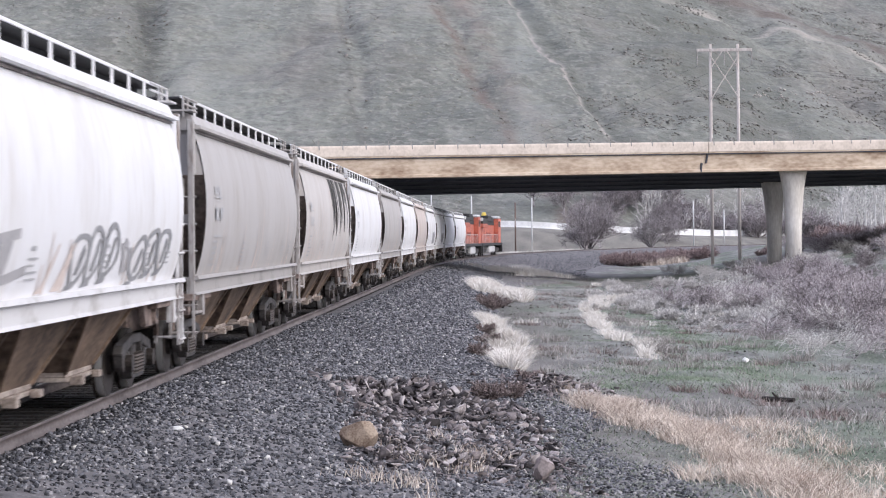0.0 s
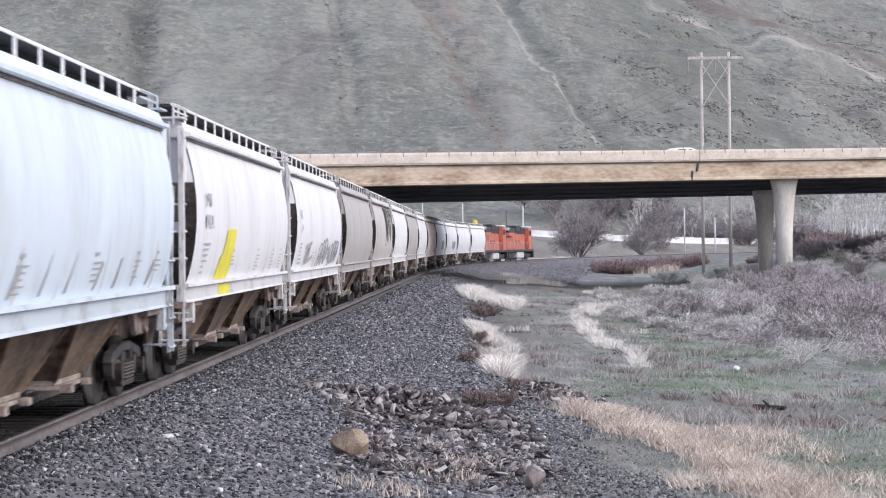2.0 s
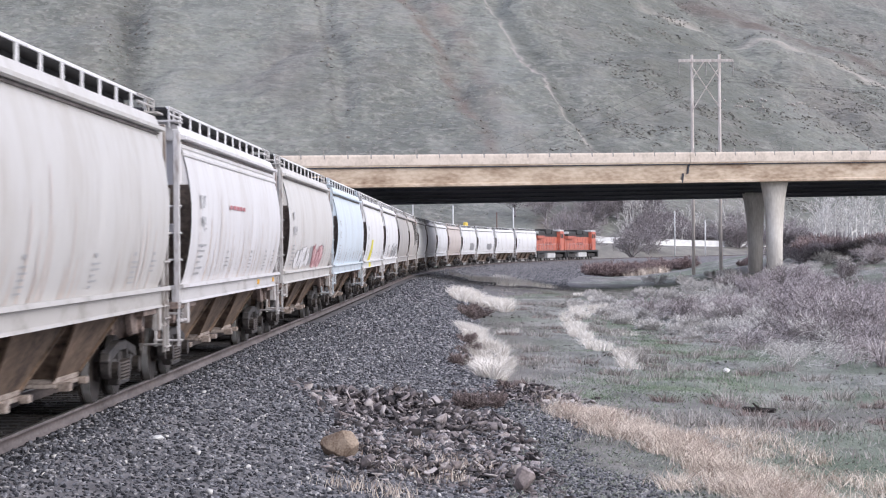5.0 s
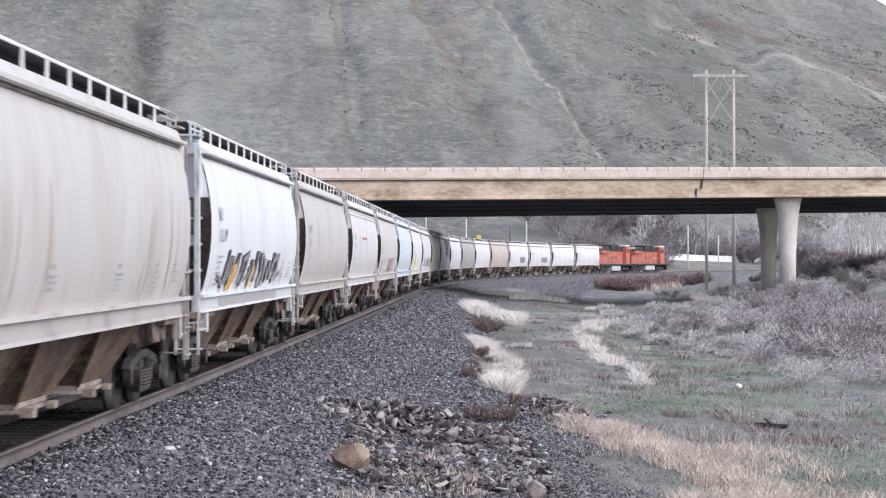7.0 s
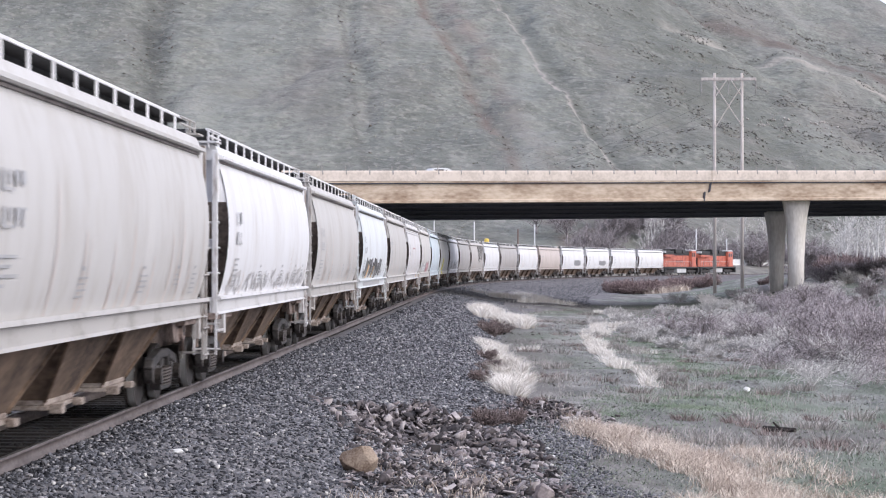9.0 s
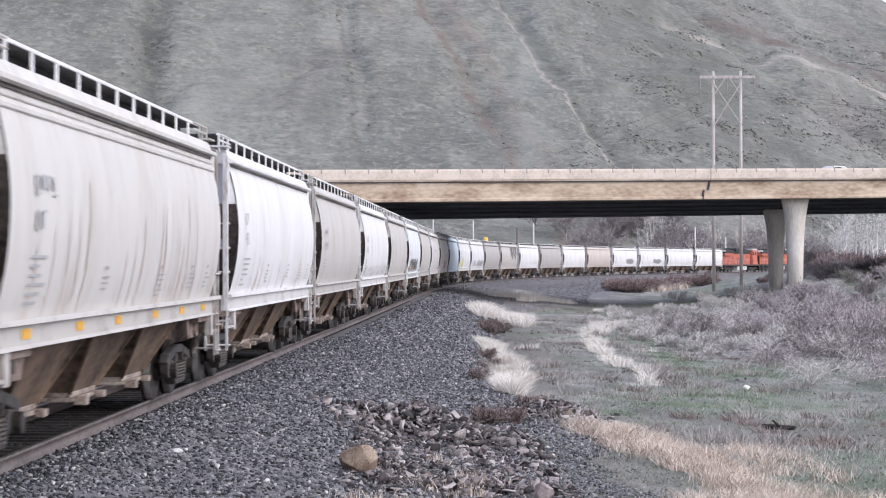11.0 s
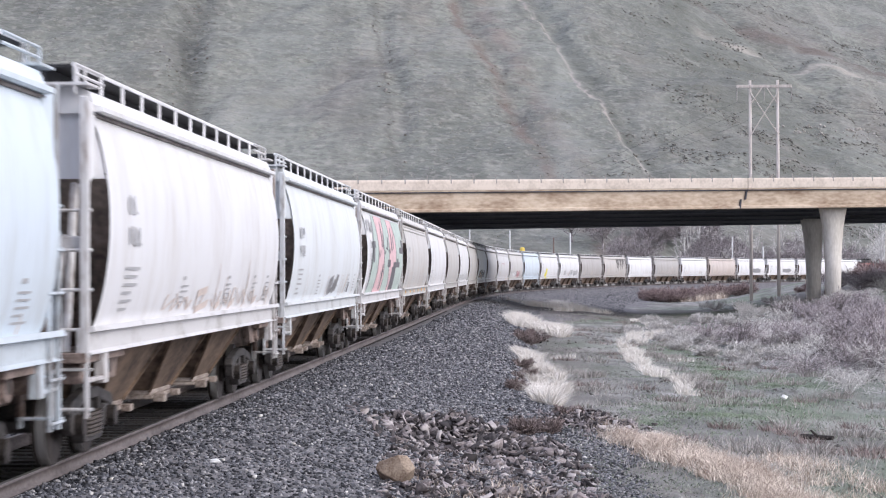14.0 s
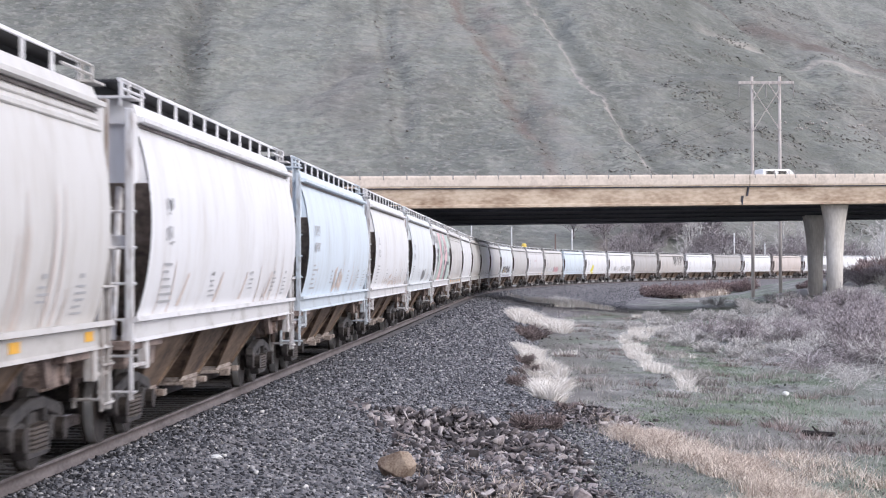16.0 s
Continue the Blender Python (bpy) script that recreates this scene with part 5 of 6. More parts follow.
def power_pole():
    pole = tagged(new("power_line_pole"), "tall bleached timber H-frame power line pole with cross brace", "utility pole")
    base = land(HX, HY)
    tops = []
    for dx in (0.0, 2.85):
        bm = bmesh.new()
        rod(bm, (HX + dx, HY + 0.9 * dx * 0.0, base - 0.5), (HX + dx, HY, 22.0), 0.19, 0.15, n=10)
        part("post", finish(bm, smooth=True), M_WOODPOLE, pole, "round bleached timber post")
        tops.append((HX + dx, HY, 22.0))
    bm = bmesh.new()
    box(bm, HX - 1.45, HX + 4.3, HY - 0.24, HY - 0.17, 21.2, 21.5)
    part("cross_arm", finish(bm, 0.02), M_WOODPOLE, pole, "long timber cross arm")
    for a, b in (((HX, 20.7), (HX + 2.85, 16.4)), ((HX + 2.85, 20.7), (HX + 1.35, 18.4)), ((HX + 1.35, 18.4), (HX, 16.2)), ((HX + 0.1, 19.6), (HX + 1.2, 21.2)), ((HX + 2.75, 19.6), (HX + 1.7, 21.2))):
        bm = bmesh.new()
        rod(bm, (a[0], HY - 0.2, a[1]), (b[0], HY - 0.2, b[1]), 0.06, n=5)
        part("brace", finish(bm), M_WOODPOLE, pole)
    for dx in (-1.4, 1.42, 4.25):
        bm = bmesh.new()
        for k in range(7):
            rod(bm, (HX + dx, HY - 0.2, 21.2 - 0.2 * k), (HX + dx, HY - 0.2, 21.06 - 0.2 * k), 0.08, n=8)
        rod(bm, (HX + dx, HY - 0.2, 21.2), (HX + dx, HY - 0.2, 19.7), 0.02, n=5)
        part("insulator", finish(bm), M_POST, pole, "hanging insulator string")


power_pole()
M_WIRE = surface("dull_wire", (0.07, 0.07, 0.075), (0.11, 0.11, 0.115), 2, 0.6)
for dx in (-1.4, 1.42, 4.25):
    for end, sag in (((-60 + dx, 470, 14.0), 7.0), ((215 + dx, 330, 34.0), 6.0)):
        a, b = Vector((HX + dx, HY - 0.2, 19.7)), Vector(end)
        bm = bmesh.new()
        pts = [a.lerp(b, i / 18) - Vector((0, 0, sag * 4 * (i / 18) * (1 - i / 18))) for i in range(19)]
        tube(bm, pts, 0.014)
        tagged(part("power_line", finish(bm), M_WIRE), "thin sagging power line wire", "wire", "power line wires")


def lamp_post(x, y, height, r=0.15, arm=True):
    post = tagged(new("lamp_post"), "slim pale metal lamp post beside the road", "lamp post", "posts along the road")
    base = land(x, y)
    bm = bmesh.new()
    rod(bm, (x, y, base - 0.3), (x, y, base + height), r, r * 0.8, n=8)
    part("pole", finish(bm, smooth=True), M_PALEMETAL, post)
    bm = bmesh.new()
    box(bm, x - 0.16, x + 0.16, y - 0.16, y + 0.16, base, base + 0.25)
    part("base", finish(bm, 0.02), M_CONCPALE, post)


for tan_, y, hgt in ((-0.0043, 395, 11.5), (0.0152, 395, 11.5), (0.0445, 400, 11.0), (0.1230, 432, 10.5), (0.1378, 436, 8.5)):
    lamp_post(tan_ * y, y, hgt)


def timber_pole(x, y, height, label):
    pole = tagged(new("utility_pole"), label, "utility pole", "timber poles by the track")
    base = land(x, y)
    bm = bmesh.new()
    rod(bm, (x, y, base - 0.3), (x, y, base + height), 0.17, 0.13, n=8)
    part("post", finish(bm, smooth=True), M_DARKPOLE, pole)
    bm = bmesh.new()
    box(bm, x - 0.05, x + 0.05, y - 0.2, y - 0.12, base + height * 0.55, base + height * 0.7)
    part("marker_board", finish(bm), M_WOODPOLE, pole)


M_DARKPOLE = surface("weathered_brown_pole", (0.08, 0.055, 0.045), (0.20, 0.14, 0.12), 2, 0.9, stretch=(4, 4, 0.3))
timber_pole(0.0364 * 390, 390, 10.0, "dark weathered timber pole beyond the track")


def marker(x, y, base):
    th = tagged(new("track_signal"), "small yellow trackside post with rounded hood", "signal")
    bm = bmesh.new()
    rod(bm, (x, y, base), (x, y, base + 8.0), 0.1, n=8)
    part("post", finish(bm), M_POST, th)
    bm = bmesh.new()
    rod(bm, (x, y, base + 5.8), (x, y, base + 7.4), 0.42, n=14)
    rod(bm, (x, y, base + 7.4), (x, y, base + 8.05), 0.50, 0.46, n=14)
    rod(bm, (x, y, base + 8.05), (x, y, base + 8.25), 0.46, 0.30, n=14)
    box(bm, x - 0.6, x + 0.6, y - 0.5, y + 0.3, base + 7.0, base + 7.3)
    part("hood", finish(bm, 0.03), M_SIGNAL, th, "yellow painted hood")


M_SIGNAL = plain("yellow_enamel", (0.82, 0.6, 0.12), 0.5)
marker(0.0212 * 392, 392, land(0.0212 * 392, 392))


# a road on a low embankment behind the track, falling to the right
def road_bank():
    pts = [(-60, 452, 6.3), (-20, 447, 5.9), (5, 442, 5.55), (18, 440, 5.2), (32, 442, 4.2), (48, 450, 3.3), (66, 468, 2.75), (86, 492, 2.55), (110, 520, 2.5), (150, 560, 2.5)]
    P = np.array(pts, float)
    t = np.linspace(0, len(P) - 1, 80)
    C = np.stack([np.interp(t, np.arange(len(P)), P[:, i]) for i in range(3)], 1)
    for _ in range(3):
        C[1:-1] = (C[:-2] + 2 * C[1:-1] + C[2:]) / 4
    tang = np.gradient(C, axis=0)[:, :2]
    tang /= np.linalg.norm(tang, axis=1, keepdims=True)
    right = np.stack([tang[:, 1], -tang[:, 0]], 1)     # towards the track

    def strip(name, outline, material):
        rows = []
        for d, z in outline:
            q = C[:, :2] + right * d
            rows.append(np.column_stack([q, C[:, 2] + z if not isinstance(z, str) else np.full(len(C), -2.0)]))
        V = np.stack(rows, 1).reshape(-1, 3)
        k, n = len(outline), len(C)
        i = (np.arange(n - 1)[:, None] * k + np.arange(k - 1)[None, :])
        F = np.stack([i, i + 1, i + 1 + k, i + k], -1).reshape(-1, 4)
        return bulk(name, V, F, material)
    bank = strip("road_embankment", [(16, "g"), (8, -2.2), (1.2, -1.1), (0, -1.05), (-12, -1.05), (-26, "g")], M_BANK)
    bank.data.polygons.foreach_set("use_smooth", [True] * len(bank.data.polygons))
    tagged(bank, "grey-brown grassy road embankment beyond the track", "embankment", kind="structure")
    road = strip("road", [(-1.0, -1.03), (-10, -1.03)], M_ASPHALT)
    tagged(road, "grey asphalt road on the embankment", "road", kind="structure")
    barrier = tagged(new("road_barrier"), "white roadside barrier in long sections", "barrier")
    bounds = list(range(0, 80, 4))
    for a in bounds[:-1]:
        bm = bmesh.new()
        ring = None
        for i in range(a, min(a + 4, 79) + 1):
            c, r = C[i], right[i]
            cur = [bm.verts.new((c[0] + r[0] * d, c[1] + r[1] * d, c[2] + z)) for d, z in ((0.3, -1.1), (0.16, -0.75), (0.1, 0.3), (-0.1, 0.3), (-0.16, -0.75), (-0.3, -1.1))]
            if ring:
                for k in range(6):
                    bm.faces.new((ring[k], ring[(k + 1) % 6], cur[(k + 1) % 6], cur[k]))
            ring = cur
        part("barrier_section", finish(bm), M_WHITE, barrier)
    return C


M_BANK = surface("bank_turf", (0.13, 0.125, 0.115), (0.24, 0.225, 0.2), 0.25, 0.95, 0.05, grain=18)
ROAD = road_bank()

_x, _y = 0.1020 * 425, 425.0
sign = tagged(new("road_sign"), "small white diamond road sign on a post", "sign")
bm = bmesh.new()
rod(bm, (_x, _y, land(_x, _y) - 0.3), (_x, _y, 4.9), 0.05, n=6)
part("post", finish(bm), M_POST, sign)
bm = bmesh.new()
prism(bm, [(_x, 4.0), (_x + 0.55, 4.55), (_x, 5.1), (_x - 0.55, 4.55)], "y", _y - 0.07, _y - 0.04)
part("panel", finish(bm), M_WHITE, sign)


# ---- stones ----
def stone_shapes(rng, n=24, verts=7, flat=0.7):
    """A few rough convex pebbles to copy from."""
    out = []
    for _ in range(n):
        bm = bmesh.new()
        for _k in range(verts + 2):
            v = Vector((rng.normal(), rng.normal(), rng.normal() * flat)).normalized() * rng.uniform(0.75, 1.1)
            bm.verts.new((v.x, v.y * rng.uniform(0.7, 1), v.z * flat))
        r = bmesh.ops.convex_hull(bm, input=list(bm.verts))
        bmesh.ops.delete(bm, geom=[g for g in r["geom_interior"] if isinstance(g, bmesh.types.BMVert)], context="VERTS")
        bmesh.ops.triangulate(bm, faces=bm.faces)
        bmesh.ops.recalc_face_normals(bm, faces=bm.faces)
        bm.verts.index_update()
        out.append((np.array([v.co[:] for v in bm.verts]), np.array([[v.index for v in f.verts] for f in bm.faces])))
        bm.free()
    return out


def scatter(name, rng, shapes, P, size, material, label, category, flat=1.0):
    V, F, base = [], [], 0
    pick = rng.integers(0, len(shapes), len(P))
    ang = rng.uniform(0, 6.283, len(P))
    for k, (v, f) in enumerate(shapes):
        sel = np.nonzero(pick == k)[0]
        if not len(sel):
            continue
        c, s = np.cos(ang[sel])[:, None], np.sin(ang[sel])[:, None]
        tilt = rng.uniform(-1.0, 1.0, len(sel))[:, None]
        x, y, z = v[None, :, 0], v[None, :, 1], v[None, :, 2] * flat
        x, z = x * np.cos(tilt) - z * np.sin(tilt), x * np.sin(tilt) + z * np.cos(tilt)
        q = np.stack([x * c - y * s, x * s + y * c, z], -1) * size[sel][:, None, None] + P[sel][:, None, :]
        V.append(q.reshape(-1, 3))
        F.append((f[None] + (base + np.arange(len(sel)) * len(v))[:, None, None]).reshape(-1, 3))
        base += len(sel) * len(v)
    return tagged(bulk(name, np.concatenate(V), np.concatenate(F), material), label, category, kind="stuff")


rng = np.random.default_rng(21)
SHAPES = stone_shapes(rng)


def ballast_points(n, s0, s1, d0, d1):
    s = rng.uniform(s0, s1, n)
    d = d0 + (d1 - d0) * rng.uniform(0, 1, n)
    x, y = line_off(s, d)
    return np.stack([x, y, bed_height(s, d)], -1)


_parts, _sizes = [], []
for n_, s0, s1, d0, d1, r in ((30000, -16, 2, 1.35, 9.8, 0.040), (27000, 2, 25, 1.35, 8.6, 0.046), (15000, 25, 62, 1.35, 7.2, 0.06), (9000, 62, 130, 1.4, 6.6, 0.08), (11000, 130, 290, 1.6, 14.0, 0.075),
                              (6000, -18, 30, 0.83, 1.45, 0.05)):
    P_ = ballast_points(n_, s0, s1, d0, d1)
    _parts.append(P_)
    _sizes.append(r * rng.uniform(0.55, 1.35, n_))
scatter("ballast_stones", rng, SHAPES, np.concatenate(_parts), np.concatenate(_sizes), M_STONE, "loose grey crushed ballast stones with pale chips", "ballast stones")
# darker stones between the rails and on the far shoulder
_parts = [ballast_points(3500, -18, 30, -0.68, 0.68), ballast_points(3500, -18, 30, -2.6, -0.85)]
scatter("oily_ballast", rng, SHAPES, np.concatenate(_parts), 0.05 * rng.uniform(0.55, 1.35, 7000), M_DARKSTONE, "darker ballast between the rails and beyond the far rail", "ballast stones")
_pale = ballast_points(420, -14, 60, 1.5, 7.5)
scatter("pale_chips", rng, SHAPES, _pale + np.array([0, 0, 0.02]), rng.uniform(0.025, 0.06, 420), plain("pale_stone", (0.62, 0.6, 0.58), 0.9), "scattered pale stone chips on ballast", "stone chips")


def bed_z(x, y):
    s = np.interp(y, _py[_py < 620], _S[_py < 620])
    d = beside(x, y)
    return np.maximum(bed_height(s, d), land_height(x, y))


# slabby dark rubble beside the apron
_n1, _n2, _n3 = 1500, 900, 4600
_v = rng.uniform(0, 1, _n3)
_ry = np.concatenate([rng.normal(37.0, 1.3, _n1), rng.normal(45.0, 1.2, _n2), 26.5 + 13.5 * _v])
_rx = np.concatenate([rng.normal(-0.35, 0.75, _n1), rng.normal(2.6, 0.65, _n2), rng.uniform(0, 1, _n3) * (3.4 - 0.2 * _v) - 1.3 - 0.35 * _v])
_n = _n1 + _n2 + _n3
_rz = bed_z(_rx, _ry) + 0.34 * np.exp(-((_rx + 0.3) / 1.0) ** 2 - ((_ry - 37.2) / 1.7) ** 2) * rng.uniform(0, 1, _n) + 0.38 * np.exp(-((_rx - 2.6) / 0.9) ** 2 - ((_ry - 45.2) / 1.5) ** 2) * rng.uniform(0, 1, _n)
_rz = _rz + 0.10 * (ripple(_rx, _ry, 1.6) > 0.2) * rng.uniform(0, 1, _n)


def slab_shapes(rng, n=40):
    """Broken plates: an irregular polygon with thickness, turned at random."""
    out = []
    for _ in range(n):
        k = int(rng.integers(4, 7))
        a = np.sort(rng.uniform(0, 6.283, k))
        r = rng.uniform(0.6, 1.15, k)
        th = rng.uniform(0.05, 0.17)
        top = np.stack([r * np.cos(a), r * 0.8 * np.sin(a), th + rng.normal(0, 0.07, k)], -1)
        low = np.stack([1.1 * r * np.cos(a), 0.9 * r * np.sin(a), -th + rng.normal(0, 0.07, k)], -1)
        v = np.concatenate([top, low])
        q = np.array(Euler((rng.normal(0, 0.55), rng.normal(0, 0.55), 0)).to_matrix())
        f = [[0, i, i + 1] for i in range(1, k - 1)] + [[k, k + i + 1, k + i] for i in range(1, k - 1)]
        for i in range(k):
            j = (i + 1) % k
            f += [[i, k + i, k + j], [i, k + j, j]]
        out.append((v @ q.T, np.array(f)))
    return out


SLABS = slab_shapes(rng)
scatter("rock_rubble", rng, SLABS, np.stack([_rx, _ry, _rz], -1), np.concatenate([0.05 + 0.15 * rng.uniform(0, 1, _n1) ** 2, rng.uniform(0.05, 0.14, _n2), 0.03 + 0.12 * rng.uniform(0, 1, _n3) ** 2.5]), M_ROCKDARK, "broken slabs of dark basalt rubble heaped by the track", "rubble", 0.8)


def boulder(name, x, y, w, h, material, label, seed, tilt=0.0):
    r = random.Random(seed)
    bm = bmesh.new()
    bmesh.ops.create_icosphere(bm, subdivisions=4, radius=1.0)
    for v in bm.verts:
        k = 1 + 0.16 * noise.noise(v.co * 1.6 + Vector((seed, 0, 0))) + 0.05 * noise.noise(v.co * 5)
        v.co *= k
    for _ in range(16):                     # broken facets
        nrm = Vector((r.gauss(0, 1), r.gauss(0, 1), r.gauss(0, 1))).normalized()
        cut = r.uniform(0.55, 0.82)
        for v in bm.verts:
            over = v.co.dot(nrm) - cut
            if over > 0:
                v.co -= nrm * over * 0.92
    for v in bm.verts:
        v.co = Vector((v.co.x * w / 2, v.co.y * w * 0.4, v.co.z * h / 2))
    ob = part(name, finish(bm), material)
    ob.matrix_basis = pose(x, y, float(bed_z(np.array(x), np.array(y))) + h * 0.40, 0, tilt, r.uniform(-20, 20))
    return tagged(ob, label, "rock")


boulder("boulder", -1.15, 28.6, 0.66, 0.46, M_ROCKTAN, "tan broken sandstone boulder on gravel", 3)
boulder("boulder", 1.33, 27.5, 0.36, 0.46, M_ROCKGREY, "upright mauve-grey stone slab on gravel", 8, 12)
boulder("rock", -3.47, 27.0, 0.19, 0.09, plain("white_stone", (0.78, 0.78, 0.77), 0.8), "small white stone lying on ballast", 5)
boulder("rock", 2.15, 47.0, 0.5, 0.36, M_ROCKGREY, "grey rock in dark rubble", 11)
boulder("rock", 9.0, 61.0, 0.24, 0.2, plain("white_litter", (0.8, 0.8, 0.78), 0.7), "small white stone in turf", 14)
bm = bmesh.new()
rod(bm, (7.2, 46.2, land(7.2, 46.2) + 0.06), (7.8, 45.6, land(7.8, 45.6) + 0.1), 0.07, 0.05, n=8)
rod(bm, (7.5, 45.9, land(7.5, 45.9) + 0.1), (7.3, 45.5, land(7.3, 45.5) + 0.25), 0.035, 0.02, n=6)
tagged(part("branch", finish(bm), M_TIE), "short dark dead branch lying in turf", "branch")

# ---- grass ----


def blades(name, rng, P, height, width, lean, material, label, category="grass", heading=None):
    """Bent tapering blades rooted at P."""
    n = len(P)
    a = rng.uniform(0, 6.283, n) if heading is None else heading + rng.normal(0, 0.5, n)
    face = rng.uniform(0, 6.283, n)
    side = np.stack([np.cos(face), np.sin(face) * 0.4, np.zeros(n)], -1) * (width * rng.uniform(0.6, 1.4, n))[:, None]
    out = np.stack([np.cos(a), np.sin(a), np.zeros(n)], -1) * (lean * height * rng.uniform(0.1, 1.2, n))[:, None]
    up = np.zeros((n, 3))
    up[:, 2] = height * rng.uniform(0.45, 1.15, n)
    mid, tip = P + up * 0.6 + out * 0.35, P + up + out
    V = np.stack([P - side, P + side, mid - side * 0.6, mid + side * 0.6, tip], 1).reshape(-1, 3)
    b = np.arange(n)[:, None] * 5
    F = np.stack([b + [0, 1, 3], b + [0, 3, 2], b + [2, 3, 4]], 1).reshape(-1, 3)
    return tagged(bulk(name, V, F, material), label, category, kind="stuff")


M_PALEGRASS = surface("bleached_dry_grass", (0.66, 0.61, 0.55), (0.93, 0.90, 0.86), 2.5, 0.9, per_island=0.5)
M_TANGRASS = surface("tan_dry_grass", (0.36, 0.28, 0.23), (0.80, 0.71, 0.62), 0.9, 0.9, per_island=0.6)
M_TURF = surface("short_green_grass", (0.12, 0.15, 0.11), (0.34, 0.36, 0.30), 0.35, 0.95, per_island=0.6, third=(0.36, 0.35, 0.32))
M_STRAW = surface("grey_straw", (0.22, 0.205, 0.19), (0.48, 0.45, 0.43), 0.5, 0.95, per_island=0.6)
M_TWIG = surface("grey_brown_twig", (0.25, 0.215, 0.222), (0.62, 0.565, 0.58), 0.5, 0.9, per_island=0.6)
M_TWIGPALE = surface("silver_sage_twig", (0.44, 0.42, 0.41), (0.80, 0.775, 0.75), 0.6, 0.9, per_island=0.6)
M_TWIGRED = surface("reddish_brush_twig", (0.15, 0.105, 0.102), (0.42, 0.33, 0.325), 0.4, 0.9, per_island=0.6)
M_TWIGBROWN = surface("brown_weed_twig", (0.13, 0.10, 0.095), (0.36, 0.29, 0.275), 0.5, 0.9, per_island=0.6)
# twigs of dark bushes; shaded gaps in the thicket put into the colour too
M_TWIGDARK = surface("dark_wet_twig", (0.14, 0.12, 0.12), (0.38, 0.34, 0.345), 0.5, 0.9, per_island=0.6)
M_CROWN = surface("grey_tree_limb", (0.16, 0.14, 0.145), (0.44, 0.40, 0.41), 0.4, 0.9, per_island=0.5)
M_TRUNKPALE = surface("pale_bark", (0.50, 0.485, 0.475), (0.78, 0.76, 0.74), 1.0, 0.9, stretch=(3, 3, 0.5))


def on_land(x, y):
    return np.stack([x, y, bed_z(x, y) - 0.02], -1)


def path_cloud(rng, pts, n):
    """Points gathered along a line of (x, y, spread along, spread across)."""
    p = np.array(pts, float)
    k = max(12, n // 170)
    t = rng.uniform(0, len(p) - 1, k)
    i = np.arange(len(p))
    x, y, sx, sy = (np.interp(t, i, p[:, j]) for j in range(4))
    x, y = x + rng.normal(0, 0.9, k) * sx, y + rng.normal(0, 0.9, k) * sy
    size = rng.uniform(0.10, 0.30, k) * (0.35 + sx)
    pick = rng.choice(k, n, p=size / size.sum())
    return x[pick] + rng.normal(0, 1, n) * size[pick], y[pick] + rng.normal(0, 1, n) * size[pick] * 1.6


def fountains(rng, pts, n, per, radius):
    """Tufts along a line of (x, y, half width, half depth): roots, and the way each blade falls from its tuft."""
    p = np.array(pts, float)
    t = rng.uniform(0, len(p) - 1, n)
    i = np.arange(len(p))
    x, y, sx, sy = (np.interp(t, i, p[:, k]) for k in range(4))
    x, y = x + rng.uniform(-1, 1, n) * sx, y + rng.uniform(-1, 1, n) * sy
    size = rng.uniform(0.5, 1.3, n)
    pick = rng.choice(n, n * per, p=size / size.sum())
    a, r = rng.uniform(0, 6.283, n * per), radius * np.sqrt(rng.uniform(0, 1, n * per)) * size[pick]
    return x[pick] + r * np.cos(a), y[pick] + r * np.sin(a), a


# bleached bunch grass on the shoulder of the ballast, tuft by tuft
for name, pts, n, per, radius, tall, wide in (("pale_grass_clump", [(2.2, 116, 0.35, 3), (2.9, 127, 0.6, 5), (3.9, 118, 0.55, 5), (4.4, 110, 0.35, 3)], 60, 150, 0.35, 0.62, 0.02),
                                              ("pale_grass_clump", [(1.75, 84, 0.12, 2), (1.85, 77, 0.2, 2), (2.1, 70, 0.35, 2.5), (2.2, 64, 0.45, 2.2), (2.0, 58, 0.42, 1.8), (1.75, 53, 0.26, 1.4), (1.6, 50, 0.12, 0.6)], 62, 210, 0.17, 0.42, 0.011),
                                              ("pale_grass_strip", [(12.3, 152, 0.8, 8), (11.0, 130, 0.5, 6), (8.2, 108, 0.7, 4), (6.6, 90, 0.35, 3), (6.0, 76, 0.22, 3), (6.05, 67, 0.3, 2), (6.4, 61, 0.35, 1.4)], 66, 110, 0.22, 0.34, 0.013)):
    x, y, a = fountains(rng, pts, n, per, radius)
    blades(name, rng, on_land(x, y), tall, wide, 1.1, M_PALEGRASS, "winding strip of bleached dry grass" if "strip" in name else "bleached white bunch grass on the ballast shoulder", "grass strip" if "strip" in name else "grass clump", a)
x, y, a = fountains(rng, [(12.6, 150, 1.6, 10), (10.0, 118, 1.6, 6), (7.8, 95, 0.9, 4), (6.8, 74, 0.6, 3), (7.0, 62, 0.6, 2)], 48, 80, 0.25)
blades("straw_strip", rng, on_land(x, y), 0.3, 0.014, 1.2, M_STRAW, "grey straw beside the bleached grass", "grass strip", a)
x, y = path_cloud(rng, [(5.5, 180, 2.0, 10), (9, 190, 2.0, 10)], 3000)
blades("pale_grass_fringe", rng, on_land(x, y), 0.5, 0.022, 0.8, M_PALEGRASS, "fringe of pale grass below the track", "grass clump")
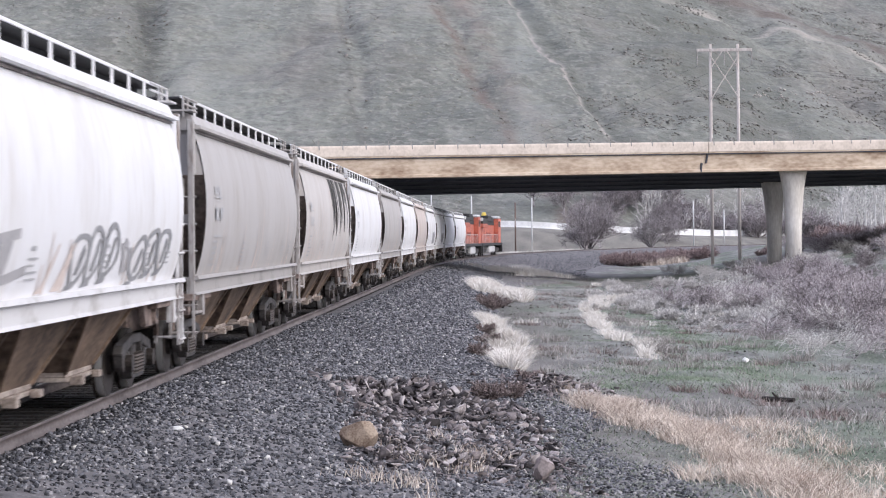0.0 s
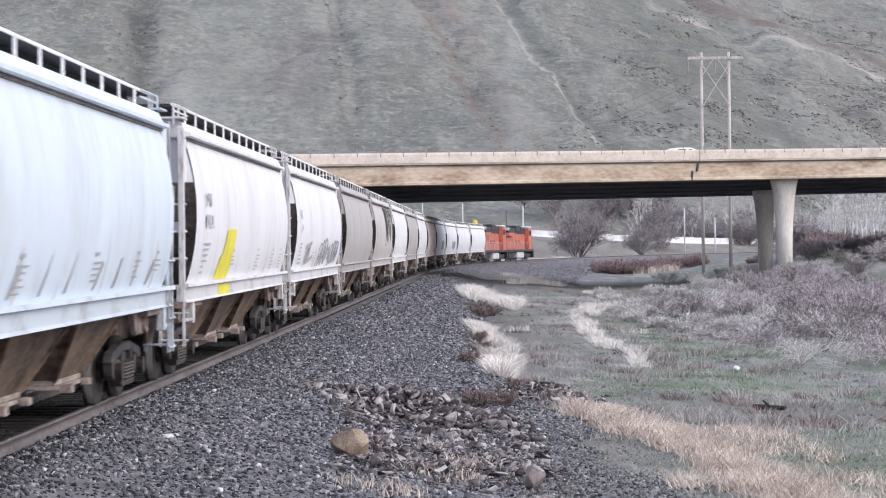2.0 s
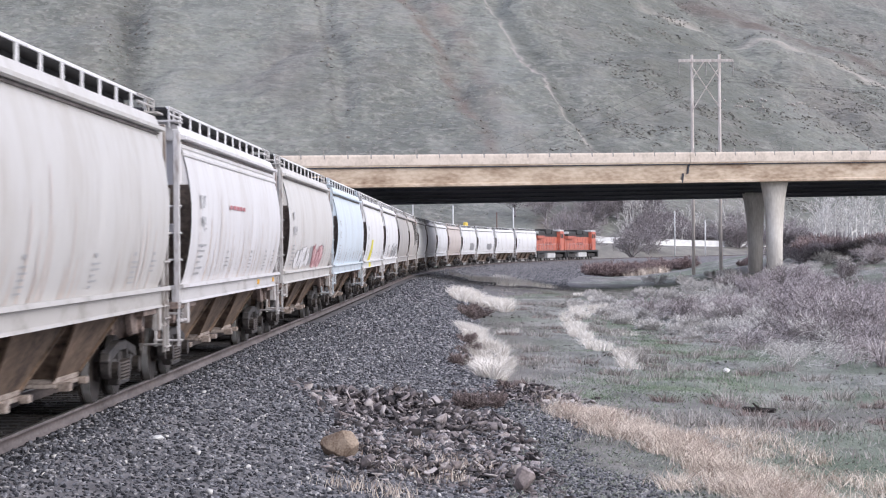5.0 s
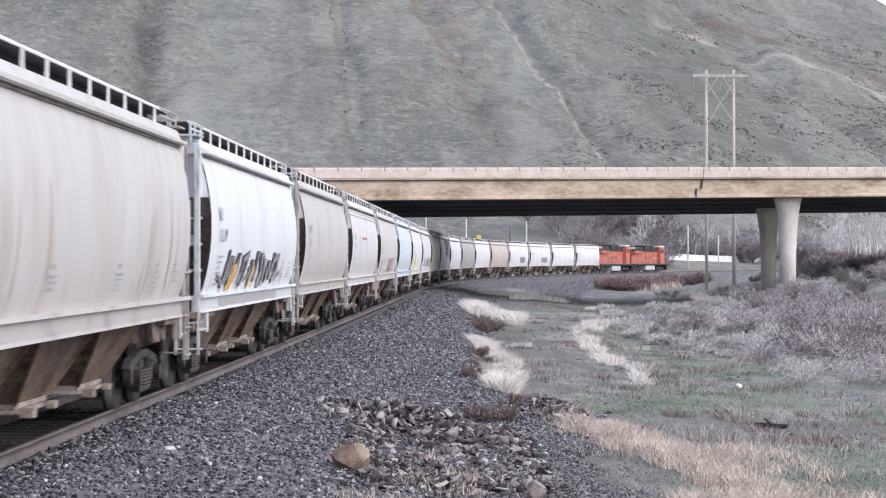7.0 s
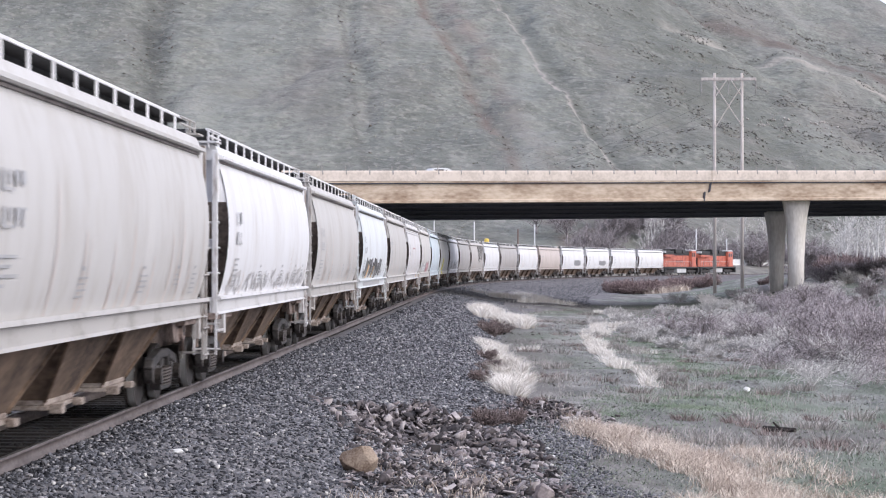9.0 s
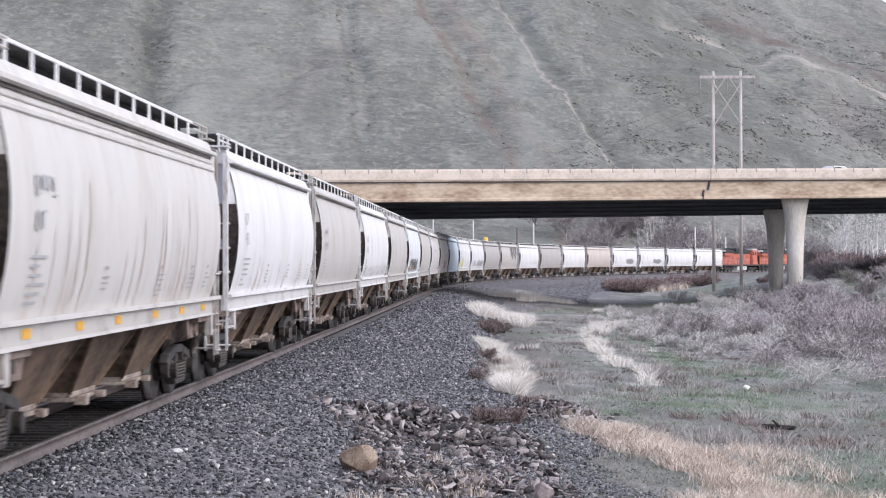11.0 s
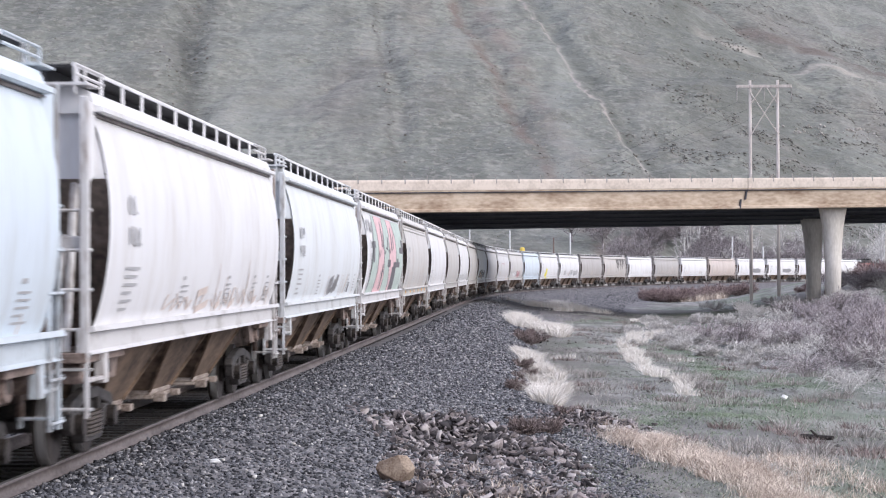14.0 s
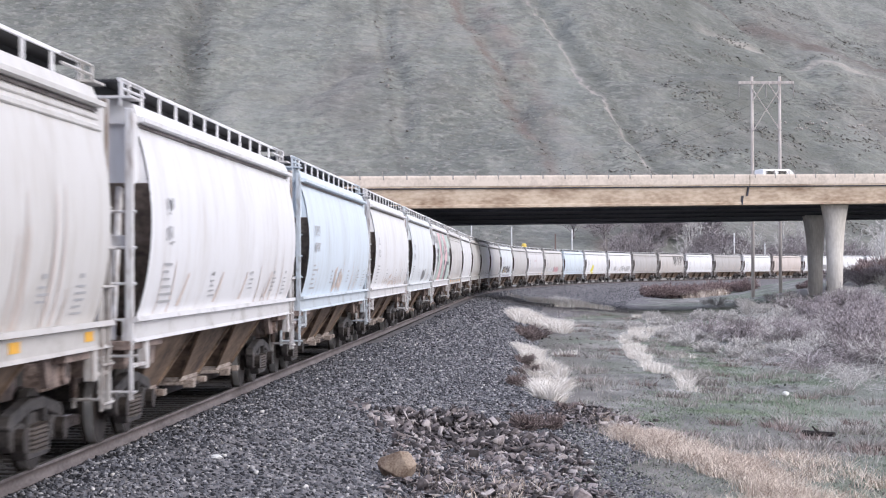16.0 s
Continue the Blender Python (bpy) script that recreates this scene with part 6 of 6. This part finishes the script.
# hummocks of dry grass and weeds over the bottom land
for name, mat, n, tall, words in (("straw_tussocks", M_STRAW, 130, 0.3, "grey straw tussocks in the turf"), ("brown_tussocks", M_TWIGBROWN, 90, 0.2, "dark brown weed tussocks in the turf"), ("pale_tussocks", M_PALEGRASS, 14, 0.24, "scattered pale grass tussocks in the turf")):
    y = 40 + 120 * rng.uniform(0, 1, n) ** 1.4
    x = 2.5 + (0.22 * y) * rng.uniform(0, 1, n)
    ok = beside(x, y) > 7.4
    x, y = x[ok], y[ok]
    pick = rng.integers(0, len(x), 90 * len(x))
    a = rng.uniform(0, 6.283, len(pick))
    r = (0.12 + 0.0025 * y[pick]) * np.sqrt(rng.uniform(0, 1, len(pick)))
    blades(name, rng, on_land(x[pick] + 1.6 * r * np.cos(a), y[pick] + r * np.sin(a)), tall, 0.012, 1.1, mat, words, "grass tussocks", a)
# tan grass beside the apron
x, y = path_cloud(rng, [(2.7, 44, 0.2, 0.6), (3.3, 41.5, 0.3, 0.9), (3.7, 38.5, 0.35, 1.0), (4.3, 35.5, 0.42, 1.1), (4.6, 32.5, 0.48, 1.2), (5.0, 29.5, 0.55, 1.2), (5.6, 27, 0.65, 1.2)], 22000)
blades("tan_grass_swath", rng, on_land(x, y), 0.27, 0.0062, 1.7, M_TANGRASS, "swath of tan dry grass beside the gravel", "grass")
x, y = path_cloud(rng, [(-0.6, 25.0, 0.5, 0.6), (0.1, 26.0, 0.5, 0.7), (-0.2, 30, 0.6, 1.2)], 600)
blades("dry_weed_patch", rng, on_land(x, y), 0.2, 0.006, 0.9, M_TANGRASS, "sparse dry weeds among broken stone", "weeds")
x, y = path_cloud(rng, [(26, 262, 1.5, 4), (30, 262, 1.5, 4)], 3500)
blades("tan_grass_patch", rng, on_land(x, y), 0.9, 0.03, 0.6, M_TANGRASS, "tan grass patch below dark brush", "grass")
x, y = path_cloud(rng, [(9.5, 338, 1.5, 4), (15, 342, 2.0, 4), (21, 352, 2.0, 4)], 5000)
blades("pale_grass_bank", rng, on_land(x, y), 1.0, 0.04, 0.9, M_PALEGRASS, "pale dry grass on the far side of the track", "grass clump")
# clods and small stones through the turf
n = 9000
y = 28 + 110 * rng.uniform(0, 1, n) ** 1.6
x = (0.24 * y + 3) * rng.uniform(0, 1, n)
keep = beside(x, y) > 6.6
for name, sel, mat, r in (("soil_clods", keep & (ripple(x, y, 3.0) > -0.2), surface("dark_soil_clod", (0.06, 0.056, 0.052), (0.17, 0.16, 0.15), 6, 0.95, per_island=0.6), 0.075), ("turf_stones", keep & (ripple(x, y, 3.0) <= -0.2), surface("grey_turf_stone", (0.2, 0.2, 0.2), (0.42, 0.41, 0.405), 6, 0.9, per_island=0.6), 0.055)):
    q = on_land(x[sel], y[sel])
    scatter(name, rng, SLABS, q, r * rng.uniform(0.4, 1.4, len(q)) * (0.6 + q[:, 1] / 90), mat, "dark clods of soil in the turf" if "clod" in name else "small grey stones in the turf", "clods" if "clod" in name else "stones", 0.6)
x, y = path_cloud(rng, [(5.4, 36, 0.5, 1.5), (6.3, 33, 0.7, 1.6), (7.2, 30, 0.8, 1.6), (5.2, 39, 0.4, 1), (8.0, 33, 0.8, 1.4)], 3500)
blades("tan_grass_tufts", rng, on_land(x, y), 0.25, 0.0062, 1.8, M_TANGRASS, "loose tufts of tan dry grass", "grass")
# low turf over the bottom land
n = 110000
y = 26 + 130 * rng.uniform(0, 1, n) ** 1.7
x = -0.5 + (0.24 * y + 4) * rng.uniform(0, 1, n)
keep = (beside(x, y) > 6.9) & (ripple(x, y, 4.0) > -1.1)
P = on_land(x[keep], y[keep])
blades("short_grass", rng, P, 0.06, 0.013, 1.8, M_TURF, "thin short green winter grass", "grass")
# a greener swathe between the pale strips and the brush
x, y = path_cloud(rng, [(4.6, 47, 0.8, 2), (5.6, 52, 1.2, 3), (8.2, 58, 1.6, 3), (9.0, 68, 1.2, 4), (8.6, 80, 0.9, 5), (9.6, 100, 0.8, 6), (13, 150, 0.8, 9)], 30000)
blades("green_grass", rng, on_land(x, y), 0.075, 0.011, 1.5, surface("fresh_green_grass", (0.13, 0.18, 0.12), (0.30, 0.355, 0.265), 0.5, 0.95, per_island=0.5), "fresher green grass in a low swathe", "grass")
n = 34000
y = 28 + 150 * rng.uniform(0, 1, n) ** 1.5
x = (0.24 * y + 3) * rng.uniform(0, 1, n)
keep = (beside(x, y) > 7.2) & (ripple(x, y, 5.0) + 0.03 * (x - 6) > 0.25)
P = on_land(x[keep], y[keep])
blades("straw_tufts", rng, P, 0.17, 0.011, 1.0, M_STRAW, "grey straw tufts through the turf", "grass")

# ---- brush and trees ----


def twigs(rng, stems, height, spread, thick, levels=3, forks=3, droop=0.0, start=None):
    """Line pieces (a, b, ra, rb) of a many-stemmed bare shrub."""
    out = []

    def grow(p, d, length, r, level):
        n = 2
        for k in range(n):
            d = (d + Vector((rng.normal(0, 0.16), rng.normal(0, 0.16), rng.normal(0, 0.1) - droop * (3 - level)))).normalized()
            q = p + d * (length / n)
            out.append((p.copy(), q.copy(), r, r * 0.75))
            p, r = q, r * 0.75
            if level > 0:
                for _ in range(forks if k else max(1, forks - 1)):
                    e = (d + Vector((rng.normal(0, 0.55), rng.normal(0, 0.55), rng.normal(0.1, 0.35)))).normalized()
                    grow(p, e, length * rng.uniform(0.45, 0.75), r * 0.62, level - 1)
    for _ in range(stems):
        a = rng.uniform(0, 6.283)
        d = Vector((math.cos(a) * spread, math.sin(a) * spread, 1)).normalized()
        p = Vector((math.cos(a) * 0.12 * height * rng.uniform(0, 1), math.sin(a) * 0.12 * height * rng.uniform(0, 1), -0.05)) if start is None else Vector(start)
        grow(p, d, height * rng.uniform(0.4, 0.62), thick * rng.uniform(0.7, 1.2), levels)
    return out


def sticks(pieces, least=0.0):
    """Three-sided tapered pieces as arrays."""
    A = np.array([p[0][:] for p in pieces])
    B = np.array([p[1][:] for p in pieces])
    ra = np.maximum([p[2] for p in pieces], least)[:, None]
    rb = np.maximum([p[3] for p in pieces], least)[:, None]
    D = B - A
    D /= np.linalg.norm(D, axis=1, keepdims=True) + 1e-9
    ref = np.where(np.abs(D[:, 2:3]) > 0.9, [[1.0, 0, 0]], [[0, 0, 1.0]])
    U = np.cross(D, ref)
    U /= np.linalg.norm(U, axis=1, keepdims=True)
    W = np.cross(D, U)
    V = []
    for k in range(3):
        c, s = math.cos(2.0944 * k), math.sin(2.0944 * k)
        V.append(A + (U * c + W * s) * ra)
    for k in range(3):
        c, s = math.cos(2.0944 * k), math.sin(2.0944 * k)
        V.append(B + (U * c + W * s) * rb)
    V = np.stack(V, 1).reshape(-1, 3)
    b = np.arange(len(A))[:, None] * 6
    F = np.stack([b + [i, (i + 1) % 3, 3 + (i + 1) % 3, 3 + i] for i in range(3)], 1).reshape(-1, 4)
    return V, F


def shrub(name, label, material, stems, height, spread, thick, least, group, levels=2, forks=3):
    V, F = sticks(twigs(rng, stems, height, spread, thick, levels, forks), least)
    return tagged(bulk(name, V, F, material), label, "shrub", group)


def place_shrubs(proto, spots):
    for k, (x, y, size) in enumerate(spots):
        m = pose(x, y, float(bed_z(np.array(x), np.array(y))) - 0.03, 0, 0, random.uniform(0, 360)) @ Matrix.Diagonal((size, size, size * random.uniform(0.85, 1.1), 1))
        if k == 0:
            proto.matrix_basis = m
        else:
            o = copy_thing(proto, Matrix())
            o.matrix_basis = m


def strew(rng, n, x0, x1, y0, y1, s0, s1):
    return [(float(rng.uniform(x0, x1)) * 1.0, float(rng.uniform(y0, y1)), float(rng.uniform(s0, s1))) for _ in range(n)]


SAGE = [shrub("sage_bush", "low bleached silver sagebrush in turf", M_TWIGPALE, 42, 0.8, 1.3, 0.022, 0.012, "sagebrush clumps", 2, 3) for _ in range(2)]
place_shrubs(SAGE[0], [(10.3, 93, 0.9), (11.3, 90, 1.0), (12.2, 95, 1.1), (12.9, 89, 0.9), (11.0, 84, 0.7), (9.4, 97, 0.8), (14.0, 92, 1.0), (13.4, 84, 0.8)])
place_shrubs(SAGE[1], strew(rng, 26, 9, 20, 100, 150, 0.7, 1.3) + strew(rng, 10, 13, 17, 70, 90, 0.6, 1.0) + [(2.9, 43.3, 0.35), (3.6, 44.0, 0.4)])
BRUSH = [shrub("bare_brush", "tangled leafless grey-brown brush" if k < 2 else "tangled dark leafless brush", (M_TWIG, M_TWIG, M_TWIGDARK)[k], 30, 1.9, 0.9, 0.035, 0.016, "leafless brush thickets", 3, 2) for k in range(3)]
for k in range(3):
    place_shrubs(BRUSH[k], strew(rng, 9, 18, 27, 92, 120, 0.55, 0.95) + strew(rng, 10, 22, 38, 120, 150, 0.5, 0.9) + strew(rng, 5, 14.5, 19, 66, 84, 0.4, 0.75) + strew(rng, 9, 36, 50, 165, 215, 0.8, 1.2))


def bramble(label, material, canes, span, thick):
    """Long canes that arch up, over and down again."""
    pieces = []
    for _ in range(canes):
        a, reach, top = rng.uniform(0, 6.283), span * rng.uniform(0.5, 1.2), rng.uniform(0.35, 1.0)
        b = Vector((rng.normal(0, 0.03), rng.normal(0, 0.03), -0.05))
        last, r = b, thick * rng.uniform(0.6, 1.3)
        bend = rng.normal(0, 0.5)
        for k in range(1, 9):
            t = k / 8
            w = a + bend * t
            p = b + Vector((math.cos(w) * reach * t, math.sin(w) * reach * t, top * 4 * t * (1.08 - t) + rng.normal(0, 0.03)))
            pieces.append((last.copy(), p.copy(), r, r * 0.88))
            if k > 2 and rng.random() < 0.5:
                q = p + Vector((rng.normal(0, 0.25), rng.normal(0, 0.25), rng.normal(0.15, 0.15)))
                pieces.append((p.copy(), q, r * 0.7, r * 0.4))
            last, r = p, r * 0.88
    V, F = sticks(pieces, 0.009)
    return tagged(bulk("bramble", V, F, material), label, "shrub", "bramble tangles")


BRAMBLES = [bramble("tangle of dark leafless arching canes", M_TWIGDARK, 60, 1.4, 0.022), bramble("tangle of pale leafless arching canes", M_TWIGPALE, 34, 1.6, 0.02), bramble("tangle of grey-brown leafless arching canes", M_TWIG, 46, 1.5, 0.02)]
place_shrubs(BRAMBLES[0], strew(rng, 9, 13.5, 18.5, 66, 84, 0.8, 1.2) + strew(rng, 8, 12, 21, 86, 108, 0.7, 1.1))
place_shrubs(BRAMBLES[1], strew(rng, 10, 12.5, 18.5, 64, 86, 0.6, 1.1) + strew(rng, 6, 10, 14, 58, 68, 0.4, 0.6))
place_shrubs(BRAMBLES[2], strew(rng, 10, 11.5, 18.5, 62, 90, 0.6, 1.1) + strew(rng, 12, 12, 24, 90, 125, 0.7, 1.2))
PALEBRUSH = [shrub("pale_brush", "pale dry leafless brush", M_TWIGPALE, 26, 1.5, 1.0, 0.028, 0.013, "leafless brush thickets", 3, 2) for _ in range(2)]
for k in range(2):
    place_shrubs(PALEBRUSH[k], strew(rng, 18, 14.5, 26, 76, 128, 0.4, 0.8) + strew(rng, 16, 19, 42, 130, 205, 0.5, 0.85))
place_shrubs(BRUSH[2], [(15.6, 77, 0.75), (16.6, 80, 0.9), (18.0, 86, 0.8)])
REDBRUSH = shrub("red_brush", "reddish-brown leafless brush by the track", M_TWIGRED, 34, 1.2, 1.1, 0.03, 0.02, "reddish brush", 2, 3)
place_shrubs(REDBRUSH, strew(rng, 40, 21, 34, 258, 276, 0.9, 1.6) + strew(rng, 34, 41.5, 58, 215, 250, 1.3, 2.2) + strew(rng, 8, 30, 44, 178, 215, 0.5, 0.8))
DARKBRUSH = shrub("dark_brush", "small dark brush on the ballast shoulder", M_TWIGBROWN, 30, 0.8, 1.2, 0.02, 0.015, "dark shoulder brush", 2, 3)
place_shrubs(DARKBRUSH, [(2.2, 100, 0.9), (2.8, 104, 1.0), (1.5, 70, 0.6), (1.4, 63, 0.6), (1.0, 55, 0.5), (2.0, 46, 0.6), (2.6, 47, 0.6), (2.3, 96, 0.8), (0.9, 40.5, 0.5), (1.4, 41.5, 0.5)])


def bare_tree(label, trunk_h, crown, thick, mat, least, stems, forks, group="leafless trees"):
    tree = tagged(new("bare_tree"), label, "tree", group)
    bm = bmesh.new()
    p = Vector((0, 0, -0.3))
    r = thick
    joints = []
    for k in range(5):
        q = Vector((rng.normal(0, 0.12) * k * 0.3, rng.normal(0, 0.12) * k * 0.3, trunk_h * (k + 1) / 5))
        rod(bm, p, q, r, r * 0.85, n=7, cap=k in (0, 4))
        joints.append((q.copy(), r * 0.8))
        p, r = q, r * 0.85
    part("trunk", finish(bm, smooth=True), mat, tree)
    pieces = []
    for q, rr in joints[1:]:
        pieces += twigs(rng, stems, crown, 0.75, rr * 0.55, 3, forks, start=q[:])
    V, F = sticks(pieces, least)
    c = bulk("crown", V, F, M_CROWN if mat is not M_TRUNKPALE else M_TWIGPALE)
    c.parent = tree
    return tree


TREES = [bare_tree("spreading leafless grey-brown tree", 2.2, 8.0, 0.48, M_CROWN, 0.03, 5, 3), bare_tree("leafless multi-branched tree by the road", 3.4, 6.5, 0.36, M_CROWN, 0.03, 3, 3),
         bare_tree("slim pale-barked leafless poplar", 7.5, 4.0, 0.26, M_TRUNKPALE, 0.03, 2, 2, "pale poplars"), bare_tree("slim pale-barked leafless poplar", 8.5, 3.4, 0.24, M_TRUNKPALE, 0.03, 2, 2, "pale poplars")]


def place_trees(proto, spots):
    for k, (x, y, size) in enumerate(spots):
        z = float(max(land_height(np.array(x), np.array(y)), hill_height(np.array(x), np.array(y)))) - 0.1
        m = pose(x, y, z, 0, 0, random.uniform(0, 360)) @ Matrix.Diagonal((size, size, size, 1))
        if k == 0:
            proto.matrix_basis = m
        else:
            o = copy_thing(proto, Matrix())
            o.matrix_basis = m


place_trees(TREES[0], [(26.3, 362, 1.0), (25.0, 358, 0.7), (43.0, 420, 0.75), (-13.2, 205, 0.88)] + [(float(t * yy), float(yy), float(s)) for t, yy, s in zip(rng.uniform(0.06, 0.2, 16), rng.uniform(488, 520, 16), rng.uniform(0.55, 0.75, 16))])
place_trees(TREES[1], [(48.0, 440, 0.8)] + [(float(t * yy), float(yy), float(s)) for t, yy, s in zip(rng.uniform(0.045, 0.215, 34), rng.uniform(492, 525, 34), rng.uniform(0.55, 0.8, 34))]
            + [(float(t * yy), float(yy), float(s)) for t, yy, s in zip(rng.uniform(0.10, 0.215, 26), rng.uniform(470, 500, 26), rng.uniform(0.75, 1.05, 26))])
for k in (2, 3):
    place_trees(TREES[k], [(float(t * yy), float(yy), float(s)) for t, yy, s in zip(rng.uniform(0.09, 0.225, 26), rng.uniform(470, 530, 26), rng.uniform(0.7, 1.0, 26))]
                + [(float(t * yy), float(yy), float(s)) for t, yy, s in zip(rng.uniform(0.19, 0.225, 10), rng.uniform(300, 380, 10), rng.uniform(0.6, 0.95, 10))])

# pale outcrop on the slope
_ox = rng.uniform(0, 1, 90)
_x = 98 + 45 * _ox + rng.normal(0, 1.5, 90)
_y = 677 + 53 * _ox + rng.normal(0, 5, 90)
scatter("hillside_outcrop", rng, SHAPES, np.stack([_x, _y, hill_height(_x, _y) + 0.3], -1), rng.uniform(0.25, 0.8, 90), plain("pale_outcrop_rock", (0.40, 0.37, 0.34), 0.9), "row of pale rock outcrops on the hillside", "rock outcrop")

# low sagebrush dots over the slope
n = 30000
_t = rng.uniform(-0.22, 0.23, n)
_y = 490 + 520 * rng.uniform(0, 1, n) ** 0.9
_x = _t * _y
_k = ripple(_x, _y, 30.0) + 0.6 * ripple(_x, _y * 0.4, 9.0)
for name, keep, mat in (("hillside_bunchgrass", _k < -0.15, plain("pale_bunchgrass", (0.30, 0.29, 0.25), 0.95)),):
    q = np.stack([_x[keep], _y[keep], hill_height(_x[keep], _y[keep])], -1)
    scatter(name, rng, SLABS, q, rng.uniform(0.15, 0.5, len(q)), mat, "pale bunch grass tufts on the hillside", "scrub", 0.7)

# rough dark scrub that lines the gullies
n = 1500
_y = rng.uniform(520, 960, n)
_c = np.where(rng.uniform(0, 1, n) < 0.62, -108 - 0.12 * (_y - 800), np.where(rng.uniform(0, 1, n) < 0.6, -16.5 - 0.15 * (_y - 800), -43 - 0.09 * (_y - 800)))
_x = _c + rng.normal(0, 1, n) * np.where(_c < -60, 4.0, 1.6) + 1.5 * np.sin(_y / 17.0)
scatter("gully_scrub", rng, SHAPES, np.stack([_x, _y, hill_height(_x, _y) - 0.08], -1), rng.uniform(0.3, 0.9, n), surface("brown_gully_scrub", (0.14, 0.125, 0.115), (0.25, 0.225, 0.205), 0.4, 0.95, per_island=0.7), "rough brown scrub lining gullies on the hillside", "scrub", 0.35)

# darker scrub gathered in bands along the upper slope
n = 26000
_t = 0.06 + 0.17 * rng.uniform(0, 1, n) ** 0.8
_y = rng.uniform(560, 960, n)
_x = _t * _y
_k = ripple(_x, _y, 16.0) + 0.8 * ripple(_x + 60, _y * 1.3, 6.0)
keep = _k > 0.75
q = np.stack([_x[keep], _y[keep], hill_height(_x[keep], _y[keep]) + 0.05], -1)
scatter("hillside_scrub", rng, SHAPES, q, rng.uniform(0.2, 0.9, len(q)), surface("dark_hill_scrub", (0.15, 0.146, 0.132), (0.235, 0.225, 0.205), 0.4, 0.95, per_island=0.6), "low olive-grey scrub in bands on the hillside", "scrub", 0.6)


def motions():
    times = [0.5 * i for i in range(33)]
    for c, car in CARS.items():
        walk(car, [(t, rolling_pose(train_s(t) + (20 - c) * CAR_PITCH - CAR_PITCH / 2, 6.35)) for t in times])
    # axles roll: a key for every thirtieth of a second
    every = [i / FPS for i in range(16 * FPS + 1)]
    for c, car in CARS.items():
        for o in car.children_recursive:
            if o.name.split(".")[0] == "axle":
                base = o.matrix_basis.translation.copy()
                walk(o, [(t, pose(*base, -math.degrees(train_s(t) / 0.457))) for t in every])
    for k, eng in enumerate(ENGINES):
        walk(eng, [(t, rolling_pose(train_s(t) + 19 * CAR_PITCH + 11.2 + 22.4 * k, 6.8)) for t in times])
    # cars cross from the bridge's one end to the other
    for car, t0, tan0, t1, tan1 in ((SEDAN, 0.5, -0.0406, 1.5, 0.0714), (WAGON, 8.8, -0.0214, 9.2, 0.0205), (SUV, 14.5, -0.0215, 16.0, 0.146)):
        a, b = bridge_u(tan0, LANE), bridge_u(tan1, LANE)
        speed = (b - a) / (t1 - t0)
        rows = []
        for i in range(65):
            t = 0.25 * i
            rows.append((t, deck_pose(min(102.0, max(-64.0, a + speed * (t - t0))))))
        walk(car, rows)


motions()
